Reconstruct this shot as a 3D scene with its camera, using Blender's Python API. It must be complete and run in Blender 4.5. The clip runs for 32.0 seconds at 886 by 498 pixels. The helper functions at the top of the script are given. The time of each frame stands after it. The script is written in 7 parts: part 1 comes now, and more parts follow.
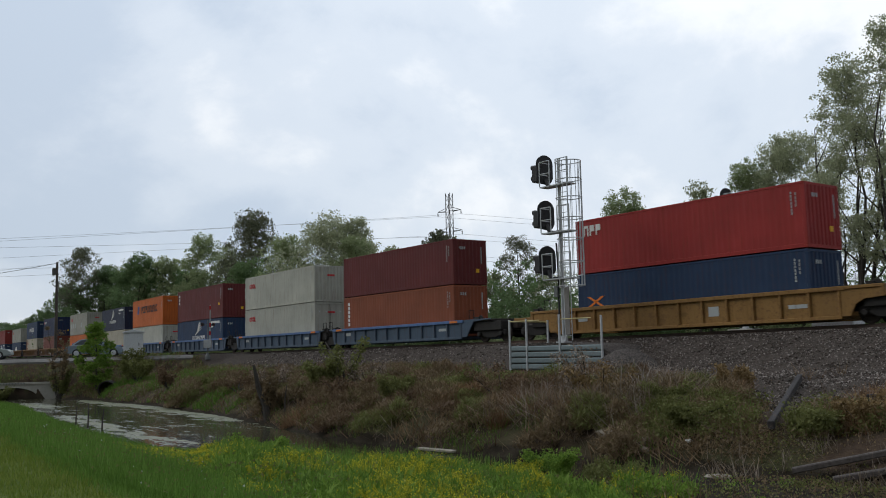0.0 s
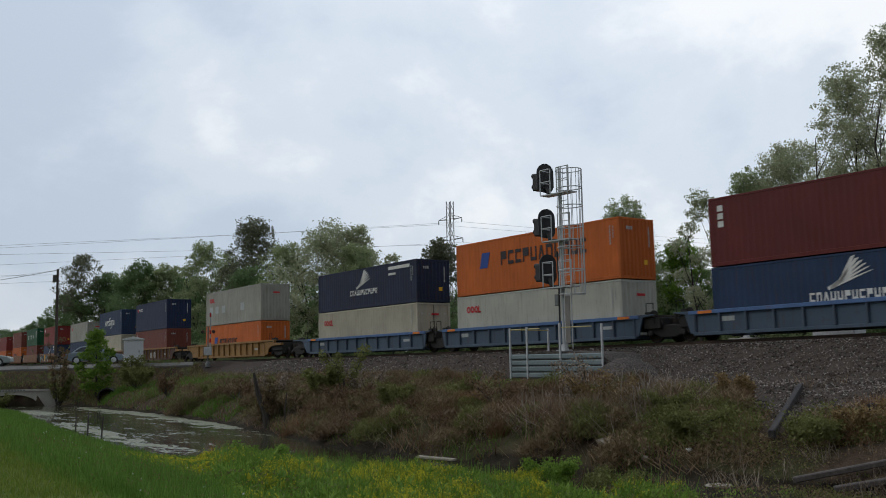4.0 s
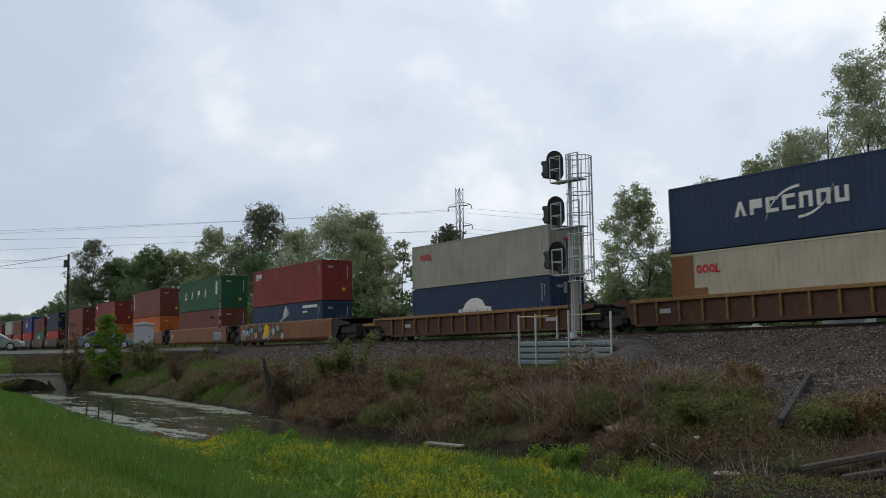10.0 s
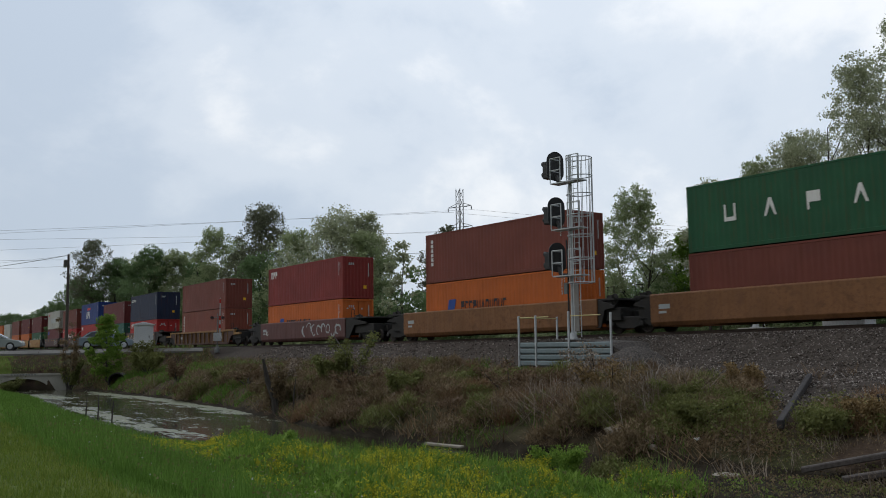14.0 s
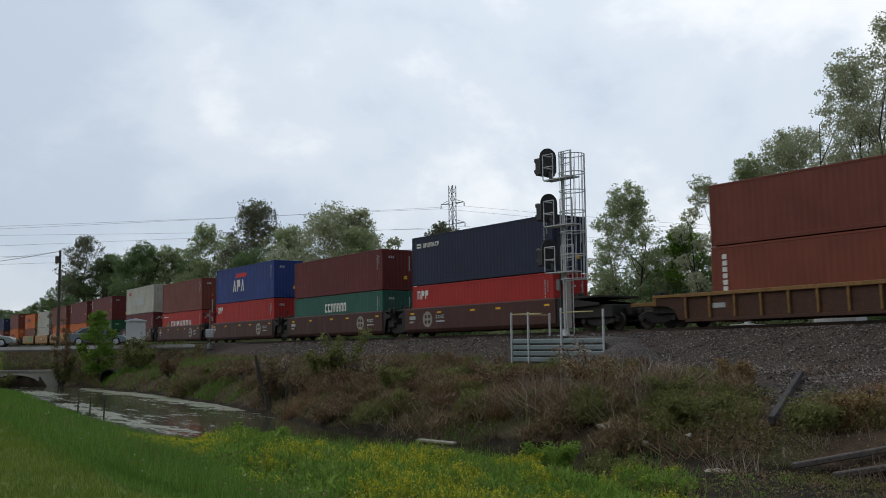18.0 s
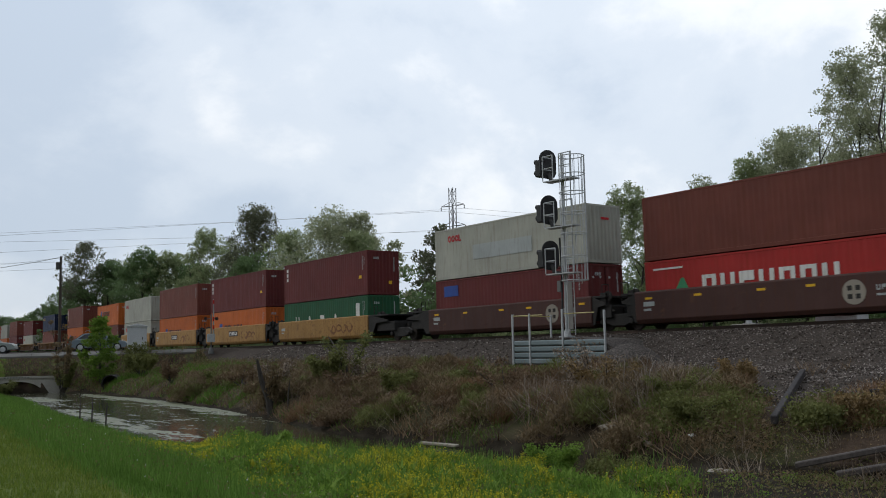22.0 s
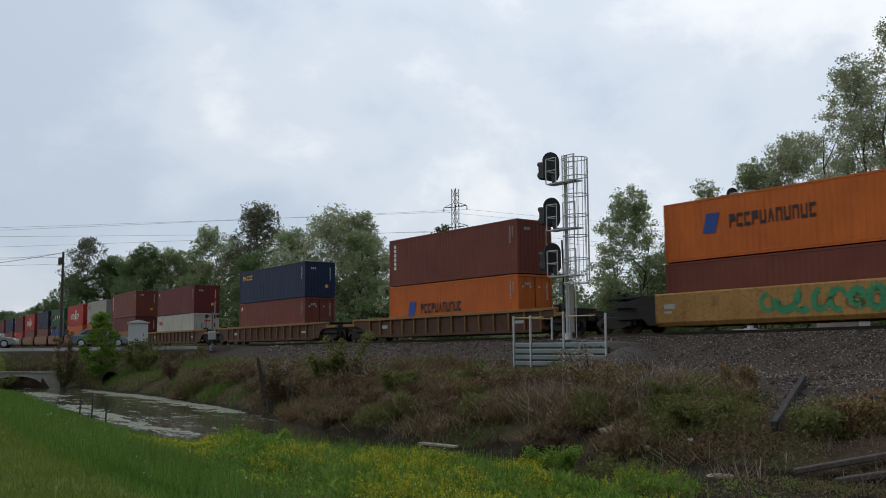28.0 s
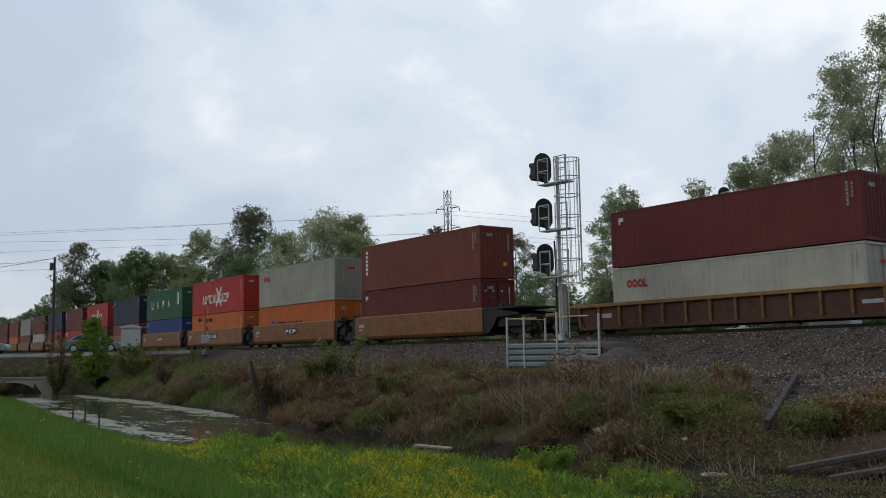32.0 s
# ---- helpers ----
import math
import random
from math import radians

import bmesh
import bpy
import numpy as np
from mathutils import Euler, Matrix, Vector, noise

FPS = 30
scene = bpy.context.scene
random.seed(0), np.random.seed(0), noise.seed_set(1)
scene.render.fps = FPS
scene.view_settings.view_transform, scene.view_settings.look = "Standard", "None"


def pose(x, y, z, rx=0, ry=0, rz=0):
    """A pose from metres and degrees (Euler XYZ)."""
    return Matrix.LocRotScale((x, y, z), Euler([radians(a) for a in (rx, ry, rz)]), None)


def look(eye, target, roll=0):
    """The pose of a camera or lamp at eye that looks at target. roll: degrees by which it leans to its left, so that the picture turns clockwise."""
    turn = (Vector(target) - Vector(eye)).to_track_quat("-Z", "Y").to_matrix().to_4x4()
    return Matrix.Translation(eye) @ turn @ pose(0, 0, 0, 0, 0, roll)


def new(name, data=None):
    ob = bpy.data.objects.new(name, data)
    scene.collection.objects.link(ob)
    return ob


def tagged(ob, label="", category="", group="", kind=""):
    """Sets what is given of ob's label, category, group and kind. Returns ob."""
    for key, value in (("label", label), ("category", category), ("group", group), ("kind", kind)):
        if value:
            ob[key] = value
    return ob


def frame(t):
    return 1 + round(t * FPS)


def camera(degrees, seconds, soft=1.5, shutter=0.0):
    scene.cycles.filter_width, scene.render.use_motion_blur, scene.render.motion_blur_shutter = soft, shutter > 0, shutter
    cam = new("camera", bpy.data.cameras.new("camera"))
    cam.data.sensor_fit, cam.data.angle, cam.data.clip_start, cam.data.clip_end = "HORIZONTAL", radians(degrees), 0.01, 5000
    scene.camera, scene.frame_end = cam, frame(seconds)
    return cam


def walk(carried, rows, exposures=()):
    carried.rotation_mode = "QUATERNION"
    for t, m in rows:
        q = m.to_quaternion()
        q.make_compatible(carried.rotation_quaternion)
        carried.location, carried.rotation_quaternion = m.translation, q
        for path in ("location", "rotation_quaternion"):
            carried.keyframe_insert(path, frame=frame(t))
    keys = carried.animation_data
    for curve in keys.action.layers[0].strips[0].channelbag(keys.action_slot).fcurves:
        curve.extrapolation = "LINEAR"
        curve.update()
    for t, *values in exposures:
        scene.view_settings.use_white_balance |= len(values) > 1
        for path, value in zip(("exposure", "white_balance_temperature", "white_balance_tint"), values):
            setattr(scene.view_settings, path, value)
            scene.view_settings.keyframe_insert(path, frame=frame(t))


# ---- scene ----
# ---- camera: held by hand on the lawn, it only turns a little ----
cam = camera(50.4, 32.0, soft=0.95, shutter=0.15)
EYE = Vector((0.0, 0.0, 1.6))


def aim(yaw, pitch, roll):
    """yaw: degrees from +y towards +x."""
    y, p = radians(yaw), radians(pitch)
    way = Vector((math.sin(y) * math.cos(p), math.cos(y) * math.cos(p), math.sin(p)))
    return look(EYE, EYE + way * 20, roll)


walk(cam, [
    (0, aim(-49.28, 6.13, -1.25)), (0.5, aim(-49.33, 6.11, -1.04)), (1, aim(-49.19, 5.92, -1.27)), (1.5, aim(-49.01, 5.89, -1.40)),
    (2, aim(-49.09, 5.87, -1.36)), (2.5, aim(-49.05, 6.04, -1.40)), (3, aim(-48.94, 6.30, -1.20)), (3.5, aim(-49.07, 6.52, -1.16)),
    (5.5, aim(-49.81, 6.63, -0.77)), (6, aim(-49.59, 6.58, -0.93)), (6.5, aim(-49.59, 6.52, -1.06)), (7, aim(-49.60, 6.48, -0.93)),
    (7.5, aim(-49.90, 6.62, -0.69)), (8, aim(-50.27, 6.56, -0.41)), (8.5, aim(-50.46, 6.26, -0.58)), (9, aim(-50.36, 5.98, -0.76)),
    (9.5, aim(-50.12, 5.79, -0.93)), (10, aim(-49.89, 5.82, -0.78)), (10.5, aim(-49.55, 5.85, -0.63)), (11, aim(-49.43, 5.71, -0.60)),
    (11.5, aim(-49.45, 5.60, -0.63)), (12, aim(-49.73, 5.61, -0.45)), (12.5, aim(-50.09, 5.61, -0.43)), (13, aim(-50.13, 5.80, -0.62)),
    (13.5, aim(-50.21, 5.89, -0.47)), (14, aim(-49.89, 5.87, -0.66)), (14.5, aim(-49.77, 5.67, -0.67)), (16.5, aim(-50.02, 5.59, -0.49)),
    (17, aim(-49.73, 5.59, -0.64)), (17.5, aim(-49.39, 5.50, -0.81)), (18, aim(-49.45, 5.65, -0.65)), (18.5, aim(-49.64, 5.65, -0.70)),
    (19, aim(-49.73, 5.56, -0.72)), (19.5, aim(-49.59, 5.62, -1.18)), (20, aim(-49.37, 5.66, -1.39)), (20.5, aim(-49.35, 5.82, -1.26)),
    (21, aim(-49.56, 5.88, -1.29)), (21.5, aim(-49.52, 5.82, -1.33)), (22, aim(-49.48, 5.80, -1.19)), (22.5, aim(-49.27, 5.66, -1.12)),
    (23, aim(-49.33, 5.62, -0.81)), (23.5, aim(-49.52, 5.62, -1.16)), (24, aim(-49.70, 5.56, -1.08)), (24.5, aim(-49.70, 5.71, -0.96)),
    (25, aim(-49.66, 5.99, -0.89)), (25.5, aim(-49.56, 6.17, -0.93)), (27.5, aim(-49.65, 6.01, -0.78)), (28, aim(-49.61, 5.85, -0.36)),
    (28.5, aim(-49.73, 5.79, -0.65)), (29, aim(-49.60, 5.84, -0.83)), (29.5, aim(-49.54, 5.91, -1.26)), (30, aim(-49.32, 5.89, -1.31)),
    (30.5, aim(-49.11, 5.96, -1.36)), (31, aim(-49.21, 5.92, -0.86)), (31.5, aim(-49.19, 5.89, -0.91)), (32, aim(-49.16, 5.95, -0.93)),
], exposures=((0, 0.03), (3, -0.04), (5, -0.1), (6, -0.12), (8, -0.1), (9.5, -0.02), (14, -0.03), (17, -0.02), (19, 0.0), (21, 0.06), (22.5, 0.05), (25, 0.02), (28, -0.06), (29, 0.0), (30, -0.04), (32, -0.05)))

# ---- overcast daylight ----
SUN_AZ, SUN_EL = radians(-145), radians(38)      # from +y towards +x
world = bpy.data.worlds.new("overcast_sky")
scene.world = world
world.use_nodes = True
wn, wl = world.node_tree.nodes, world.node_tree.links
wn.clear()


def wnode(kind, **values):
    n = wn.new(kind)
    for key, v in values.items():
        n.inputs[key].default_value = v
    return n


sky = wn.new("ShaderNodeTexSky")
sky.sky_type, sky.sun_disc = "NISHITA", False
sky.sun_elevation, sky.sun_rotation = SUN_EL, SUN_AZ
coord = wn.new("ShaderNodeTexCoord")
stretch = wn.new("ShaderNodeMapping")
stretch.inputs["Scale"].default_value = (1.0, 1.0, 1.5)
stretch.inputs["Location"].default_value = (0.3, 0.1, 0.0)
broad = wnode("ShaderNodeTexNoise", Scale=1.7, Detail=3.0, Roughness=0.5)
billow = wnode("ShaderNodeTexNoise", Scale=3.4, Detail=10.0, Roughness=0.58, Distortion=0.15)
wl.new(coord.outputs["Generated"], stretch.inputs["Vector"])
for n in (broad, billow):
    wl.new(stretch.outputs["Vector"], n.inputs["Vector"])
mixed = wn.new("ShaderNodeMix")
mixed.data_type = "FLOAT"
mixed.inputs["Factor"].default_value = 0.52
wl.new(broad.outputs["Fac"], mixed.inputs["A"])
wl.new(billow.outputs["Fac"], mixed.inputs["B"])
clouds = wn.new("ShaderNodeValToRGB")
clouds.color_ramp.interpolation = "EASE"
stops = clouds.color_ramp.elements
stops[0].position, stops[0].color = 0.41, (0.55, 0.635, 0.75, 1)
stops[1].position, stops[1].color = 0.6, (0.9, 0.93, 0.965, 1)
mid = stops.new(0.51)
mid.color = (0.68, 0.75, 0.84, 1)
wl.new(mixed.outputs["Result"], clouds.inputs["Fac"])
blue = wn.new("ShaderNodeVectorMath")
blue.operation = "SCALE"
blue.inputs["Scale"].default_value = 0.12
wl.new(sky.outputs["Color"], blue.inputs[0])
cover = wn.new("ShaderNodeMix")
cover.data_type = "RGBA"
cover.inputs["Factor"].default_value = 0.93
wl.new(blue.outputs["Vector"], cover.inputs["A"])
wl.new(clouds.outputs["Color"], cover.inputs["B"])
# thinner cloud brightens one half of the sky
THIN_AZ, THIN_EL = radians(-38), radians(50)
toward = wn.new("ShaderNodeVectorMath")
toward.operation = "DOT_PRODUCT"
toward.inputs[1].default_value = (math.sin(THIN_AZ) * math.cos(THIN_EL), math.cos(THIN_AZ) * math.cos(THIN_EL), math.sin(THIN_EL))
wl.new(coord.outputs["Generated"], toward.inputs[0])
veil = wn.new("ShaderNodeMapRange")
for key, v in (("From Min", -0.4), ("From Max", 1.0), ("To Min", 0.30), ("To Max", 1.23)):
    veil.inputs[key].default_value = v
wl.new(toward.outputs["Value"], veil.inputs["Value"])
back = wn.new("ShaderNodeBackground")
wl.new(veil.outputs["Result"], back.inputs["Strength"])
wl.new(cover.outputs["Result"], back.inputs["Color"])
wl.new(back.outputs["Background"], wn.new("ShaderNodeOutputWorld").inputs["Surface"])

sun = new("sun", bpy.data.lights.new("sun", "SUN"))
sun.data.energy, sun.data.angle, sun.data.color = 0.55, radians(25), (1.0, 0.97, 0.92)
sun.matrix_world = look((0, 0, 60), Vector((0, 0, 60)) - Vector((math.sin(SUN_AZ) * math.cos(SUN_EL), math.cos(SUN_AZ) * math.cos(SUN_EL), math.sin(SUN_EL))))

# ---- materials ----
class Nodes:
    """A small builder for one node material."""

    def __init__(self, name):
        self.m = bpy.data.materials.new(name)
        self.m.use_nodes = True
        self.n, self.l = self.m.node_tree.nodes, self.m.node_tree.links
        self.b = self.n["Principled BSDF"]
        self.space = self.n.new("ShaderNodeTexCoord").outputs["Object"]

    def add(self, kind, links=(), **values):
        node = self.n.new(kind)
        for key, v in values.items():
            node.inputs[key].default_value = v
        for key, out in links:
            self.l.new(out, node.inputs[key])
        return node

    def world_space(self):
        self.space = self.n.new("ShaderNodeNewGeometry").outputs["Position"]

    def noise(self, scale, detail=4.0, rough=0.55, stretch=None):
        vec = self.space
        if stretch:
            vec = self.add("ShaderNodeMapping", [("Vector", vec)], Scale=stretch).outputs["Vector"]
        return self.add("ShaderNodeTexNoise", [("Vector", vec)], Scale=scale, Detail=detail, Roughness=rough).outputs["Fac"]

    def ramp(self, fac, *stops):
        node = self.n.new("ShaderNodeValToRGB")
        el = node.color_ramp.elements
        while len(el) < len(stops):
            el.new(0.5)
        for e, (p, c) in zip(el, stops):
            e.position, e.color = p, (*c, 1) if len(c) == 3 else c
        self.l.new(fac, node.inputs["Fac"])
        return node.outputs["Color"]

    def mask(self, fac, lo, hi):
        return self.ramp(fac, (lo, (0, 0, 0)), (hi, (1, 1, 1)))

    def mix(self, fac, a, b, blend="MIX"):
        node = self.n.new("ShaderNodeMix")
        node.data_type, node.blend_type = "RGBA", blend
        for key, v in (("Factor", fac), ("A", a), ("B", b)):
            if isinstance(v, (int, float)):
                node.inputs[key].default_value = v
            elif isinstance(v, tuple):
                node.inputs[key].default_value = (*v, 1)
            else:
                self.l.new(v, node.inputs[key])
        return node.outputs["Result"]

    def math(self, op, a, b):
        node = self.n.new("ShaderNodeMath")
        node.operation = op
        for i, v in enumerate((a, b)):
            if isinstance(v, (int, float)):
                node.inputs[i].default_value = v
            else:
                self.l.new(v, node.inputs[i])
        return node.outputs[0]

    def done(self, color, rough=0.7, metal=0.0, bump=None, strength=0.3, dist=0.02):
        for key, v in (("Base Color", color), ("Roughness", rough), ("Metallic", metal)):
            if isinstance(v, (int, float)):
                self.b.inputs[key].default_value = v
            elif isinstance(v, tuple):
                self.b.inputs[key].default_value = (*v, 1)
            else:
                self.l.new(v, self.b.inputs[key])
        if bump is not None:
            node = self.add("ShaderNodeBump", [("Height", bump)], Strength=strength, Distance=dist)
            self.l.new(node.outputs["Normal"], self.b.inputs["Normal"])
        return self.m


def shade(c, k):
    return tuple(min(1.0, v * k) for v in c)


def paint(name, c, rust=0.5, rough=0.5, rustc=(0.13, 0.055, 0.025)):
    """Weathered paint on steel: faded panels, streaks that run down, rust freckles."""
    k = Nodes(name)
    fade = k.noise(0.55, 3.0)
    streak = k.noise(3.0, 5.0, 0.6, (2.4, 2.4, 0.22))
    fleck = k.noise(9.0, 8.0, 0.72)
    col = k.mix(k.mask(fade, 0.3, 0.75), shade(c, 0.82), shade(c, 1.12))
    col = k.mix(k.math("MULTIPLY", k.mask(streak, 0.52, 0.8), 0.45), col, shade(rustc, 0.9))
    blotch = k.noise(1.3, 6.0, 0.68, (1.0, 1.0, 1.6))
    col = k.mix(k.math("MULTIPLY", k.mask(blotch, 0.64 - 0.05 * rust, 0.72 - 0.05 * rust), 0.18 + 0.22 * min(rust, 2.0)), col, k.mix(k.mask(fade, 0.4, 0.6), shade(rustc, 1.3), shade(c, 0.55)))
    col = k.mix(k.math("MULTIPLY", k.mask(fleck, 0.74 - 0.12 * rust, 0.86 - 0.1 * rust), 0.85), col, rustc)
    tone = k.add("ShaderNodeObjectInfo").outputs["Random"]
    col = k.mix(0.1, col, k.ramp(tone, (0, (0.02, 0.02, 0.02)), (1, (0.75, 0.72, 0.68))), "OVERLAY")
    k.b.inputs["Specular IOR Level"].default_value = 0.3
    return k.done(col, k.ramp(streak, (0.3, (rough,) * 3), (0.8, (0.85,) * 3)), 0.0, fleck, 0.15, 0.006)


def grainy(name, c1, c2, scale, rough=0.85, fine=40.0, bump=0.4, dist=0.02, stretch=None, per_object=0.0):
    k = Nodes(name)
    big, small = k.noise(scale, 4.0, 0.6, stretch), k.noise(fine, 6.0, 0.65, stretch)
    col = k.mix(k.mask(big, 0.32, 0.68), c1, c2)
    col = k.mix(k.math("MULTIPLY", k.mask(small, 0.45, 0.75), 0.5), col, shade(c1, 0.5))
    if per_object:
        tone = k.add("ShaderNodeObjectInfo").outputs["Random"]
        col = k.mix(per_object, col, k.ramp(tone, (0, (0.05, 0.05, 0.05)), (1, (0.95, 0.95, 0.95))), "OVERLAY")
    return k.done(col, rough, 0.0, small, bump, dist)


def leafy(name, c1, c2, c3, through_light=0.35, even=0.0):
    """Leaves: each one of its own tone, with some light coming through."""
    c1, c3 = (tuple(a + (b - a) * even for a, b in zip(c, c2)) for c in (c1, c3))
    k = Nodes(name)
    isle = k.add("ShaderNodeNewGeometry").outputs["Random Per Island"]
    patch = k.noise(0.5, 3.0)
    col = k.ramp(isle, (0.0, c1), (0.55, c2), (1.0, c3))
    col = k.mix(k.math("MULTIPLY", k.mask(patch, 0.35, 0.7), 0.55), col, c1)
    k.l.new(col, k.b.inputs["Base Color"])
    k.b.inputs["Roughness"].default_value = 0.6
    k.b.inputs["Specular IOR Level"].default_value = 0.1
    tl = k.add("ShaderNodeBsdfTranslucent", [("Color", col)])
    ms = k.add("ShaderNodeMixShader", [(1, k.b.outputs["BSDF"]), (2, tl.outputs["BSDF"])])
    ms.inputs[0].default_value = through_light
    k.l.new(ms.outputs["Shader"], k.n["Material Output"].inputs["Surface"])
    return k.m


PAINTS = {
    "red": (0.33, 0.042, 0.036), "russet": (0.29, 0.075, 0.045), "signal_red": (0.45, 0.04, 0.036), "bright_red": (0.55, 0.034, 0.03), "maroon": (0.18, 0.028, 0.028), "brown": (0.24, 0.062, 0.042),
    "rust_orange": (0.36, 0.1, 0.045), "orange": (0.73, 0.168, 0.025), "white": (0.6, 0.6, 0.52), "cream": (0.63, 0.58, 0.45),
    "navy": (0.018, 0.03, 0.075), "blue": (0.022, 0.055, 0.13), "royal": (0.02, 0.06, 0.27), "dark_blue": (0.015, 0.033, 0.098),
    "green": (0.02, 0.13, 0.055), "teal_green": (0.035, 0.16, 0.12), "grey": (0.44, 0.435, 0.375),
}
PAINT = {key: paint("painted_steel_" + key, shade(c, 0.69), 0.35) for key, c in PAINTS.items()}
WELL = {
    "yellow": paint("weathered_yellow_paint", (0.27, 0.15, 0.045), 1.8), "blue": paint("weathered_grey_blue_paint", (0.07, 0.105, 0.15), 0.8),
    "tan": paint("rusty_tan_paint", (0.22, 0.1, 0.04), 2.0), "rust": paint("rusty_brown_paint", (0.068, 0.031, 0.02), 1.7),
    "plum": paint("dusty_plum_paint", (0.13, 0.058, 0.053), 0.8), "brown": paint("dark_brown_paint", (0.066, 0.028, 0.023), 1.2),
    "gold": paint("faded_golden_paint", (0.38, 0.21, 0.063), 1.8),
}
M_white = paint("white_lettering", (0.72, 0.72, 0.69), 0.1)
M_red_mark = paint("red_lettering", (0.55, 0.03, 0.04), 0.1)
M_blue_mark = paint("blue_emblem", (0.03, 0.08, 0.32), 0.1)
M_black_mark = paint("dark_lettering", (0.035, 0.03, 0.035), 0.1)
M_yellow_mark = paint("yellow_marking", (0.75, 0.42, 0.02), 0.1)
M_pale_mark = paint("faded_patch", (0.40, 0.43, 0.43), 0.1)
M_green_mark = paint("green_graffiti", (0.05, 0.28, 0.13), 0.1)
M_cyan_mark = paint("blue_green_graffiti", (0.12, 0.35, 0.42), 0.1)
M_orange_mark = paint("orange_marking", (0.7, 0.2, 0.03), 0.1)
M_steel_dark = grainy("grimy_dark_steel", (0.008, 0.007, 0.006), (0.02, 0.016, 0.013), 3.0, 0.75, 30)
M_rail = grainy("rusty_rail_steel", (0.07, 0.045, 0.035), (0.13, 0.08, 0.055), 2.0, 0.6, 30)
M_tie = grainy("old_timber", (0.07, 0.058, 0.053), (0.125, 0.107, 0.098), 2.0, 0.9, 22, 0.5, 0.02, (6, 1, 6), 0.15)
M_case = grainy("grey_case_paint", (0.13, 0.14, 0.14), (0.18, 0.19, 0.19), 2.0, 0.6, 20, 0.1, 0.005)
M_galv = grainy("galvanised_steel", (0.42, 0.44, 0.45), (0.55, 0.57, 0.58), 4.0, 0.5, 40, 0.1, 0.004)
M_sheet = grainy("galvanised_sheet_wall", (0.15, 0.195, 0.205), (0.21, 0.26, 0.27), 1.3, 0.6, 25, 0.15, 0.006)
M_guard = grainy("dull_grey_board", (0.16, 0.15, 0.14), (0.23, 0.215, 0.2), 1.5, 0.7, 20, 0.1, 0.004)
M_black = grainy("matt_black_paint", (0.012, 0.012, 0.013), (0.03, 0.03, 0.032), 4.0, 0.6, 30, 0.1, 0.004)
M_yellow_rail = grainy("yellow_handrail_paint", (0.5, 0.42, 0.16), (0.58, 0.5, 0.24), 4.0, 0.6, 30, 0.1, 0.004)
M_concrete = grainy("weathered_concrete", (0.33, 0.31, 0.27), (0.46, 0.44, 0.39), 0.9, 0.9, 14, 0.4, 0.02)
M_asphalt = grainy("asphalt", (0.17, 0.17, 0.17), (0.24, 0.24, 0.235), 0.5, 0.9, 30, 0.3, 0.01)
M_road_edge = grainy("dusty_road_edge", (0.13, 0.125, 0.115), (0.2, 0.192, 0.18), 0.7, 0.9, 22, 0.3, 0.01)
M_bark = grainy("bark", (0.035, 0.03, 0.026), (0.08, 0.07, 0.06), 2.0, 0.95, 14, 0.7, 0.03, (3, 3, 0.6))
M_pole = grainy("creosoted_pole", (0.05, 0.04, 0.034), (0.1, 0.085, 0.07), 2.0, 0.9, 20, 0.4, 0.02, (4, 4, 0.5))
M_lattice = grainy("tower_steel", (0.07, 0.066, 0.062), (0.11, 0.106, 0.1), 1.0, 0.6, 10, 0.1, 0.01)
M_wire = grainy("wire", (0.36, 0.37, 0.39), (0.46, 0.47, 0.49), 1.0, 0.6, 10, 0.1, 0.01)
M_shed = grainy("pale_enamelled_metal", (0.58, 0.6, 0.62), (0.68, 0.7, 0.71), 1.0, 0.55, 12, 0.1, 0.005)
M_car = paint("silver_grey_car_paint", (0.2, 0.25, 0.29), 0.0, 0.25)
M_car2 = paint("pale_car_paint", (0.26, 0.29, 0.28), 0.0, 0.25)
M_glass = grainy("dark_car_glass", (0.02, 0.025, 0.03), (0.03, 0.035, 0.04), 1.0, 0.06, 10, 0.0)
M_tyre = grainy("tyre_rubber", (0.02, 0.02, 0.02), (0.03, 0.03, 0.03), 5.0, 0.85, 40)
M_lamp_red = grainy("red_lamp_lens", (0.4, 0.02, 0.02), (0.5, 0.03, 0.03), 5.0, 0.2, 10, 0.0)
M_beam = grainy("tarred_timber", (0.026, 0.023, 0.024), (0.06, 0.054, 0.053), 1.5, 0.9, 18, 0.5, 0.02, (1, 6, 6))
CHORD = {"blue": paint("faded_blue_chord_paint", (0.085, 0.16, 0.33), 0.9), "rust": paint("rusty_ochre_chord_paint", (0.25, 0.14, 0.05), 1.8)}
M_emblem = paint("faded_emblem", (0.3, 0.27, 0.225), 0.6)
M_plank = grainy("wet_pale_wood", (0.24, 0.21, 0.17), (0.38, 0.34, 0.28), 2.0, 0.8, 20, 0.3, 0.01, (1, 5, 5))
# darker than the body paint, for wheels and car-end decks
M_dark_paint = grainy("dark_painted_steel", (0.022, 0.017, 0.014), (0.05, 0.037, 0.028), 2.0, 0.8, 16, 0.3, 0.01)
M_litter = grainy("pale_litter", (0.6, 0.6, 0.58), (0.75, 0.75, 0.73), 3.0, 0.7, 20, 0.2, 0.01)

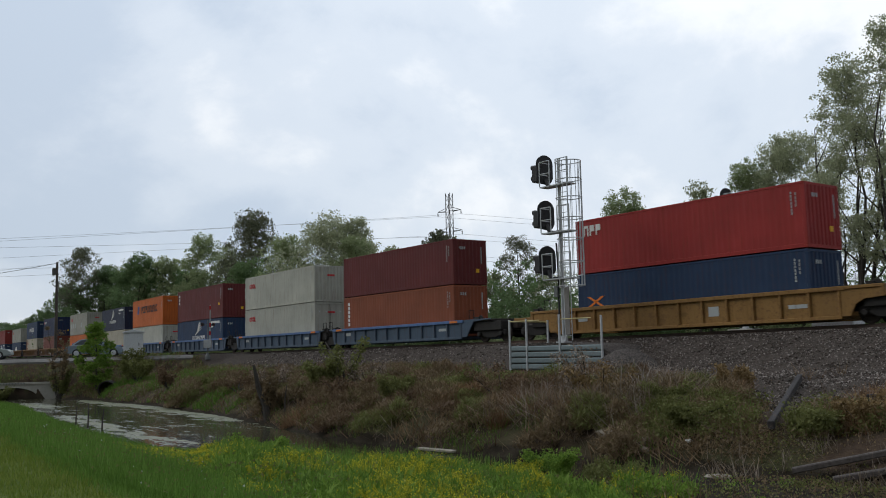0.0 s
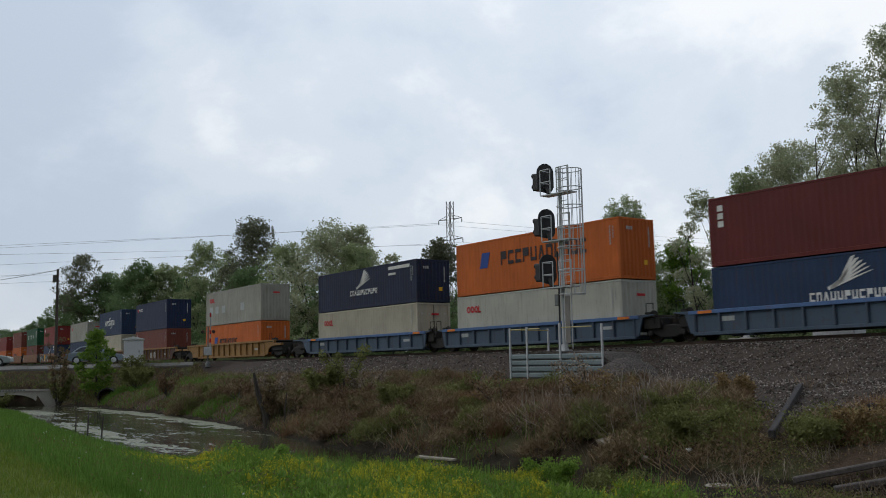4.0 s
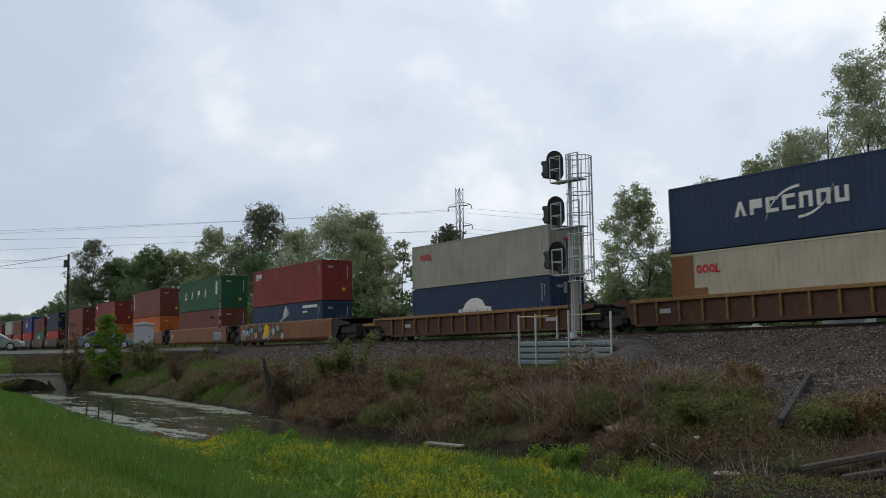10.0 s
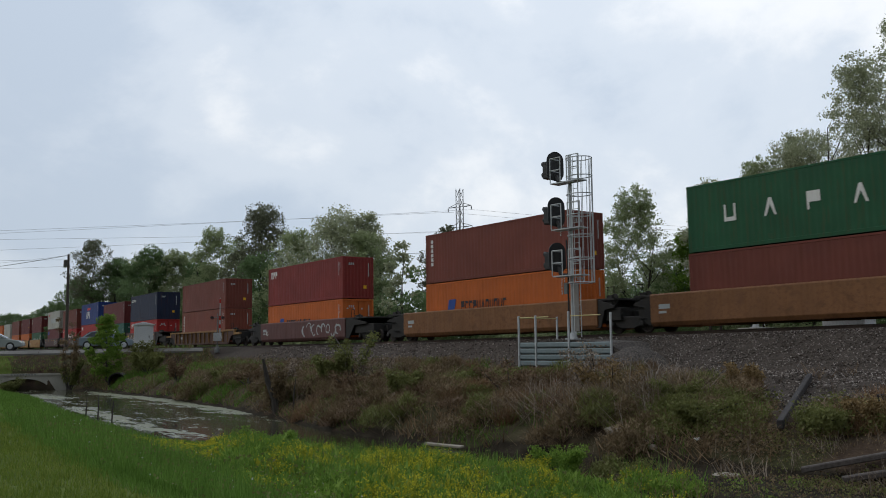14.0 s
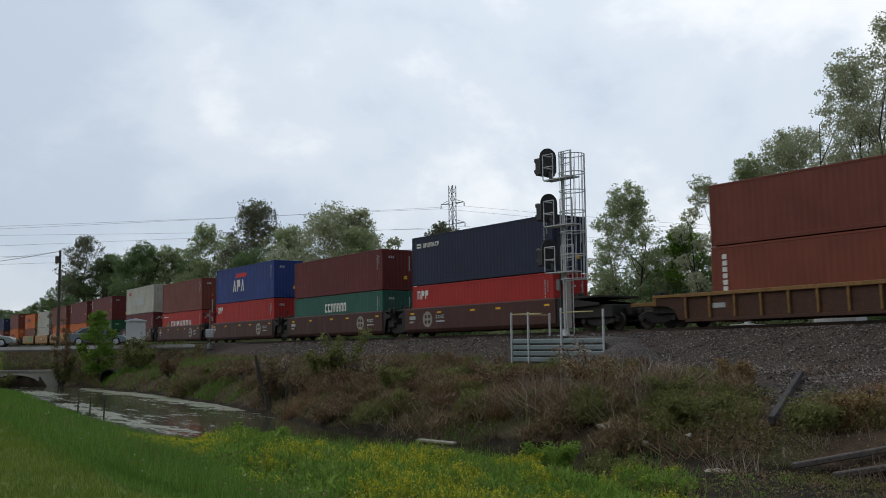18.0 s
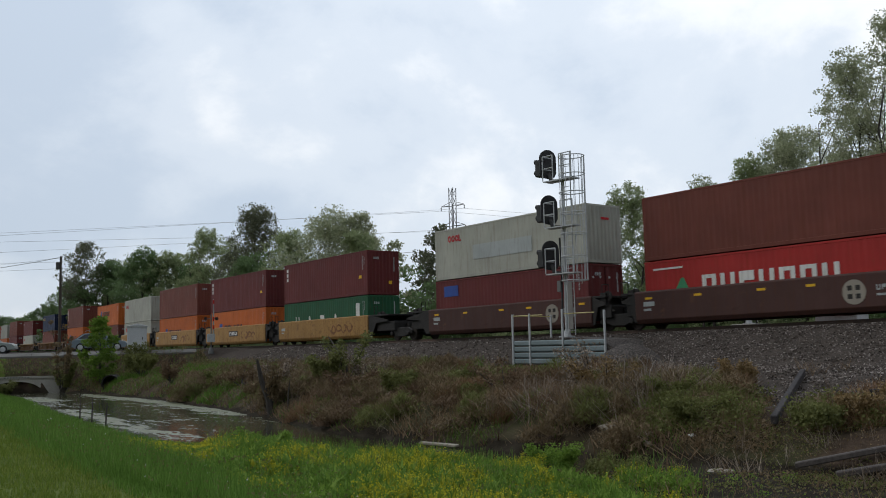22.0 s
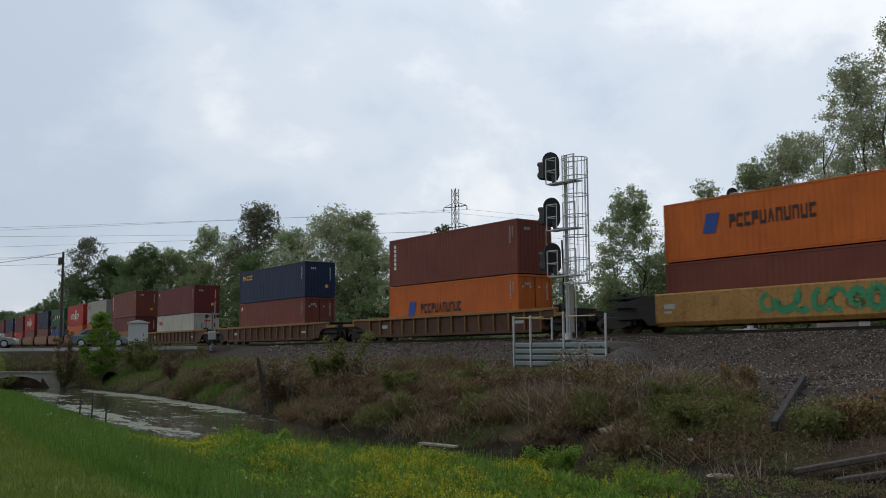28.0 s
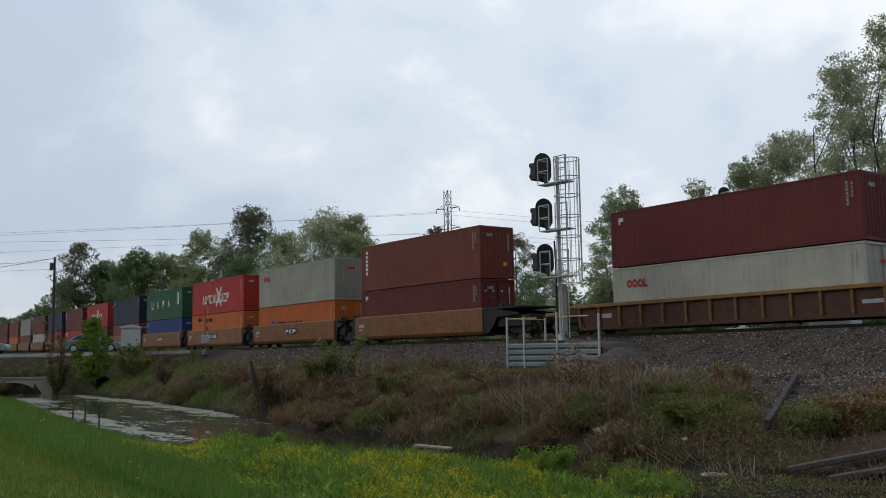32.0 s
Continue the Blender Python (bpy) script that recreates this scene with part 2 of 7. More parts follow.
LEAF = {
    "spring": leafy("spring_leaves", (0.2, 0.245, 0.115), (0.31, 0.36, 0.19), (0.43, 0.47, 0.28), 0.6, 0.65),
    "light": leafy("pale_young_leaves", (0.27, 0.295, 0.17), (0.4, 0.425, 0.27), (0.55, 0.57, 0.41), 0.6, 0.4),
    "deep": leafy("deep_green_leaves", (0.1, 0.155, 0.065), (0.155, 0.225, 0.1), (0.2, 0.28, 0.13), 0.6, 0.85),
    "pine": leafy("dark_needles", (0.1, 0.11, 0.07), (0.17, 0.18, 0.115), (0.25, 0.26, 0.175), 0.5, 0.5),
    "vivid": leafy("vivid_green_leaves", (0.1, 0.18, 0.028), (0.185, 0.3, 0.048), (0.3, 0.43, 0.09), 0.45),
    "vine": leafy("withered_vine_leaves", (0.105, 0.077, 0.042), (0.22, 0.16, 0.092), (0.3, 0.225, 0.135), 0.2, 0.3),
    "bloom": leafy("yellow_green_leaves", (0.16, 0.21, 0.024), (0.31, 0.33, 0.036), (0.49, 0.46, 0.05), 0.45),
    "rusty": leafy("rusty_dead_leaves", (0.1, 0.066, 0.042), (0.19, 0.127, 0.076), (0.27, 0.19, 0.115), 0.15, 0.3),
    "tawny": leafy("tawny_dry_leaves", (0.15, 0.1, 0.045), (0.26, 0.18, 0.085), (0.4, 0.29, 0.15), 0.2),
    "weed": leafy("weed_leaves", (0.1, 0.108, 0.038), (0.18, 0.192, 0.066), (0.26, 0.27, 0.1), 0.3, 0.3),
}
M_lawn_blade = leafy("lawn_blades", (0.12, 0.175, 0.028), (0.175, 0.245, 0.04), (0.275, 0.3, 0.075), 0.35)
M_tall_blade = leafy("tall_grass_blades", (0.085, 0.165, 0.028), (0.14, 0.255, 0.045), (0.21, 0.35, 0.08), 0.4)
M_dry_blade = leafy("dry_grass", (0.11, 0.07, 0.038), (0.23, 0.158, 0.09), (0.42, 0.31, 0.2), 0.12, 0.25)
M_rust_blade = leafy("rusty_tussock", (0.15, 0.085, 0.045), (0.265, 0.16, 0.088), (0.41, 0.275, 0.165), 0.15)
M_stalk = leafy("dead_stalks", (0.15, 0.11, 0.08), (0.26, 0.205, 0.155), (0.46, 0.39, 0.32), 0.1)
M_flower = leafy("yellow_petals", (0.5, 0.45, 0.025), (0.62, 0.56, 0.035), (0.72, 0.66, 0.09), 0.4)
M_clover = leafy("white_petals", (0.5, 0.5, 0.46), (0.62, 0.62, 0.58), (0.7, 0.7, 0.68), 0.2)


def ground_material():
    """Grass, soil, mud and ballast by the painted cover of the sheet."""
    k = Nodes("ground_cover")
    k.world_space()
    cov = k.n.new("ShaderNodeVertexColor")
    cov.layer_name = "cover"
    sep = k.add("ShaderNodeSeparateColor", [("Color", cov.outputs["Color"])])
    big, mid, fine = k.noise(0.35, 4.0), k.noise(2.2, 5.0, 0.6), k.noise(24.0, 6.0, 0.7)
    soil = k.mix(k.mask(mid, 0.35, 0.7), (0.042, 0.029, 0.021), (0.095, 0.067, 0.047))
    soil = k.mix(k.math("MULTIPLY", k.mask(big, 0.45, 0.65), 0.6), soil, (0.055, 0.065, 0.025))
    grass = k.mix(k.mask(mid, 0.3, 0.7), (0.075, 0.11, 0.022), (0.13, 0.165, 0.04))
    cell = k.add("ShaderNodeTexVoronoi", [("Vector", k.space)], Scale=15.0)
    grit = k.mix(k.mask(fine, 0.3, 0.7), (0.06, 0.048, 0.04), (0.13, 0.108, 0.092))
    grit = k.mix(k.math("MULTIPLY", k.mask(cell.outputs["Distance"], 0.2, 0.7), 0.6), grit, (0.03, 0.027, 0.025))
    mud = k.mix(k.mask(mid, 0.4, 0.7), (0.018, 0.014, 0.009), (0.045, 0.037, 0.026))
    edge = k.math("MULTIPLY", k.math("SUBTRACT", mid, 0.5), 0.9)
    soft = lambda out: k.mask(k.math("ADD", out, edge), 0.4, 0.62)
    col = k.mix(soft(sep.outputs["Red"]), soil, grass)
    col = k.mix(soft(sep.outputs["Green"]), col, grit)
    col = k.mix(soft(sep.outputs["Blue"]), col, mud)
    k.b.inputs["Specular IOR Level"].default_value = 0.1
    return k.done(col, 0.95, 0.0, k.mix(0.6, fine, cell.outputs["Distance"]), 0.7, 0.05)


M_ground = ground_material()


def water_material():
    """Still brown ditch water with pale scum drifted on it."""
    k = Nodes("ditch_water")
    k.world_space()
    drift = k.n.new("ShaderNodeVertexColor")
    drift.layer_name = "drift"
    scum, specks = k.noise(0.8, 6.0, 0.62, (0.45, 1.7, 1.0)), k.noise(4.5, 6.0, 0.7, (0.6, 1.5, 1.0))
    torn = k.math("ADD", k.math("MULTIPLY", k.math("SUBTRACT", scum, 0.5), 2.2), k.math("MULTIPLY", k.math("SUBTRACT", specks, 0.5), 1.4))
    parts = k.add("ShaderNodeSeparateColor", [("Color", drift.outputs["Color"])])
    film = k.mask(k.math("ADD", parts.outputs["Red"], torn), 0.44, 0.66)
    col = k.mix(film, k.mix(k.mask(scum, 0.3, 0.7), (0.028, 0.024, 0.015), k.mix(parts.outputs["Green"], (0.03, 0.026, 0.016), (0.09, 0.097, 0.06))), k.mix(k.mask(specks, 0.35, 0.7), (0.1, 0.11, 0.055), (0.24, 0.25, 0.165)))
    return k.done(col, k.ramp(film, (0, (0.1,) * 3), (1, (0.7,) * 3)), 0.0, k.noise(5.0, 3.0), 0.12, 0.02)


M_water = water_material()

# ---- mesh helpers ----
class Shape:
    """Vertices and faces of one mesh, gathered from simple solids."""

    def __init__(self):
        self.v, self.f = [], []

    def add(self, verts, faces):
        k = len(self.v)
        self.v += [tuple(p) for p in verts]
        self.f += [tuple(i + k for i in q) for q in faces]
        return self

    def box(self, x0, x1, y0, y1, z0, z1, m=None):
        p = [Vector((x, y, z)) for x in (x0, x1) for y in (y0, y1) for z in (z0, z1)]
        if m is not None:
            p = [m @ q for q in p]
        return self.add(p, [(0, 1, 3, 2), (4, 6, 7, 5), (0, 4, 5, 1), (2, 3, 7, 6), (0, 2, 6, 4), (1, 5, 7, 3)])

    def tube(self, a, b, r, r2=None, n=6):
        a, b = Vector(a), Vector(b)
        r2 = r if r2 is None else r2
        q = (b - a).to_track_quat("Z", "Y").to_matrix()
        ring = [q @ Vector((math.cos(i * math.tau / n), math.sin(i * math.tau / n), 0)) for i in range(n)]
        return self.add([a + c * r for c in ring] + [b + c * r2 for c in ring],
                        [(i, (i + 1) % n, n + (i + 1) % n, n + i) for i in range(n)] + [tuple(range(n - 1, -1, -1)), tuple(range(n, 2 * n))])

    def bent(self, points, radii, n=6):
        """One tube through the points."""
        pts = [Vector(p) for p in points]
        m, v, side = len(pts), [], None
        for k, p in enumerate(pts):
            way = (pts[min(k + 1, m - 1)] - pts[max(k - 1, 0)]).normalized()
            if side is None:
                side = way.orthogonal().normalized()
            side = (side - way * side.dot(way)).normalized()
            up = way.cross(side)
            v += [p + (side * math.cos(i * math.tau / n) + up * math.sin(i * math.tau / n)) * radii[k] for i in range(n)]
        f = [(k * n + i, k * n + (i + 1) % n, k * n + n + (i + 1) % n, k * n + n + i) for k in range(m - 1) for i in range(n)]
        return self.add(v, f + [tuple(range(n - 1, -1, -1)), tuple(range((m - 1) * n, m * n))])

    def prism(self, outline, axis, lo, hi, m=None):
        """An outline in the two other axes, in their order, drawn out along one axis."""
        k, n = "xyz".index(axis), len(outline)
        p = []
        for w in (lo, hi):
            for c in outline:
                q = list(c)
                q.insert(k, w)
                p.append(Vector(q) if m is None else m @ Vector(q))
        return self.add(p, [(i, (i + 1) % n, n + (i + 1) % n, n + i) for i in range(n)] + [tuple(range(n - 1, -1, -1)), tuple(range(n, 2 * n))])

    def lathe(self, profile, n, m):
        """Rings of (radius, height) turned round z, then placed by m."""
        k = len(profile)
        p = [m @ Vector((r * math.cos(i * math.tau / n), r * math.sin(i * math.tau / n), h)) for r, h in profile for i in range(n)]
        f = [(j * n + i, j * n + (i + 1) % n, (j + 1) * n + (i + 1) % n, (j + 1) * n + i) for j in range(k - 1) for i in range(n)]
        return self.add(p, f + [tuple(range(n - 1, -1, -1)), tuple((k - 1) * n + i for i in range(n))])

    def mesh(self, name, material, bevel=0.0, smooth=False):
        me = bpy.data.meshes.new(name)
        me.from_pydata(self.v, [], self.f)
        bm = bmesh.new()
        bm.from_mesh(me)
        bmesh.ops.recalc_face_normals(bm, faces=bm.faces)
        if bevel:
            bmesh.ops.bevel(bm, geom=[e for e in bm.edges if len(e.link_faces) == 2 and e.calc_face_angle() > 0.5], offset=bevel, segments=1, affect="EDGES", clamp_overlap=True)
        for q in bm.faces:
            q.smooth = smooth
        bm.to_mesh(me)
        bm.free()
        me.materials.append(material)
        return me


def quick_mesh(name, verts, faces, material, smooth=False):
    """A mesh from arrays, for what is scattered."""
    me = bpy.data.meshes.new(name)
    verts, faces = np.asarray(verts, np.float32), np.asarray(faces, np.int32)
    me.vertices.add(len(verts))
    me.vertices.foreach_set("co", verts.ravel())
    n = faces.shape[1]
    me.loops.add(faces.size)
    me.loops.foreach_set("vertex_index", faces.ravel())
    me.polygons.add(len(faces))
    me.polygons.foreach_set("loop_start", np.arange(len(faces), dtype=np.int32) * n)
    me.update(calc_edges=True)
    me.validate()
    if smooth:
        me.shade_smooth()
    me.materials.append(material)
    return me


def part(name, shape, material, parent=None, label="", bevel=0.0, smooth=False, at=None):
    """Links a shape, or a mesh already made, as one object under its thing."""
    ob = new(name, shape.mesh(name, material, bevel, smooth) if isinstance(shape, Shape) else shape)
    if parent is not None:
        ob.parent = parent
    if at is not None:
        ob.matrix_basis = at
    return tagged(ob, label)


def thing(name, at, label, category, group="", kind=""):
    ob = new(name)
    ob.empty_display_size = 0.3
    ob.matrix_basis = at
    return tagged(ob, label, category, group, kind)


MESHES = {}


def kept(key, make):
    if key not in MESHES:
        MESHES[key] = make()
    return MESHES[key]


# ---- the line of the track ----
RAIL_Z, MID_Y, BEND = 2.003, 35.06, 0.0016
BEND_FROM, BEND_TO = -100.0, -30.0


def track(u, side=0.0, z=0.0):
    """Place and heading at u metres along the track, side metres towards the lawn."""
    w = min(max(u, BEND_FROM), BEND_TO)
    h = BEND * w
    x = math.sin(h) / BEND + (u - w) * math.cos(h)
    y = MID_Y + (1 - math.cos(h)) / BEND + (u - w) * math.sin(h)
    return Vector((x + side * math.sin(h), y - side * math.cos(h), z)), h


# the track dips towards the crossing and climbs gently after it
SAG_U = np.arange(-700.0, 701.0, 2.0)
SAG_Z = np.convolve(np.pad(np.interp(SAG_U, [-330, -170, -110, -80, -55, -30, -10, 10, 60], [0.0, -0.13, -0.23, -0.25, -0.14, 0.04, 0.3, 0.46, 0.55]), 5, "edge"), np.ones(11) / 11, "valid")


def rise(u):
    """Height of the rails at u over their height far off."""
    return np.interp(u, SAG_U, SAG_Z)


def on_track(u, z=RAIL_Z):
    p, h = track(u)
    slope = (rise(u + 6) - rise(u - 6)) / 12
    return pose(p.x, p.y, z + float(rise(u)), 0, -math.degrees(math.atan(slope)), math.degrees(h))


U_TABLE = np.arange(-1700.0, 1701.0, 5.0)
X_TABLE = np.array([track(u)[0].x for u in U_TABLE])
Y_TABLE = np.array([track(u)[0].y for u in U_TABLE])
C_TABLE = np.array([math.cos(track(u)[1]) for u in U_TABLE])
R_TABLE = rise(U_TABLE)


def beside(x, y):
    """Distance from the track's middle, positive on the lawn's side."""
    return (np.interp(x, X_TABLE, Y_TABLE) - y) * np.interp(x, X_TABLE, C_TABLE)


# ---- the lie of the land ----
WATER_Z = -1.3
ROAD_AT, ROAD_WAY = (-77.2, 27.8), (0.4, 0.9165)


def lawn_edge(x):
    return np.interp(x, [-95, -66, -32.9, -23.5, -16.7, -11.7, -9.7, 20], [20.5, 15.2, 8.4, 6.45, 5.35, 4.45, 4.2, 3.9])


def near_shore(x):
    return np.interp(x, [-95, -69, -46, -34.3, -28.8, -24.5, -19, -14.5, -11.5, -8.5, -5, 20], [24, 20, 15.4, 13.4, 12.8, 14.0, 15.2, 15.6, 14.6, 13.4, 12.6, 12.5])


def far_shore(x):
    return np.interp(x, [-95, -72, -66, -51, -41, -32, -26.4, -20.4, -13, 20], [24.6, 24.1, 24.7, 23.3, 21.5, 19.3, 18.0, 17.8, 18.4, 18.4])


def road_frame(x, y):
    dx, dy = x - ROAD_AT[0], y - ROAD_AT[1]
    return dx * ROAD_WAY[0] + dy * ROAD_WAY[1], dx * ROAD_WAY[1] - dy * ROAD_WAY[0]


def wobble(x, y, s):
    return (np.sin(x * 1.7 * s + 1.3) * np.cos(y * 2.1 * s + 0.7) + 0.6 * np.sin(x * 3.9 * s - y * 2.7 * s) + 0.4 * np.cos(x * 7.3 * s + y * 6.1 * s)) / 2


def land(x, y):
    """Height of the ground."""
    x, y = np.asarray(x, float), np.asarray(y, float)
    n = beside(x, y)
    e, s, f = lawn_edge(x), near_shore(x), far_shore(x)
    t = np.clip((y - e) / np.maximum(s - e, 0.5), 0, 1)
    near = -1.35 * t * (1.65 - 0.65 * t) + 0.05 * wobble(x, y, 0.5)
    flat = np.interp(x, [-17, -12.5], [0.0, 1.0])
    bed = np.where((y > s) & (y < f), -1.35 + 0.12 * flat - 0.35 * (1 - 0.9 * flat) * np.sin(np.clip((y - s) / np.maximum(f - s, 0.3), 0, 1) * math.pi), 0)
    # far bank: from the shore up to the foot of the ballast
    reach = np.maximum(np.interp(x, X_TABLE, Y_TABLE) - 5.2 - f, 3.0)
    b = np.clip((y - f) / reach, 0, 1)
    lift = np.interp(x, X_TABLE, R_TABLE)
    foot = 0.62 + 0.3 * lift
    bank = -1.32 + (foot + 1.32) * (0.55 * b + 0.45 * (1 - (1 - np.clip(b * 4.5, 0, 1)) ** 2)) + (0.2 * wobble(x, y, 0.35) + 0.13 * wobble(x + 7, y + 3, 0.85)) * np.sin(b * math.pi)
    side = np.interp(n, [-60, -9, -6.5, -2.6, -2.0, 2.0, 2.5, 5.2], [0.75, 0.75, 0.8, 1.72, 1.81, 1.81, 1.71, 0.62]) + lift * np.interp(n, [-9, -6, 2.5, 5.2], [0, 1, 1, 0.3])
    z = np.where(y <= s, near, np.where(y < f, bed, np.where(n > 5.2, bank, side)))
    z = np.where((n > 5.2) & (y <= s), near, z)
    # the road on its low embankment
    along, across = road_frame(x, y)
    top = np.interp(along, [-60, -25, 0, 9, 12.5, 16, 22, 60], [1.0, 1.5, 1.6, 1.65, 1.69, 1.69, 1.55, 0.8])
    slope = top - np.maximum(np.abs(across) - 4.4, 0) * 0.62
    z = np.where((along > -200) & (along < 80), np.maximum(z, np.where(slope > -1.5, slope, -9)), z)
    # the channel is cut square to the culvert's wall
    dx, dy = x + 72.3, y - 21.7
    xl, yl = dx * 0.469 + dy * 0.883, dy * 0.469 - dx * 0.883
    cut = -1.6 + np.maximum(xl - 2.6, 0) * 1.1 + np.maximum(-9 - xl, 0) * 1.1
    return np.where((yl < 0.15) & (yl > -4.5), np.minimum(z, np.maximum(cut, -1.6)), z)


def land_at(x, y):
    return float(land(np.array([x]), np.array([y]))[0])


def steps(*runs):
    return np.unique(np.concatenate([np.atleast_1d(np.asarray(r, float)) for r in runs]))


gx = steps([-2600, -1500, -900, -600, -400, -300, -230, -180, -150, -130, -115, -102, -97], np.arange(-92, 8, 0.5), [9, 12, 17, 25, 40, 70, 120, 250, 500, 1000, 2600])
gy = steps([-2600, -900, -300, -100, -40, -15, -6, -2, 0, 1.5], np.arange(3, 41, 0.4), np.arange(42, 62, 1.5), [66, 75, 90, 120, 160, 220, 320, 500, 900, 1500, 2600])
XX, YY = np.meshgrid(gx, gy)
ZZ = land(XX, YY)
BANK_N = beside(XX, YY)
ballast_reach = np.interp(XX, [-90, -34, -28, -25, -22, -20, -16.4, -12.5, -10.7, 10], [4.6, 4.8, 5.6, 7.4, 8.8, 9.4, 10.2, 13.6, 12.8, 12.8])
ZZ = ZZ + np.where((BANK_N > 2.5) & (BANK_N < 16), 0.05 * wobble(XX, YY, 1.3), 0)
nx, ny = len(gx), len(gy)
idx = np.arange(nx * ny).reshape(ny, nx)
quads = np.stack([idx[:-1, :-1], idx[:-1, 1:], idx[1:, 1:], idx[1:, :-1]], -1).reshape(-1, 4)
ground_mesh = quick_mesh("ground", np.stack([XX, YY, ZZ], -1).reshape(-1, 3), quads, M_ground, True)
cover_grass = np.where(YY < near_shore(XX) - 0.3, 1.0, np.where((BANK_N < -5) | ((XX < -58) & (BANK_N > 4)), 0.38, 0.25))
cover_grit = np.where((BANK_N > -4.5) & (BANK_N < ballast_reach), 1.0, 0.0)
cover_mud = np.where((ZZ < -1.08) & (YY > lawn_edge(XX)) & (BANK_N > 6), 0.85, 0.0)
cover = np.stack([cover_grass, cover_grit, cover_mud, np.ones_like(ZZ)], -1)
layer = ground_mesh.color_attributes.new("cover", "FLOAT_COLOR", "POINT")
layer.data.foreach_set("color", cover.astype(np.float32).ravel())
tagged(new("ground", ground_mesh), "grassy lawn, weedy ditch banks and grey ballast slope", "ground", kind="structure")

wx, wt = np.arange(-76, 9, 0.5), np.linspace(0, 1, 17)
WX, WT = np.meshgrid(wx, wt)
near_y, far_y = near_shore(wx) - 0.8, far_shore(wx) + 0.6
WY = near_y + (far_y - near_y) * WT
idx = np.arange(WX.size).reshape(WX.shape)
quads = np.stack([idx[:-1, :-1], idx[:-1, 1:], idx[1:, 1:], idx[1:, :-1]], -1).reshape(-1, 4)
water_mesh = quick_mesh("water", np.stack([WX, WY, np.full_like(WX, WATER_Z)], -1).reshape(-1, 3), quads, M_water)
# scum lies in a ribbon off the far shore, in a patch before the culvert and in streaks along the lawn's side
off_far, off_near = far_shore(WX) - WY, WY - near_shore(WX)
ribbon = np.exp(-((off_far - np.interp(WX, [-66, -50, -38], [1.1, 0.8, 0.5])) / 0.75) ** 2) * np.interp(WX, [-67, -63, -40, -35], [0.5, 1, 1, 0]) * 0.62
patch = np.exp(-((WX + 62.5) / 3.5) ** 2 - ((WY - 19.3) / 0.9) ** 2) * 0.6
streak = np.exp(-((off_near - 0.9) / 0.9) ** 2) * np.interp(WX, [-50, -46, -31, -25], [0.2, 0.4, 0.36, 0.12]) + 0.2 * np.interp(WX, [-66, -60, -33, -25], [0.3, 1, 1, 0])
drift = np.clip(ribbon + patch + streak, 0, 1)
layer = water_mesh.color_attributes.new("drift", "FLOAT_COLOR", "POINT")
layer.data.foreach_set("color", np.stack([drift, np.interp(WX, [-32, -25], [1, 0]), drift, np.ones_like(drift)], -1).astype(np.float32).ravel())
tagged(new("water", water_mesh), "still brown ditch water with pale green floating scum", "water", kind="structure")


def swept(outline, us, side, z):
    """An outline of (sideways, up) carried along the track."""
    v, m = [], len(outline)
    for u in us:
        for a, b in outline:
            v.append(track(u, side + a, z + b + float(rise(u)))[0])
    f = [(i * m + j, i * m + (j + 1) % m, (i + 1) * m + (j + 1) % m, (i + 1) * m + j) for i in range(len(us) - 1) for j in range(m)]
    return Shape().add(v, f)


rail_line = np.arange(-420, 181, 4.0)
RAIL = [(-0.075, -0.17), (0.075, -0.17), (0.075, -0.155), (0.012, -0.13), (0.012, -0.04), (0.037, -0.03), (0.037, 0.0), (-0.037, 0.0), (-0.037, -0.03), (-0.012, -0.04), (-0.012, -0.13), (-0.075, -0.155)]
for s in (0.755, -0.755):
    tagged(new("rail", swept(RAIL, rail_line, s, RAIL_Z).mesh("rail", M_rail)), "rusty steel rail with a worn running edge", "rail", "rails of the track", "structure")
ties = Shape()
for i in range(290):
    p, h = track(-130 + i * 0.52)
    ties.box(-0.115, 0.115, -1.3, 1.3, RAIL_Z - 0.36, RAIL_Z - 0.175, pose(p.x, p.y, float(rise(-130 + i * 0.52)), 0, 0, math.degrees(h) + random.uniform(-0.6, 0.6)))
tagged(new("railway_ties", ties.mesh("railway_ties", M_tie)), "dark timber ties half buried in ballast", "railway ties", kind="stuff")

# ---- the road over the culvert ----
road = Shape()
for i in range(24):
    a0, a1 = -46 + i * 2.4, -46 + (i + 1) * 2.4
    if a0 > 11.0:
        break
    p = []
    for a in (a0, a1):
        for c in (-3.6, 3.6):
            x, y = ROAD_AT[0] + a * ROAD_WAY[0] + c * ROAD_WAY[1], ROAD_AT[1] + a * ROAD_WAY[1] - c * ROAD_WAY[0]
            zz = float(np.interp(a, [-60, -25, 0, 9, 12.5, 16], [1.0, 1.5, 1.6, 1.65, 1.69, 1.69])) + 0.03
            p += [(x, y, zz), (x, y, zz - 0.2)]
    road.add(p, [(0, 2, 6, 4), (0, 4, 5, 1), (2, 3, 7, 6), (1, 5, 7, 3)])
tagged(new("road", road.mesh("road", M_asphalt)), "grey asphalt road that climbs to the level crossing", "road", kind="structure")

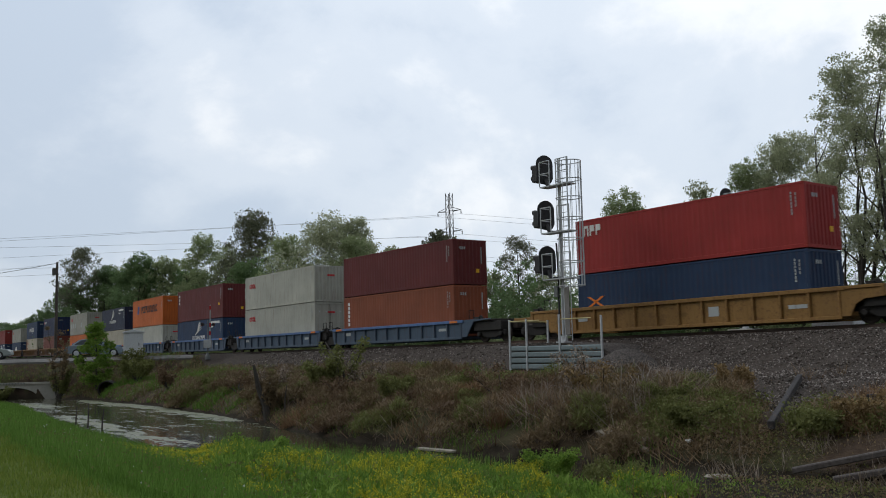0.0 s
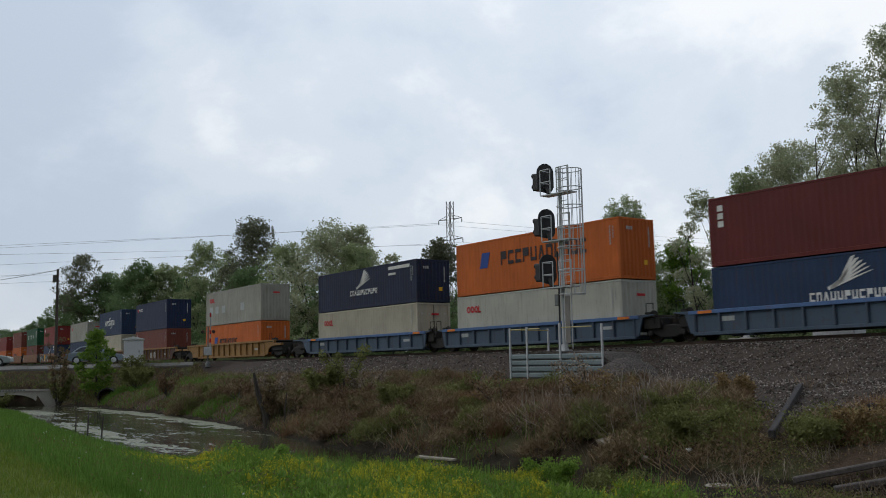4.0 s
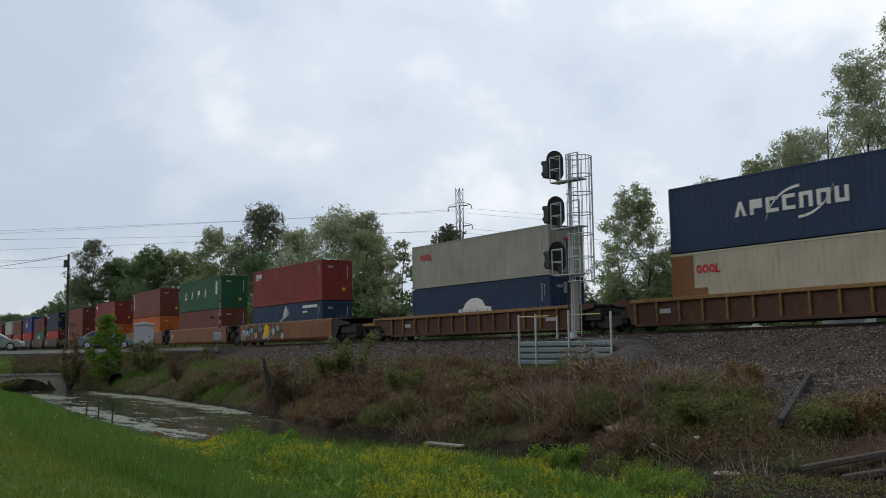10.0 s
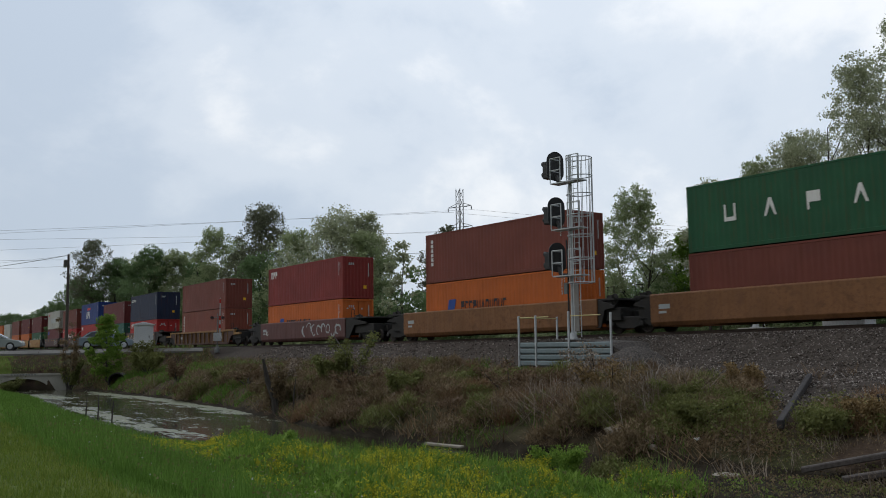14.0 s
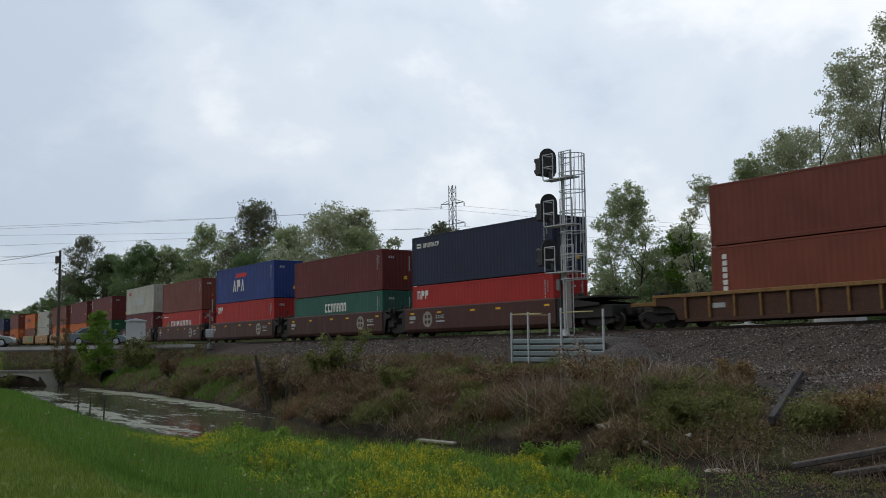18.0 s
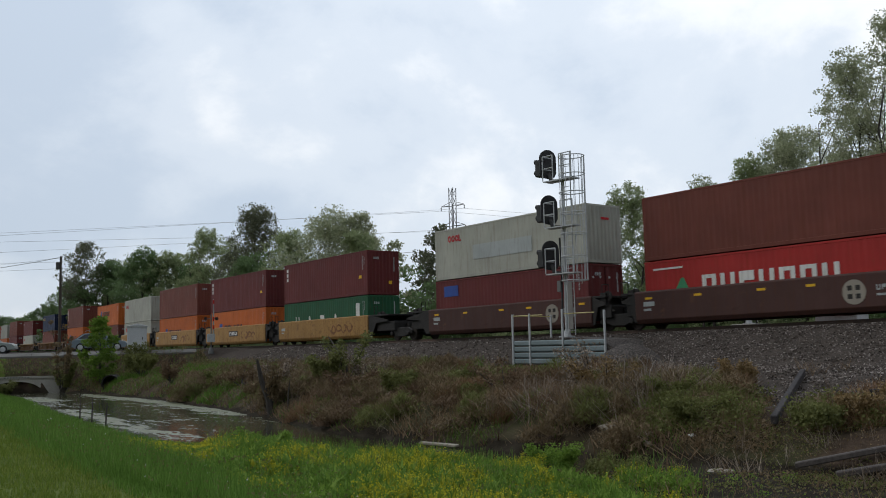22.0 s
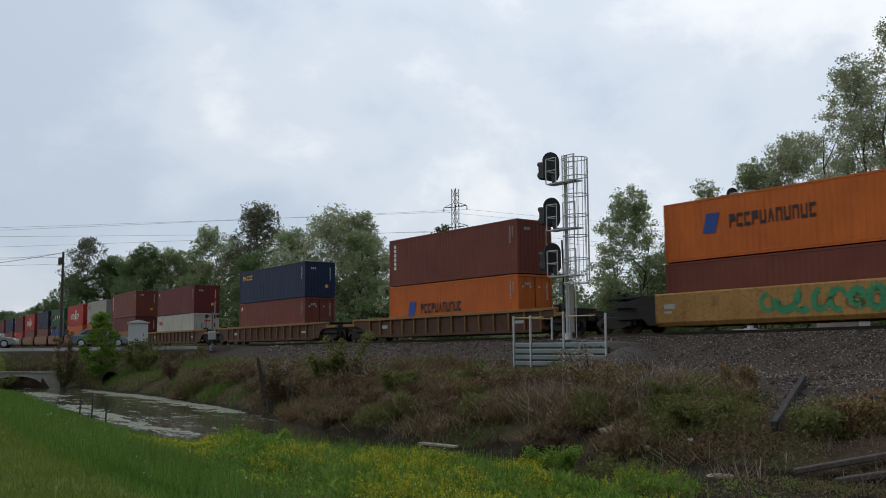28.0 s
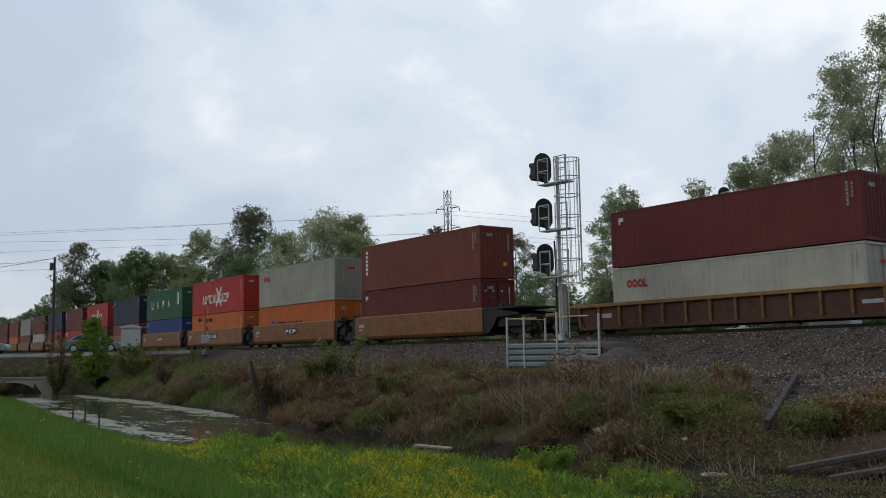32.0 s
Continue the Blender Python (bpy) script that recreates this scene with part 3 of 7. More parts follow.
edge = Shape()
for i in range(16):
    p = []
    for a in (-30 + i * 2.4, -30 + (i + 1) * 2.4 - 0.02):
        zz = float(np.interp(a, [-60, -25, 0, 9, 12.5, 16], [1.0, 1.5, 1.6, 1.65, 1.69, 1.69]))
        for c, drop in ((3.62, 0.0), (4.45, 0.0), (4.95, 0.24), (4.95, 0.5)):
            p.append((ROAD_AT[0] + a * ROAD_WAY[0] + c * ROAD_WAY[1], ROAD_AT[1] + a * ROAD_WAY[1] - c * ROAD_WAY[0], zz + 0.028 - drop))
    edge.add(p, [(0, 1, 5, 4), (1, 2, 6, 5), (2, 3, 7, 6)])
tagged(new("road_edge", edge.mesh("road_edge", M_road_edge)), "pale concrete edge of the road", "road", kind="structure")

# ---- culvert under the road ----
WALL_AT = pose(-72.3, 21.7, -0.12, 0, 0, 62)         # its x runs along the wall, its -y looks at the ditch


def culvert():
    top = thing("culvert_headwall", WALL_AT, "weathered concrete culvert headwall with a low arch", "culvert")
    n, cx, rx, rz, z0 = 16, -0.75, 1.8, 0.78, -1.1
    arch = lambda r, q: [(cx - r * math.cos(math.pi * k / n), z0 + q * math.sin(math.pi * k / n)) for k in range(n + 1)]
    inner, outer = arch(rx, rz), arch(rx + 0.2, rz + 0.14)
    wall = Shape().box(-8, cx - rx, 0, 0.45, -1.9, -0.1).box(cx + rx, 1.9, 0, 0.45, -1.9, -0.1).prism([(1.9, -1.9), (3.1, -1.9), (3.1, -0.95), (1.9, -0.1)], "y", 0.0, 0.45)
    for (xa, za), (xb, zb) in zip(inner, inner[1:]):
        wall.prism([(xa, za), (xb, zb), (xb, -0.1), (xa, -0.1)], "y", 0.0, 0.45)
    part("headwall", wall, M_concrete, top)
    part("coping", Shape().prism([(-8, -0.1), (1.9, -0.1), (3.14, -0.97), (3.14, -0.8), (1.95, 0.04), (-8, 0.04)], "y", -0.08, 0.5), M_concrete, top)
    for k in range(n):
        part("arch_stone", Shape().prism([inner[k], inner[k + 1], outer[k + 1], outer[k]], "y", -0.035, -0.004), M_concrete, top)
    barrel = Shape()
    for k in range(n):
        barrel.prism([inner[k], inner[k + 1], (inner[k + 1][0], inner[k + 1][1] + 0.1), (inner[k][0], inner[k][1] + 0.1)], "y", 0.46, 5.0)
    barrel.box(cx - rx, cx + rx, 4.9, 5.0, -1.9, -0.2)
    part("arch_barrel", barrel, M_tie, top)
    for k in range(9):
        part("stencil_mark", Shape().box(-1.55 + k * 0.2, -1.42 + k * 0.2, -0.086, -0.078, -0.08, 0.02), M_case, top)


culvert()

pipe = thing("drain_pipe", pose(-66.1, 25.5, -0.62, 0, 0, 62), "dark corrugated steel drain pipe in the bank", "pipe")
part("pipe_shell", Shape().lathe([(0.52, -1.9), (0.52, 0.5), (0.6, 0.5), (0.6, -1.9)], 18, pose(0, 0, 0, 90)), M_steel_dark, pipe)
# black disc at the back puts the pipe's inner darkness into colour
part("pipe_end", Shape().lathe([(0.53, 0), (0.53, 0.05)], 16, pose(0, 1.9, 0, 90)), M_black, pipe)


# ---- at the level crossing ----
def crossing_cabinet():
    x, y = -71.4, 29.55
    top = thing("crossing_cabinet", pose(x, y, land_at(x, y) + 0.12, 0, 0, 67), "pale metal crossing equipment cabinet with a low peaked roof", "cabinet")
    part("cabinet_body", Shape().box(-0.72, 0.72, -0.72, 0.72, 0.08, 1.85), M_shed, top, bevel=0.015)
    part("cabinet_roof", Shape().prism([(-0.82, 1.85), (0.82, 1.85), (0.82, 1.91), (0, 2.1), (-0.82, 1.91)], "y", -0.82, 0.82), M_shed, top, bevel=0.01)
    part("cabinet_base", Shape().box(-0.68, 0.68, -0.68, 0.68, -0.7, 0.08), M_concrete, top)
    d = part("cabinet_door", Shape().box(-0.5, 0.5, -0.745, -0.715, 0.15, 1.75), M_shed, top, bevel=0.008)
    part("door_handle", Shape().box(0.38, 0.43, -0.78, -0.74, 0.85, 1.05), M_steel_dark, d, bevel=0.008)


def crossing_signal():
    x, y = -68.8, 34.5
    z = land_at(x, y)
    top = thing("crossing_signal", pose(x, y, z, 0, 0, 60), "grey level crossing signal post with flashing lamp arms", "crossing signal")
    part("post", Shape().tube((0, 0, 0), (0, 0, 3.1), 0.05, n=8), M_case, top)
    part("base", Shape().lathe([(0.22, 0), (0.2, 0.25), (0.09, 0.5)], 10, Matrix()), M_case, top)
    arm = part("lamp_arm", Shape().tube((-0.5, 0, 2.75), (0.5, 0, 2.75), 0.03), M_case, top)
    for s in (-0.42, 0.42):
        lamp = part("lamp_hood", Shape().lathe([(0.14, 0), (0.14, 0.02), (0.09, 0.03), (0.09, 0.2)], 14, pose(s, -0.02, 2.75, 90)), M_black, arm)
        part("lamp_lens", Shape().lathe([(0.1, 0), (0.06, 0.03)], 12, pose(s, -0.06, 2.75, 90)), M_lamp_red, lamp)
    part("gate_box", Shape().box(-0.3, 0.3, -0.35, 0.3, 0.9, 1.55), M_galv, top, bevel=0.03)
    part("counterweight", Shape().box(-0.12, 0.12, 0.3, 0.9, 1.0, 1.4), M_steel_dark, top, bevel=0.02)
    gate = part("gate_arm", Shape().prism([(0.12, 1.2), (0.26, 1.2), (0.23, 4.3), (0.16, 4.3)], "y", -0.28, -0.24), M_pale_mark, top, "dull white raised gate arm with red bands")
    for zz in (1.9, 2.55, 3.9):
        part("red_band", Shape().box(0.13, 0.255, -0.286, -0.234, zz, zz + 0.32), M_lamp_red, gate)


crossing_cabinet()
crossing_signal()


def sedan(x, y, heading, material, label):
    """A car along its own x, nose to +x."""
    a = pose(x, y, 0, 0, 0, heading)
    z = max(land_at(x, y), land_at(x + 1, y + 1.2)) + 0.03
    top = thing("car", pose(x, y, z, 0, 0, heading), label, "car", "cars that wait at the crossing")
    lower = [(-2.25, 0.35), (-2.28, 0.62), (-2.18, 0.9), (-1.5, 0.96), (1.0, 0.92), (1.95, 0.78), (2.22, 0.6), (2.25, 0.35), (1.85, 0.27), (-1.9, 0.27)]
    cabin = [(-1.75, 0.94), (-1.15, 1.38), (-0.6, 1.46), (0.2, 1.44), (1.15, 0.93)]
    part("body", Shape().prism(lower, "y", -0.87, 0.87), material, top, bevel=0.05)
    cab = Shape()
    v = [(px, s * (0.82 if pz < 1.0 else 0.6), pz) for s in (-1, 1) for px, pz in cabin]
    cab.add(v, [(0, 1, 2, 3, 4), (9, 8, 7, 6, 5)] + [(i, i + 5, (i + 1) % 5 + 5, (i + 1) % 5) for i in range(5)])
    cabin_part = part("cabin", cab, material, top, bevel=0.03)
    for s in (-1, 1):
        for name, q in (("rear_window", [(-1.5, 1.0), (-1.05, 1.32), (-0.62, 1.38), (-0.55, 1.0)]), ("front_window", [(-0.45, 1.0), (-0.5, 1.38), (0.15, 1.37), (0.85, 1.0)])):
            w = Shape()
            pts = [(px, s * (0.845 - (pz - 0.94) * 0.43), pz) for px, pz in q]
            w.add(pts + [(px, py - s * 0.02, pz) for px, py, pz in pts], [(0, 1, 2, 3), (7, 6, 5, 4), (0, 4, 5, 1), (1, 5, 6, 2), (2, 6, 7, 3), (3, 7, 4, 0)])
            part(name, w, M_glass, cabin_part)
    for px0, pz0, px1, pz1, name in ((-1.72, 0.98, -1.2, 1.36, "rear_screen"), (0.3, 1.4, 1.08, 0.98, "windscreen")):
        part(name, Shape().add([(px0, -0.66, pz0 + 0.015), (px0, 0.66, pz0 + 0.015), (px1, 0.6, pz1 + 0.02), (px1, -0.6, pz1 + 0.02), (px0, -0.66, pz0 - 0.02), (px0, 0.66, pz0 - 0.02), (px1, 0.6, pz1 - 0.02), (px1, -0.6, pz1 - 0.02)],
                                [(0, 1, 2, 3), (7, 6, 5, 4), (0, 4, 5, 1), (1, 5, 6, 2), (2, 6, 7, 3), (3, 7, 4, 0)]), M_glass, cabin_part)
    for wx in (-1.35, 1.4):
        for s in (-1, 1):
            w = part("wheel", Shape().lathe([(0.22, -0.1), (0.31, -0.1), (0.33, -0.06), (0.33, 0.06), (0.31, 0.1), (0.22, 0.1)], 20, pose(wx, s * 0.79, 0.33, 90)), M_tyre, top)
            part("rim", Shape().lathe([(0.21, 0), (0.2, 0.03), (0.08, 0.05)], 16, pose(wx, s * 0.87, 0.33, -90 * s)), M_galv, w)
    for s in (-1, 1):
        part("tail_lamp", Shape().box(-2.3, -2.16, s * 0.78 - 0.12, s * 0.78 + 0.08, 0.68, 0.86), M_lamp_red, top, bevel=0.02)
        part("headlamp", Shape().box(2.0, 2.2, s * 0.7 - 0.15, s * 0.7 + 0.12, 0.58, 0.72), M_litter, top, bevel=0.03)
        part("door_mirror", Shape().box(0.55, 0.75, *sorted((s * 0.86, s * 1.02)), 0.95, 1.07), material, top, bevel=0.02)


def beside_road(along, across):
    return ROAD_AT[0] + along * ROAD_WAY[0] + across * ROAD_WAY[1], ROAD_AT[1] + along * ROAD_WAY[1] - across * ROAD_WAY[0]


sedan(*beside_road(1.0, 1.75), 66, M_car, "silver-grey sedan that waits on the road for the train")
sedan(*beside_road(-7.3, 1.75), 66, M_car2, "pale sedan that waits behind another car")


# ---- signals ----
def signal_mast(x, y, z, label, wall, size=1.0):
    top = thing("signal_mast", pose(x, y, z) @ Matrix.Scale(size, 4), label, "railway signal", "signals beside the track")
    part("mast", Shape().bent([(0, 0, 0), (0, 0, 3.6), (0, 0, 8.2)], [0.075, 0.06, 0.05], 10), M_galv, top)
    part("mast_base", Shape().box(-0.25, 0.25, -0.25, 0.25, -0.02, 0.06).lathe([(0.2, 0.06), (0.14, 0.3)], 10, Matrix()), M_galv, top)
    part("conduit", Shape().bent([(-0.25, -0.1, 0), (-0.14, -0.1, 0.6), (-0.1, -0.1, 3.0), (-0.16, -0.1, 4.4)], [0.04] * 4, 6), M_black, top)
    part("second_post", Shape().tube((0.14, 0.02, 0), (0.2, -0.1, 2.3), 0.05).tube((0.2, -0.1, 2.3), (0.2, -0.1, 8.1), 0.03), M_galv, top)
    part("junction_box", Shape().box(-0.32, -0.1, -0.2, -0.08, 2.0, 2.5), M_case, top, bevel=0.02)
    ladder = part("ladder", Shape().tube((0.3, -0.2, 0.1), (0.3, -0.2, 8.15), 0.022).tube((0.68, -0.2, 0.1), (0.68, -0.2, 8.15), 0.022), M_galv, top)
    for i in range(26):
        part("rung", kept(("rung",), lambda: Shape().tube((0.3, -0.2, 0), (0.68, -0.2, 0), 0.014).mesh("rung", M_galv)), M_galv, ladder, at=pose(0, 0, 0.3 + i * 0.3))
    part("climb_guard", Shape().box(0.36, 0.62, -0.27, -0.24, 0.35, 2.4), M_guard, top, "dull grey-brown anti-climb board")
    cage = part("safety_cage", Shape().tube((1.36, -0.2, 2.45), (1.36, -0.2, 7.9), 0.017), M_galv, top)
    ring = [(0.76 + 0.6 * math.cos(a), -0.2 + 0.52 * math.sin(a)) for a in [math.tau * k / 18 for k in range(18)]]

    def hoop():
        return Shape().bent([(*q, 0) for q in ring + ring[:1]], [0.022] * 19, 6).mesh("cage_hoop", M_galv)
    for zz in (2.45, 3.5, 4.5, 5.4, 6.3, 7.1, 7.9):
        part("cage_hoop", kept(("hoop",), hoop), M_galv, cage, at=pose(0, 0, zz))
    for k in (1, 2, 3, 4, 6, 12, 14, 15, 16, 17):
        part("cage_bar", kept(("bar",), lambda: Shape().tube((0, 0, 2.45), (0, 0, 7.9), 0.014).mesh("cage_bar", M_galv)), M_galv, cage, at=pose(*ring[k], 0))
    oval = [(0.4 * math.cos(t), 0.42 * math.sin(t) + 0.3) for t in [k * math.pi / 16 for k in range(17)]] + [(-0.4, -0.35), (-0.3, -0.55), (0.0, -0.62), (0.3, -0.55), (0.4, -0.35)]
    for zz in (3.62, 5.68, 7.76):
        head = part("signal_head", Shape().box(-1.42, -0.86, -0.24, 0.24, zz - 0.48, zz + 0.3), M_black, top, bevel=0.04)
        part("background_plate", Shape().prism(oval, "x", -0.86, -0.8, pose(-0.83, 0, zz, 0, 0, -25) @ pose(0.83, 0, 0)), M_black, head)
        for k in (-0.25, 0.25):
            part("lamp_hood", kept(("hood",), lambda: Shape().lathe([(0.11, 0), (0.12, 0.16), (0.1, 0.16), (0.09, 0)], 12, pose(-1.42, 0, 0, 0, -90)).mesh("lamp_hood", M_black)), M_black, head, at=pose(0, 0, zz + k))
        part("head_bracket", Shape().bent([(-0.82, 0, zz - 0.4), (-0.7, 0, zz - 0.7), (-0.3, 0, zz - 0.75), (0, 0, zz - 0.75)], [0.05] * 4, 6), M_black, head)
        part("sight_pipe", Shape().tube((-0.78, 0, zz - 0.4), (-0.62, 0, zz - 0.7), 0.09), M_black, head)
        deck = part("work_platform", Shape().box(-0.68, 1.0, -0.5, 0.05, zz - 0.86, zz - 0.81), M_galv, top)
        for q in (-0.68, -0.08, 0.3, 1.0):
            part("guard_post", Shape().tube((q, -0.5, zz - 0.8), (q, -0.5, zz + 0.3), 0.026), M_galv, deck)
        for r in (zz - 0.25, zz + 0.3):
            part("guard_rail", Shape().bent([(-0.08, -0.5, r), (-0.66, -0.5, r), (-0.68, -0.48, r), (-0.68, 0.05, r)], [0.024] * 4, 6), M_galv, deck)
            part("guard_rail", Shape().tube((0.3, -0.5, r), (1.0, -0.5, r), 0.022), M_galv, deck)
    if not wall:
        part("foundation", Shape().box(-0.7, 0.9, -0.8, 0.8, -1.6, 0.0), M_concrete, top, bevel=0.03)


sx, sy = -27.98, 30.95
signal_mast(sx, sy, 1.8, "grey three-head signal mast with ladder and safety cage", True)
signal_mast(-27.4, 44.5, 2.35, "grey three-head signal mast beyond the track", False, 0.9)


def signal_stand():
    """Sheet-metal crib filled with ballast under the mast, railed round; its end is banked up with ballast."""
    x0, x1, y0, y1, z0, z1 = -30.25, -24.95, 29.9, 32.4, 0.66, 1.72
    cx = -27.25
    top = thing("signal_stand", pose(0, 0, 0), "galvanised sheet crib with handrails under the signal", "retaining crib")
    for k in range(4):
        a, b = z0 + k * (z1 - z0) / 4 + 0.022, z0 + (k + 1) * (z1 - z0) / 4 - 0.022
        for u0, u1 in ((x0, cx - 0.05), (cx + 0.05, x1)):
            part("wall_sheet", Shape().prism([(y0, a), (y0 - 0.035, a + 0.04), (y0 - 0.035, b - 0.04), (y0, b), (y0 + 0.02, b), (y0 + 0.02, a)], "x", u0, u1), M_sheet, top)
        part("wall_sheet", Shape().box(x0 - 0.02, x0 + 0.02, y0, y1, a, b), M_sheet, top)
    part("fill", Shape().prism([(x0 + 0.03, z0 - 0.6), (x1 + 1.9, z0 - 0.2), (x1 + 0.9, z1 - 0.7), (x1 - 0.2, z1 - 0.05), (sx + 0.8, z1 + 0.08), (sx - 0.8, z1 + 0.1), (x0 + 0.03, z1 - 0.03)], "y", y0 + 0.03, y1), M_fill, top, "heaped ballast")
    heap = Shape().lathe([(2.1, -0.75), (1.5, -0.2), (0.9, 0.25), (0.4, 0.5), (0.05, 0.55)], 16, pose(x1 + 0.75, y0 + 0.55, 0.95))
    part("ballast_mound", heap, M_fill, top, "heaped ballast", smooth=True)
    for a, b, zt in ((x0, y0, 2.88), (x0 + 1.05, y0, 2.88), (x1, y0, 2.88), (x0, y1, 2.88), (cx, y0, 3.0)):
        part("stand_post", Shape().box(a - 0.04, a + 0.04, b - 0.07, b + 0.01, z0 - 0.3, zt), M_galv, top, bevel=0.008)
    for p, q in (((x0, y0), (x0 + 1.05, y0)), ((x0 + 1.05, y0), (sx - 0.45, y0)), ((cx + 0.1, y0), (x1 - 0.55, y0)), ((x0, y0), (x0, y1))):
        part("handrail", Shape().tube((p[0], p[1] - 0.02, 2.8), (q[0], q[1] - 0.02, 2.8), 0.025), M_yellow_rail, top)


k = Nodes("heaped_ballast")
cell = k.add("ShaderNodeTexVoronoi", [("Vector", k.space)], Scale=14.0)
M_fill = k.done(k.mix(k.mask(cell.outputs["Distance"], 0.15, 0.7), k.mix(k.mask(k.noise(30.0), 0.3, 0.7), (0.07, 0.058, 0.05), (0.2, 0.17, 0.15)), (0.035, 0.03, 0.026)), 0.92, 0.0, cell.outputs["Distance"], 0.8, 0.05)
signal_stand()


# an added box, guessed from a pale strip of unknown kind under the cars
def trackside_box(x, y):
    z = land_at(x, y)
    top = thing("trackside_box", pose(x, y, z - 0.05, 0, 0, -3), "low pale box of unknown kind, added beyond the track", "equipment box")
    part("box_body", Shape().box(-1.0, 1.0, -0.5, 0.5, 0.25, 1.45), M_shed, top, bevel=0.02)
    part("box_lid", Shape().box(-1.06, 1.06, -0.56, 0.56, 1.45, 1.52), M_shed, top, bevel=0.015)
    part("box_footing", Shape().box(-0.9, 0.9, -0.42, 0.42, -0.3, 0.25), M_concrete, top)
    for s in (-0.5, 0.5):
        part("box_door", Shape().box(s - 0.46, s + 0.46, -0.52, -0.5, 0.32, 1.4), M_shed, top)


trackside_box(-20.6, 41.0)


# ---- poles, wires and the far tower ----
def utility_pole(x, y, h, label):
    z = land_at(x, y)
    top = thing("utility_pole", pose(x, y, z - 0.1, 0, 0, 20), label, "utility pole")
    part("pole", Shape().bent([(0, 0, 0), (0.03, 0, h * 0.5), (0, 0, h)], [0.16, 0.14, 0.1], 10), M_pole, top)
    part("transformer", Shape().lathe([(0.2, 0), (0.22, 0.1), (0.22, 0.6), (0.15, 0.68)], 12, pose(-0.35, 0, h - 1.2)), M_lattice, top)
    for k in (0, 0.5):
        part("insulator", Shape().lathe([(0.03, 0), (0.07, 0.05), (0.04, 0.18)], 8, pose(0.1, 0.1, h - 0.1 - k)), M_litter, top)
    return Vector((x, y, z + h - 0.2))


def wire(name, a, b, sag, r, group):
    n = 14
    pts = [Vector(a).lerp(Vector(b), k / n) - Vector((0, 0, 4 * sag * (k / n) * (1 - k / n))) for k in range(n + 1)]
    v = [p + Vector((0, r * math.cos(q * math.tau / 3), r * math.sin(q * math.tau / 3))) for p in pts for q in range(3)]
    s = Shape().add(v, [(i * 3 + j, i * 3 + (j + 1) % 3, i * 3 + 3 + (j + 1) % 3, i * 3 + 3 + j) for i in range(n) for j in range(3)])
    tagged(new(name, s.mesh(name, M_wire)), "thin dark overhead wire against the sky", "wire", group)


pole_top = utility_pole(-92.1, 30.5, 10.8, "dark wooden utility pole with a small transformer")
for far, sag, r in (((-104.5, 10.2, 8.0), 0.5, 0.03), ((-110.0, 11.0, 9.3), 0.4, 0.012)):
    wire("pole_wire", pole_top, far, sag, r, "wires from the utility pole")


def lattice_tower(x, y, h):
    z = land_at(x, y)
    top = thing("transmission_tower", pose(x, y, z, 0, 0, 12), "slim steel lattice transmission tower", "transmission tower")
    w = lambda t: 1.35 - 0.75 * min(1, t / (0.6 * h)) if t < 0.6 * h else 0.6
    legs = [(-1, -1), (1, -1), (1, 1), (-1, 1)]
    for a, b in legs:
        part("leg", Shape().bent([(a * w(t), b * w(t), t) for t in (0, 0.3 * h, 0.6 * h, h)], [0.13, 0.11, 0.1, 0.09], 5), M_lattice, top)
    n = 17
    for k in range(n):
        t0, t1 = h * k / n, h * (k + 1) / n
        for f in range(4):
            (a, b), (c, d) = legs[f], legs[(f + 1) % 4]
            if k % 2:
                a, b, c, d = c, d, a, b
            part("brace", Shape().tube((a * w(t0), b * w(t0), t0), (c * w(t1), d * w(t1), t1), 0.06, n=4), M_lattice, top)
    ends = []
    for zz, r in ((h - 4.3, 3.4), (h - 9.1, 3.6), (h - 14.0, 3.4)):
        for s in (-1, 1):
            arm = part("cross_arm", Shape().tube((s * 0.6, 0.6, zz), (s * r, 0, zz + 0.1), 0.07, n=4).tube((s * 0.6, -0.6, zz), (s * r, 0, zz + 0.1), 0.07, n=4).tube((s * 0.6, 0, zz + 1.0), (s * r, 0, zz + 0.1), 0.06, n=4), M_lattice, top)
            part("insulator_string", Shape().lathe([(0.05, -0.9), (0.14, -0.7), (0.08, -0.5), (0.14, -0.3), (0.05, 0)], 8, pose(s * r, 0, zz)), M_lattice, arm)
            ends.append(top.matrix_basis @ Vector((s * r, 0, zz - 0.9)))
    ends.append(top.matrix_basis @ Vector((0, 0, h)))
    return ends


for e, z in zip(lattice_tower(-165.4, 144.6, 37.6), (28.2, 27.6, 26.3, 23.9, 21.6, 19.8)):
    wire("power_line", e, e.lerp(Vector((-221.5, 56.8, z)), 1.7), 0.3, 0.03, "power lines of the tower")
    wire("power_line", e, e + Vector((222, 236, -2)), 9.0, 0.03, "power lines of the tower")

# ---- timbers and litter on the bank ----
def timber(a, b, w, h, label, material):
    a, b = Vector(a), Vector(b)
    m = Matrix.Translation((a + b) / 2) @ (b - a).to_track_quat("X", "Z").to_matrix().to_4x4()
    L = (b - a).length
    ob = new("timber_beam", Shape().box(-L / 2, L / 2, -w / 2, w / 2, -h / 2, h / 2).mesh("timber_beam", material, 0.02))
    ob.matrix_basis = m
    tagged(ob, label, "timber", "old timbers on the bank")


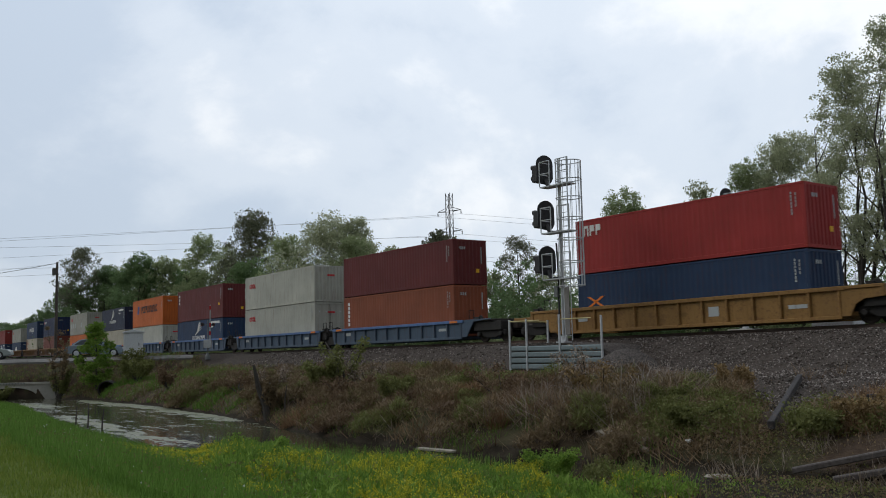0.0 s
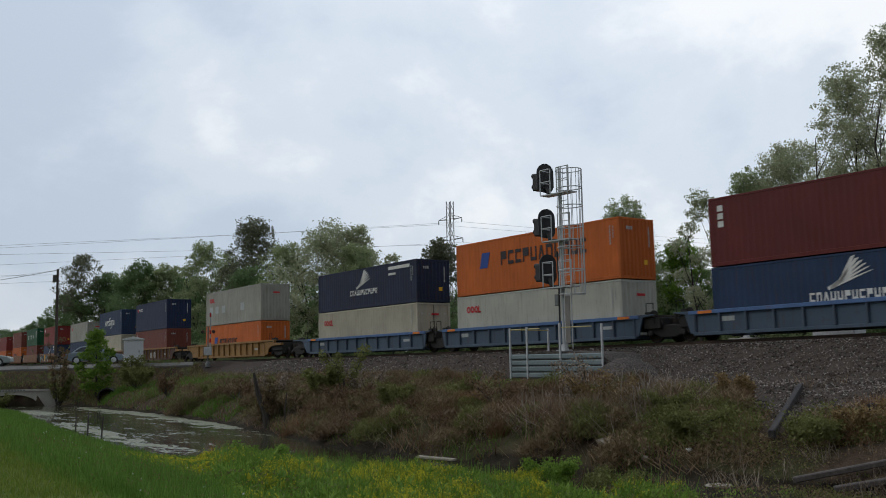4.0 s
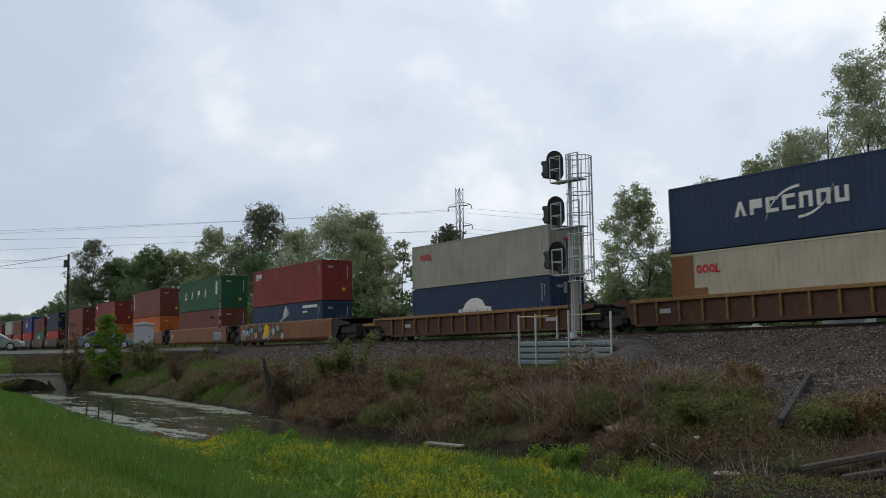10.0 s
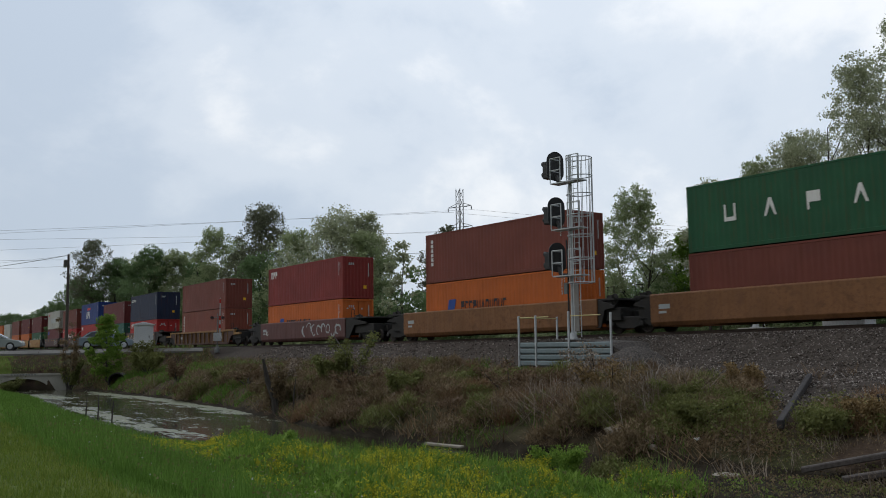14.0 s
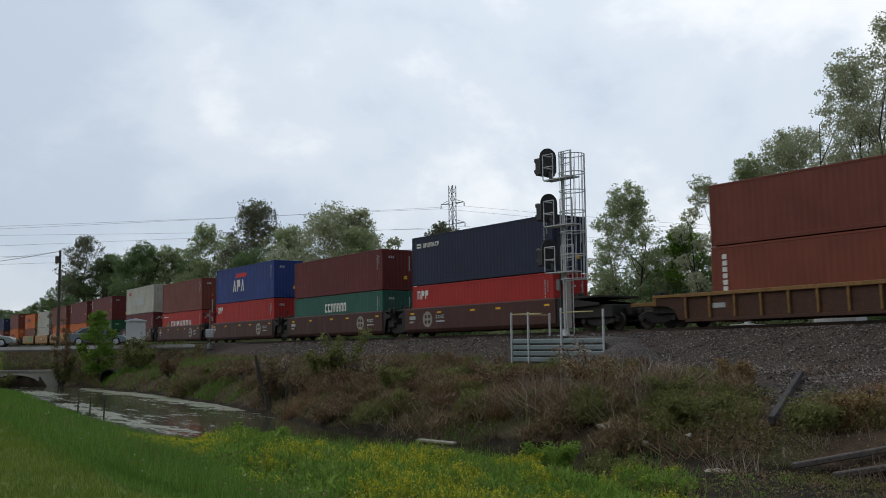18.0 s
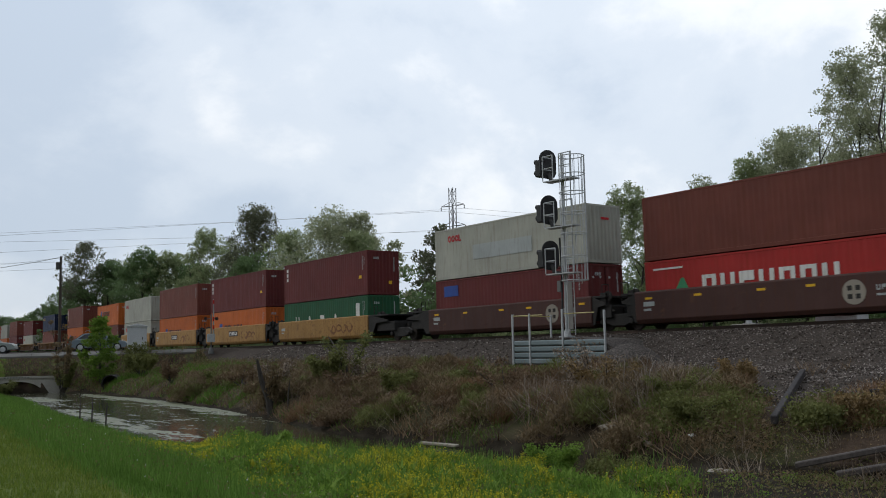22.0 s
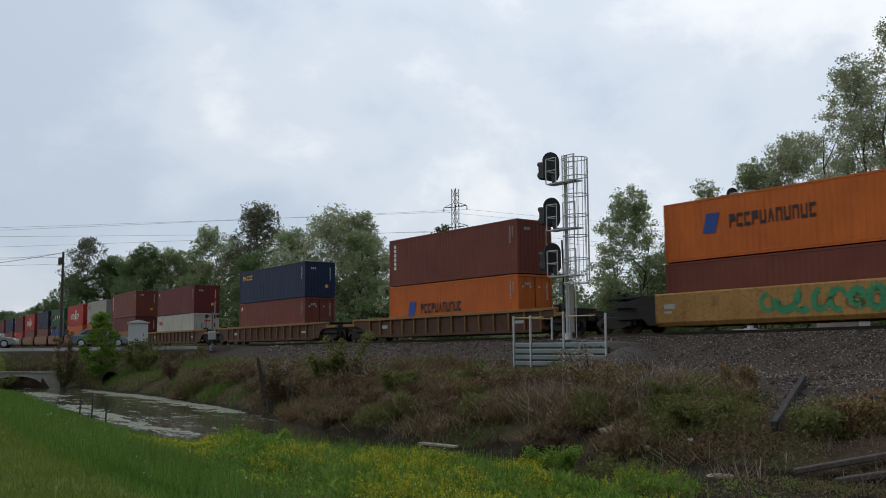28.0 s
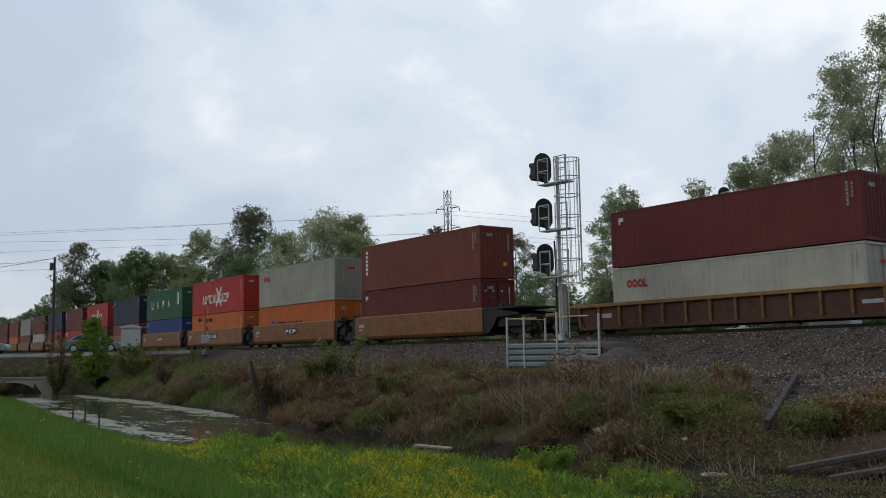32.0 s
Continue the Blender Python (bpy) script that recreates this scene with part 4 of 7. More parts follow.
timber((-14.66, 26.6, 0.56), (-11.66, 19.75, -0.26), 0.15, 0.2, "long weathered timber beam that lies down the gravel slope", M_beam)
timber((-10.35, 18.25, -1.02), (-7.3, 19.9, -0.25), 0.2, 0.12, "dark weathered timber that lies near the mud", M_tie)
timber((-9.45, 18.2, -1.12), (-6.9, 20.1, -0.55), 0.2, 0.12, "dark weathered timber that lies near the mud", M_tie)
timber((-10.75, 22.6, 0.22), (-7.5, 23.4, 0.3), 0.26, 0.22, "dark weathered timber half sunk in gravel", M_beam)
plank = new("plank", Shape().box(-0.75, 0.75, -0.09, 0.09, -0.03, 0.03).mesh("plank", M_plank, 0.01))
plank.matrix_basis = pose(-20.9, 17.55, -1.22, 4, 0, 4)
tagged(plank, "pale wet plank afloat at the water's edge", "plank")


def lump(name, x, y, r, label, material, seed, flat=0.6):
    rnd = random.Random(seed)
    bm = bmesh.new()
    bmesh.ops.create_icosphere(bm, subdivisions=2, radius=1)
    for v in bm.verts:
        v.co *= 1 + 0.25 * (noise.noise(v.co * 1.7 + Vector((seed, 0, 0))))
        v.co.z *= flat
        v.co *= r
    me = bpy.data.meshes.new(name)
    bm.to_mesh(me)
    bm.free()
    me.materials.append(material)
    ob = new(name, me)
    ob.matrix_basis = pose(x, y, land_at(x, y) + r * flat * 0.5, 0, 0, rnd.uniform(0, 360))
    return tagged(ob, label, name)


lump("rock", -16.0, 19.15, 0.26, "pale broken concrete lump on the bank", M_plank, 3, 0.4)
lump("rock", -14.7, 19.1, 0.15, "small pale stone on the bank", M_plank, 5)
lump("rock", -14.5, 18.8, 0.12, "small pale stone on the bank", M_plank, 6)
lump("rock", -11.9, 17.9, 0.3, "flat pale slab in the mud", M_plank, 8, 0.12)
for k, (x, y) in enumerate(((-14.3, 21.0), (-11.5, 20.5), (-15.8, 23.5), (-24.2, 28.5), (-24.9, 29.3), (-29.5, 29.2), (-28.9, 29.4), (-17.4, 20.4), (-60.5, 26.5), (-40, 22.5), (-21.5, 19.5), (-13.5, 19.2))):
    lump("litter_scrap", x, y, 0.05 + 0.02 * (k % 3), "crumpled scrap of pale litter", M_litter, 20 + k, 0.5)


# ---- dead wood ----
def snag(name, points, radii, label):
    ob = new(name, Shape().bent(points, radii, 7).mesh(name, M_bark))
    tagged(ob, label, "dead wood")


base = Vector((-35.0, 20.3, -1.35))
snag("dead_trunk", [base + Vector(q) for q in ((0, 0, 0), (-0.06, -0.1, 0.8), (-0.22, -0.34, 1.6), (-0.3, -0.5, 2.5))], [0.16, 0.14, 0.11, 0.05], "leaning dead trunk hung with dry vines")
snag("fallen_branch", [(-34.6, 22.9, 2.05), (-33.8, 22.8, 1.5), (-33.1, 22.8, 0.75), (-32.9, 22.9, -0.35)], [0.02, 0.035, 0.05, 0.06], "bare bent branch that leans over the bank")
snag("driftwood", [(-25.0, 18.35, -1.2), (-23.6, 18.2, -1.17), (-22.4, 18.3, -1.2)], [0.05, 0.06, 0.03], "dark driftwood pole at the water's edge")
for k, (x, y, h) in enumerate(((-40.7, 14.9, 1.1), (-41.3, 14.6, 0.9), (-36.5, 13.9, 1.0), (-33.2, 20.0, 1.4))):
    z = max(land_at(x, y), -1.45)
    snag("stake", [(x, y, z), (x + 0.05, y, z + h * 0.6), (x - 0.12 + 0.08 * k, y + 0.05, z + h)], [0.035, 0.028, 0.015], "thin dead stake at the water")

# ---- the train: containers ----
CL, CW = 12.192, 2.438


def ridged(length, z0, z1, pitch, depth, outward):
    """A trapezoid-corrugated sheet along x at y = 0, its crests on the outside."""
    n = max(2, int(length / pitch))
    p = length / n
    line = [(-length / 2, 0.0)]
    for i in range(n):
        x = -length / 2 + i * p
        line += [(x + 0.25 * p, 0.0), (x + 0.5 * p, -depth * outward), (x + 0.75 * p, -depth * outward), (x + p, 0.0)]
    v = [(x, y, z) for x, y in line for z in (z0, z1)] + [(x, y - 0.004 * outward - depth * outward * 0.2, z) for x, y in ((-length / 2, 0), (length / 2, 0)) for z in (z0, z1)]
    return Shape().add(v, [(2 * i, 2 * i + 2, 2 * i + 3, 2 * i + 1) for i in range(len(line) - 1)])


def glyphs(shape, x, z, height, width, n, thick=0.16, seed=1):
    """A row of n plain block marks in the plane of a container's side."""
    rnd = random.Random(seed)
    pitch = width / n
    for i in range(n):
        a, w = x + i * pitch, pitch * 0.76
        t, b, c = w * min(0.3, thick * 1.25), z, z + height
        q = height * 0.24
        kind = rnd.choice((0, 1, 2, 3, 4))
        if kind == 0:
            o = [(a, b), (a + w, b), (a + w, c), (a + w - t, c), (a + w - t, b + q), (a + t, b + q), (a + t, c), (a, c)]
        elif kind == 1:
            o = [(a, b), (a + t, b), (a + t, c - q), (a + w - t, c - q), (a + w - t, b), (a + w, b), (a + w, c), (a, c)]
        elif kind == 2:
            o = [(a, b), (a + w, b), (a + w, b + q), (a + t, b + q), (a + t, c - q), (a + w, c - q), (a + w, c), (a, c)]
        elif kind == 3:
            o = [(a, b), (a + t, b), (a + w / 2, c - q * 1.6), (a + w - t, b), (a + w, b), (a + w * 0.62, c), (a + w * 0.38, c)]
        else:
            o = [(a, b), (a + t, b), (a + t, b + height * 0.4), (a + w, b + height * 0.4), (a + w, c), (a, c)]
        shape.prism(o, "y", -0.004, 0.002)
    return shape


def column(shape, x, z, h, w, n):
    """Small marks stacked downwards, as codes are written on a container."""
    for i in range(n):
        shape.box(x, x + w, -0.004, 0.002, z - (i + 0.75) * h / n, z - i * h / n)
    return shape


def container(color, height, mark, door_end, label, group):
    """mark names the device painted on its side."""
    H = height
    mat = PAINT[color]
    top = thing("shipping_container", Matrix(), label, "container", group)
    zb, zt = 0.17, H - 0.09
    for side, y in ((-1, -CW / 2), (1, CW / 2)):
        flat = 0.0 if color in ("white", "cream", "grey") else 0.009
        sheet = kept(("side", color, H, side, flat), lambda: ridged(CL - 0.3, zb, zt, 0.28, flat if flat else 0.006, side).mesh("side_panel", mat))
        part("side_panel", sheet, mat, top, at=pose(0, y - side * 0.012, 0))
        part("top_rail", kept(("tr", color), lambda: Shape().box(-CL / 2 + 0.16, CL / 2 - 0.16, -0.035, 0.035, -0.09, 0).mesh("top_rail", mat, 0.008)), mat, top, at=pose(0, y - side * 0.036, H - 0.004))
        part("bottom_rail", kept(("br", color), lambda: Shape().box(-CL / 2 + 0.16, CL / 2 - 0.16, -0.03, 0.03, 0.0, 0.16).mesh("bottom_rail", mat, 0.008)), mat, top, at=pose(0, y - side * 0.032, 0.012))
        for e in (-1, 1):
            part("corner_post", kept(("post", color, H), lambda: Shape().box(-0.08, 0.08, -0.08, 0.08, 0.12, H - 0.12).mesh("corner_post", mat, 0.012)), mat, top, at=pose(e * (CL / 2 - 0.08), y - side * 0.08, 0))
            for z in (0, H - 0.118):
                part("corner_casting", kept(("cast", color), lambda: Shape().box(-0.089, 0.089, -0.081, 0.081, 0, 0.118).mesh("corner_casting", mat, 0.014)), mat, top, at=pose(e * (CL / 2 - 0.089), y - side * 0.081, z))
    part("roof", kept(("roof", color), lambda: Shape().box(-CL / 2 + 0.05, CL / 2 - 0.05, -CW / 2 + 0.04, CW / 2 - 0.04, -0.05, -0.02).mesh("roof", mat)), mat, top, at=pose(0, 0, H))
    part("floor", kept(("floor", color), lambda: Shape().box(-CL / 2 + 0.06, CL / 2 - 0.06, -CW / 2 + 0.07, CW / 2 - 0.07, 0.05, 0.15).mesh("floor", mat)), mat, top)
    ends = [(-1, not door_end), (1, door_end)]
    for e, door in ends:
        turn = pose(e * (CL / 2 - 0.03), 0, 0, 0, 0, 90)
        if door:
            for s in (-1, 1):
                leaf = part("door", kept(("door", color, H), lambda: ridged(CW / 2 - 0.14, 0.16, H - 0.12, 0.52, 0.03, -1).mesh("door", mat)), mat, top, at=turn @ pose(s * (CW / 4 - 0.04), 0, 0))
                for q in (-0.25, 0.25):
                    part("lock_rod", kept(("rod", H), lambda: Shape().tube((0, 0.05, 0.1), (0, 0.05, H - 0.12), 0.022).box(-0.06, 0.06, 0.02, 0.08, 0.5, 0.6).box(-0.06, 0.06, 0.02, 0.08, H - 0.7, H - 0.6).mesh("lock_rod", M_galv)), M_galv, leaf, at=pose(q, 0, 0) if e > 0 else pose(q, -0.1, 0))
        else:
            part("front_panel", kept(("front", color, H, e), lambda: ridged(CW - 0.3, 0.15, H - 0.1, 0.25, 0.04, e).mesh("front_panel", mat)), mat, top, at=turn)
        part("end_sill", kept(("sill", color), lambda: Shape().box(-0.05, 0.05, -CW / 2 + 0.16, CW / 2 - 0.16, 0.01, 0.15).mesh("end_sill", mat, 0.01)), mat, top, at=pose(e * (CL / 2 - 0.055), 0, 0))
        part("end_header", kept(("header", color), lambda: Shape().box(-0.05, 0.05, -CW / 2 + 0.16, CW / 2 - 0.16, -0.12, -0.006).mesh("end_header", mat, 0.01)), mat, top, at=pose(e * (CL / 2 - 0.055), 0, H))
    marks(top, color, H, mark)
    return top


def islands(shape):
    """The separate solids of a shape, each as a shape."""
    root = list(range(len(shape.v)))

    def find(i):
        while root[i] != i:
            root[i] = root[root[i]]
            i = root[i]
        return i

    for f in shape.f:
        for i in f[1:]:
            root[find(i)] = find(f[0])
    sets = {}
    for f in shape.f:
        sets.setdefault(find(f[0]), []).append(f)
    out = []
    for fs in sets.values():
        ids = sorted({i for f in fs for i in f})
        back = {i: k for k, i in enumerate(ids)}
        out.append(Shape().add([shape.v[i] for i in ids], [tuple(back[i] for i in f) for f in fs]))
    return out


def put_mark(top, name, shape, material):
    at = pose(0, -CW / 2 - 0.006, 0)
    if name in ("code_mark", "arc_emblem", "ring_mark"):
        tagged(part(name, shape, material, top, at=at), kind="stuff")
        return
    for piece in islands(shape):
        part({"name_mark": "letter_mark", "code_bar": "code_bar"}.get(name, name), piece, material, top, at=at)


def swoosh(shape, x, z, s, up=1):
    """Feather strokes that fan out, a wing."""
    for i in range(6):
        a = i * 0.14
        x1, z1 = x + s * (0.55 + 0.45 * math.cos(a)) * (1 - i * 0.06), z + up * s * (0.2 + 0.62 * math.sin(0.25 + a * 0.9))
        shape.prism([(x + i * s * 0.05, z + up * i * s * 0.02), (x1, z1), (x1 - s * 0.1, z1 - up * s * 0.02), (x + i * s * 0.05 - s * 0.03, z + up * (i * s * 0.02 + s * 0.07))], "y", -0.004, 0.002)


def marks(top, color, H, mark):
    L = CL / 2
    code = Shape()
    column(code, L - 0.62, H - 0.35, 0.95, 0.06, 7)
    column(code, L - 0.42, H - 0.4, 0.6, 0.05, 4)
    put_mark(top, "code_mark", code, M_pale_mark)
    pale_box = color in ("white", "cream", "grey")
    if pale_box:
        part("end_mark", Shape().box(L + 0.012, L + 0.02, -0.2, 0.36, H - 0.75, H - 0.63), M_red_mark, top)
    else:
        for k in range(3):
            part("end_mark", Shape().box(L + 0.012, L + 0.02, -0.75 + k * 0.15, -0.66 + k * 0.15, H - 0.58, H - 0.42), M_pale_mark, top)
        part("end_code", Shape().box(L + 0.012, L + 0.02, 0.78, 0.84, H - 1.35, H - 0.4), M_pale_mark, top)
        part("warning_plate", Shape().box(L + 0.012, L + 0.02, 0.4, 0.64, 0.7, 0.92), M_yellow_mark, top)
    if mark == "lessor":            # short white name near the far end
        put_mark(top, "name_mark", glyphs(Shape(), -L + 0.55, H - 0.8, 0.5, 1.15, 3, 0.2, 3), M_white)
    elif mark == "vertical":
        put_mark(top, "name_mark", column(Shape(), -L + 0.55, H - 0.35, 1.6, 0.22, 6), M_white)
    elif mark == "vertical3":
        put_mark(top, "name_mark", column(Shape(), -L + 0.45, H - 0.35, 1.0, 0.26, 3), M_white)
        put_mark(top, "yellow_plate", Shape().box(L - 1.1, L - 0.75, -0.004, 0.002, 1.1, 1.3), M_yellow_mark)
    elif mark in ("rings", "rings_patch", "rings_window", "rings_bay"):
        if mark == "rings_bay":
            put_mark(top, "end_bay", Shape().prism([(-L + 0.02, 0.17), (-L + 1.9, 0.17), (-L + 1.9, 1.35), (-L + 1.2, 1.35), (-L + 1.2, H - 0.12), (-L + 0.02, H - 0.12)], "y", -0.003, 0.002), WELL["tan"])
        r, x0, z0 = Shape(), -L + {"rings_bay": 1.5, "rings_patch": 1.4}.get(mark, 1.0), H - (0.6 if mark == "rings_patch" else 0.75)
        for i in range(3):
            for j in range(10):
                a, b = j * math.tau / 10, (j + 1) * math.tau / 10
                q = [(math.cos(t) * d * 0.15, math.sin(t) * d * 0.19) for t, d in ((a, 1), (b, 1), (b, 0.5), (a, 0.5))]
                r.prism([(x0 + i * 0.33 + u, z0 + w) for u, w in q], "y", -0.004, 0.002)
        r.box(x0 + 0.83, x0 + 0.91, -0.004, 0.002, z0 - 0.19, z0 + 0.19).box(x0 + 0.83, x0 + 1.05, -0.004, 0.002, z0 - 0.19, z0 - 0.11)
        put_mark(top, "ring_mark", r, M_red_mark)
        if mark == "rings_patch":
            put_mark(top, "faded_patch", Shape().box(-2.6, 2.2, -0.003, 0.002, 0.95, 1.75), M_pale_mark)
        if mark == "rings_window":
            for x in (-L + 0.9, -L + 2.3, -L + 3.8, 1.9):
                put_mark(top, "faded_patch", Shape().box(x, x + 0.75, -0.003, 0.002, 1.0, 1.6), M_pale_mark)
    elif mark in ("flag_name", "flag_name_low", "flag_name_big"):
        z = H - 1.9 if mark == "flag_name_low" else H - 1.55
        h, w, x0 = (0.72, 6.4, -L + 3.8) if mark == "flag_name_big" else (0.56, 4.0, -L + 3.4)
        f = Shape().prism([(-L + 2.05, z + 0.05), (-L + 2.7, z + 0.05), (-L + 2.92, z + 0.88), (-L + 2.27, z + 0.88)], "y", -0.004, 0.002)
        put_mark(top, "flag_emblem", f, M_blue_mark)
        put_mark(top, "name_mark", glyphs(Shape(), x0, z + 0.45 - h / 2, h, w, 11, 0.17, 5), M_black_mark)
    elif mark == "wing":
        w = Shape()
        swoosh(w, -0.9, 1.25, 1.8)
        put_mark(top, "wing_emblem", w, M_white)
        put_mark(top, "name_mark", glyphs(Shape(), -1.7, 0.86, 0.34, 3.4, 12, 0.22, 7), M_white)
        put_mark(top, "code_bar", Shape().box(L - 3.1, L - 0.75, -0.004, 0.002, H - 0.42, H - 0.22).box(L - 3.1, L - 2.3, -0.004, 0.002, H - 0.75, H - 0.62), M_white)
    elif mark == "arc_name":
        put_mark(top, "name_mark", glyphs(Shape(), -2.7, 1.2, 0.62, 5.2, 7, 0.26, 9), M_white)
        arcs = Shape()
        for i in range(7):
            a, b = math.pi * (0.5 + i * 0.06), math.pi * (0.5 + (i + 1) * 0.06)
            for k, cx, cz, f in ((1.6, 0.3, 0.55, 1), (-1.6, 0.2, 2.4, 1)):
                o = [(cx + math.cos(t) * 1.6 * (1 if k > 0 else -1), cz + math.sin(t) * d * k) for t, d in ((a, 1), (b, 1), (b, 0.93), (a, 0.93))]
                arcs.prism(o, "y", -0.004, 0.002)
        put_mark(top, "arc_emblem", arcs, M_white)
    elif mark == "wide4":
        w = Shape()
        for i in range(4):
            glyphs(w, -L + 1.9 + i * 1.9, H - 1.75, 0.72, 0.75, 1, 0.14, (2, 11, 6, 9)[i])
        w.box(L - 1.5, L - 1.05, -0.004, 0.002, H - 1.6, H - 0.45)
        put_mark(top, "name_mark", w, M_white)
    elif mark == "big3":
        put_mark(top, "name_mark", glyphs(Shape(), -2.2, 0.85, 0.95, 2.6, 3, 0.3, 11), M_white)
        put_mark(top, "red_emblem", Shape().prism([(-1.7, 2.0), (0.5, 2.0), (0.8, 2.3), (-1.4, 2.35)], "y", -0.004, 0.002), M_red_mark)
    elif mark == "capital":
        put_mark(top, "name_mark", glyphs(Shape(), -1.4, 1.45, 0.58, 3.0, 7, 0.26, 13), M_white)
    elif mark == "seven":
        put_mark(top, "name_mark", glyphs(Shape(), -3.0, 1.12, 0.66, 6.4, 7, 0.26, 15), M_white)
        put_mark(top, "green_emblem", Shape().prism([(-4.5, 1.1), (-3.55, 1.1), (-3.7, 1.25), (-3.97, 1.75), (-4.1, 1.75)], "y", -0.004, 0.002), M_green_mark)
        put_mark(top, "small_line", Shape().box(-L + 0.5, -L + 2.1, -0.004, 0.002, H - 0.42, H - 0.34), M_white)
    elif mark == "red_square":
        put_mark(top, "name_mark", glyphs(Shape(), -L + 1.3, H - 0.8, 0.3, 1.6, 5, 0.22, 17), M_white)
        put_mark(top, "red_emblem", Shape().box(-L + 0.75, -L + 1.15, -0.004, 0.002, H - 0.8, H - 0.5), M_red_mark)
    elif mark == "yellow_name":
        put_mark(top, "name_mark", glyphs(Shape(), -L + 0.7, H - 0.75, 0.36, 2.0, 5, 0.24, 17), M_yellow_mark)
    elif mark == "stripe_name":
        put_mark(top, "stripe_emblem", Shape().box(-L + 0.5, -L + 0.95, -0.004, 0.002, H - 0.52, H - 0.42).box(-L + 0.5, -L + 0.95, -0.004, 0.002, H - 0.68, H - 0.58), M_white)
        put_mark(top, "name_mark", glyphs(Shape(), -L + 1.15, H - 0.68, 0.26, 1.6, 8, 0.24, 19), M_white)
    elif mark == "blue_plate":
        put_mark(top, "blue_plate", Shape().box(-L + 0.8, -L + 2.1, -0.005, 0.002, H - 0.95, H - 0.35), M_blue_mark)
        put_mark(top, "name_mark", glyphs(Shape(), -L + 0.95, H - 0.82, 0.34, 1.05, 3, 0.24, 21), M_white)
    elif mark == "dome":
        d = Shape().prism([(-1.5, 0.75), (1.5, 0.75), (1.4, 1.25), (0.9, 1.32), (0.65, 1.65), (0.2, 1.8), (-0.35, 1.78), (-0.85, 1.55), (-1.05, 1.25), (-1.5, 1.2)], "y", -0.004, 0.002)
        put_mark(top, "dome_emblem", d, M_white)
        put_mark(top, "name_mark", glyphs(Shape(), -1.35, 0.8, 0.38, 2.7, 6, 0.24, 23), M_blue_mark)
    elif mark == "cross_name":
        n = glyphs(Shape(), -3.4, 0.9, 0.75, 6.4, 10, 0.2, 25)
        n.prism([(-0.2, 0.6), (0.1, 0.6), (1.3, 2.2), (1.0, 2.2)], "y", -0.004, 0.002).prism([(1.0, 0.6), (1.3, 0.6), (0.2, 2.2), (-0.1, 2.2)], "y", -0.004, 0.002)
        put_mark(top, "name_mark", n, M_white)
    elif mark == "diagonal":
        n = Shape().prism([(-L + 0.6, 1.0), (-L + 0.8, 1.0), (-L + 1.7, 1.5), (-L + 1.5, 1.5)], "y", -0.004, 0.002).prism([(-L + 1.5, 1.0), (-L + 1.7, 1.0), (-L + 0.8, 1.5), (-L + 0.6, 1.5)], "y", -0.004, 0.002)
        put_mark(top, "cross_emblem", n, M_orange_mark)
        put_mark(top, "name_mark", glyphs(Shape(), -L + 0.5, 0.68, 0.2, 1.5, 5, 0.26, 27), M_white)
    elif mark == "small":
        put_mark(top, "name_mark", glyphs(Shape(), -L + 0.5, H - 0.62, 0.3, 0.35, 1, 0.26, 29), M_white)


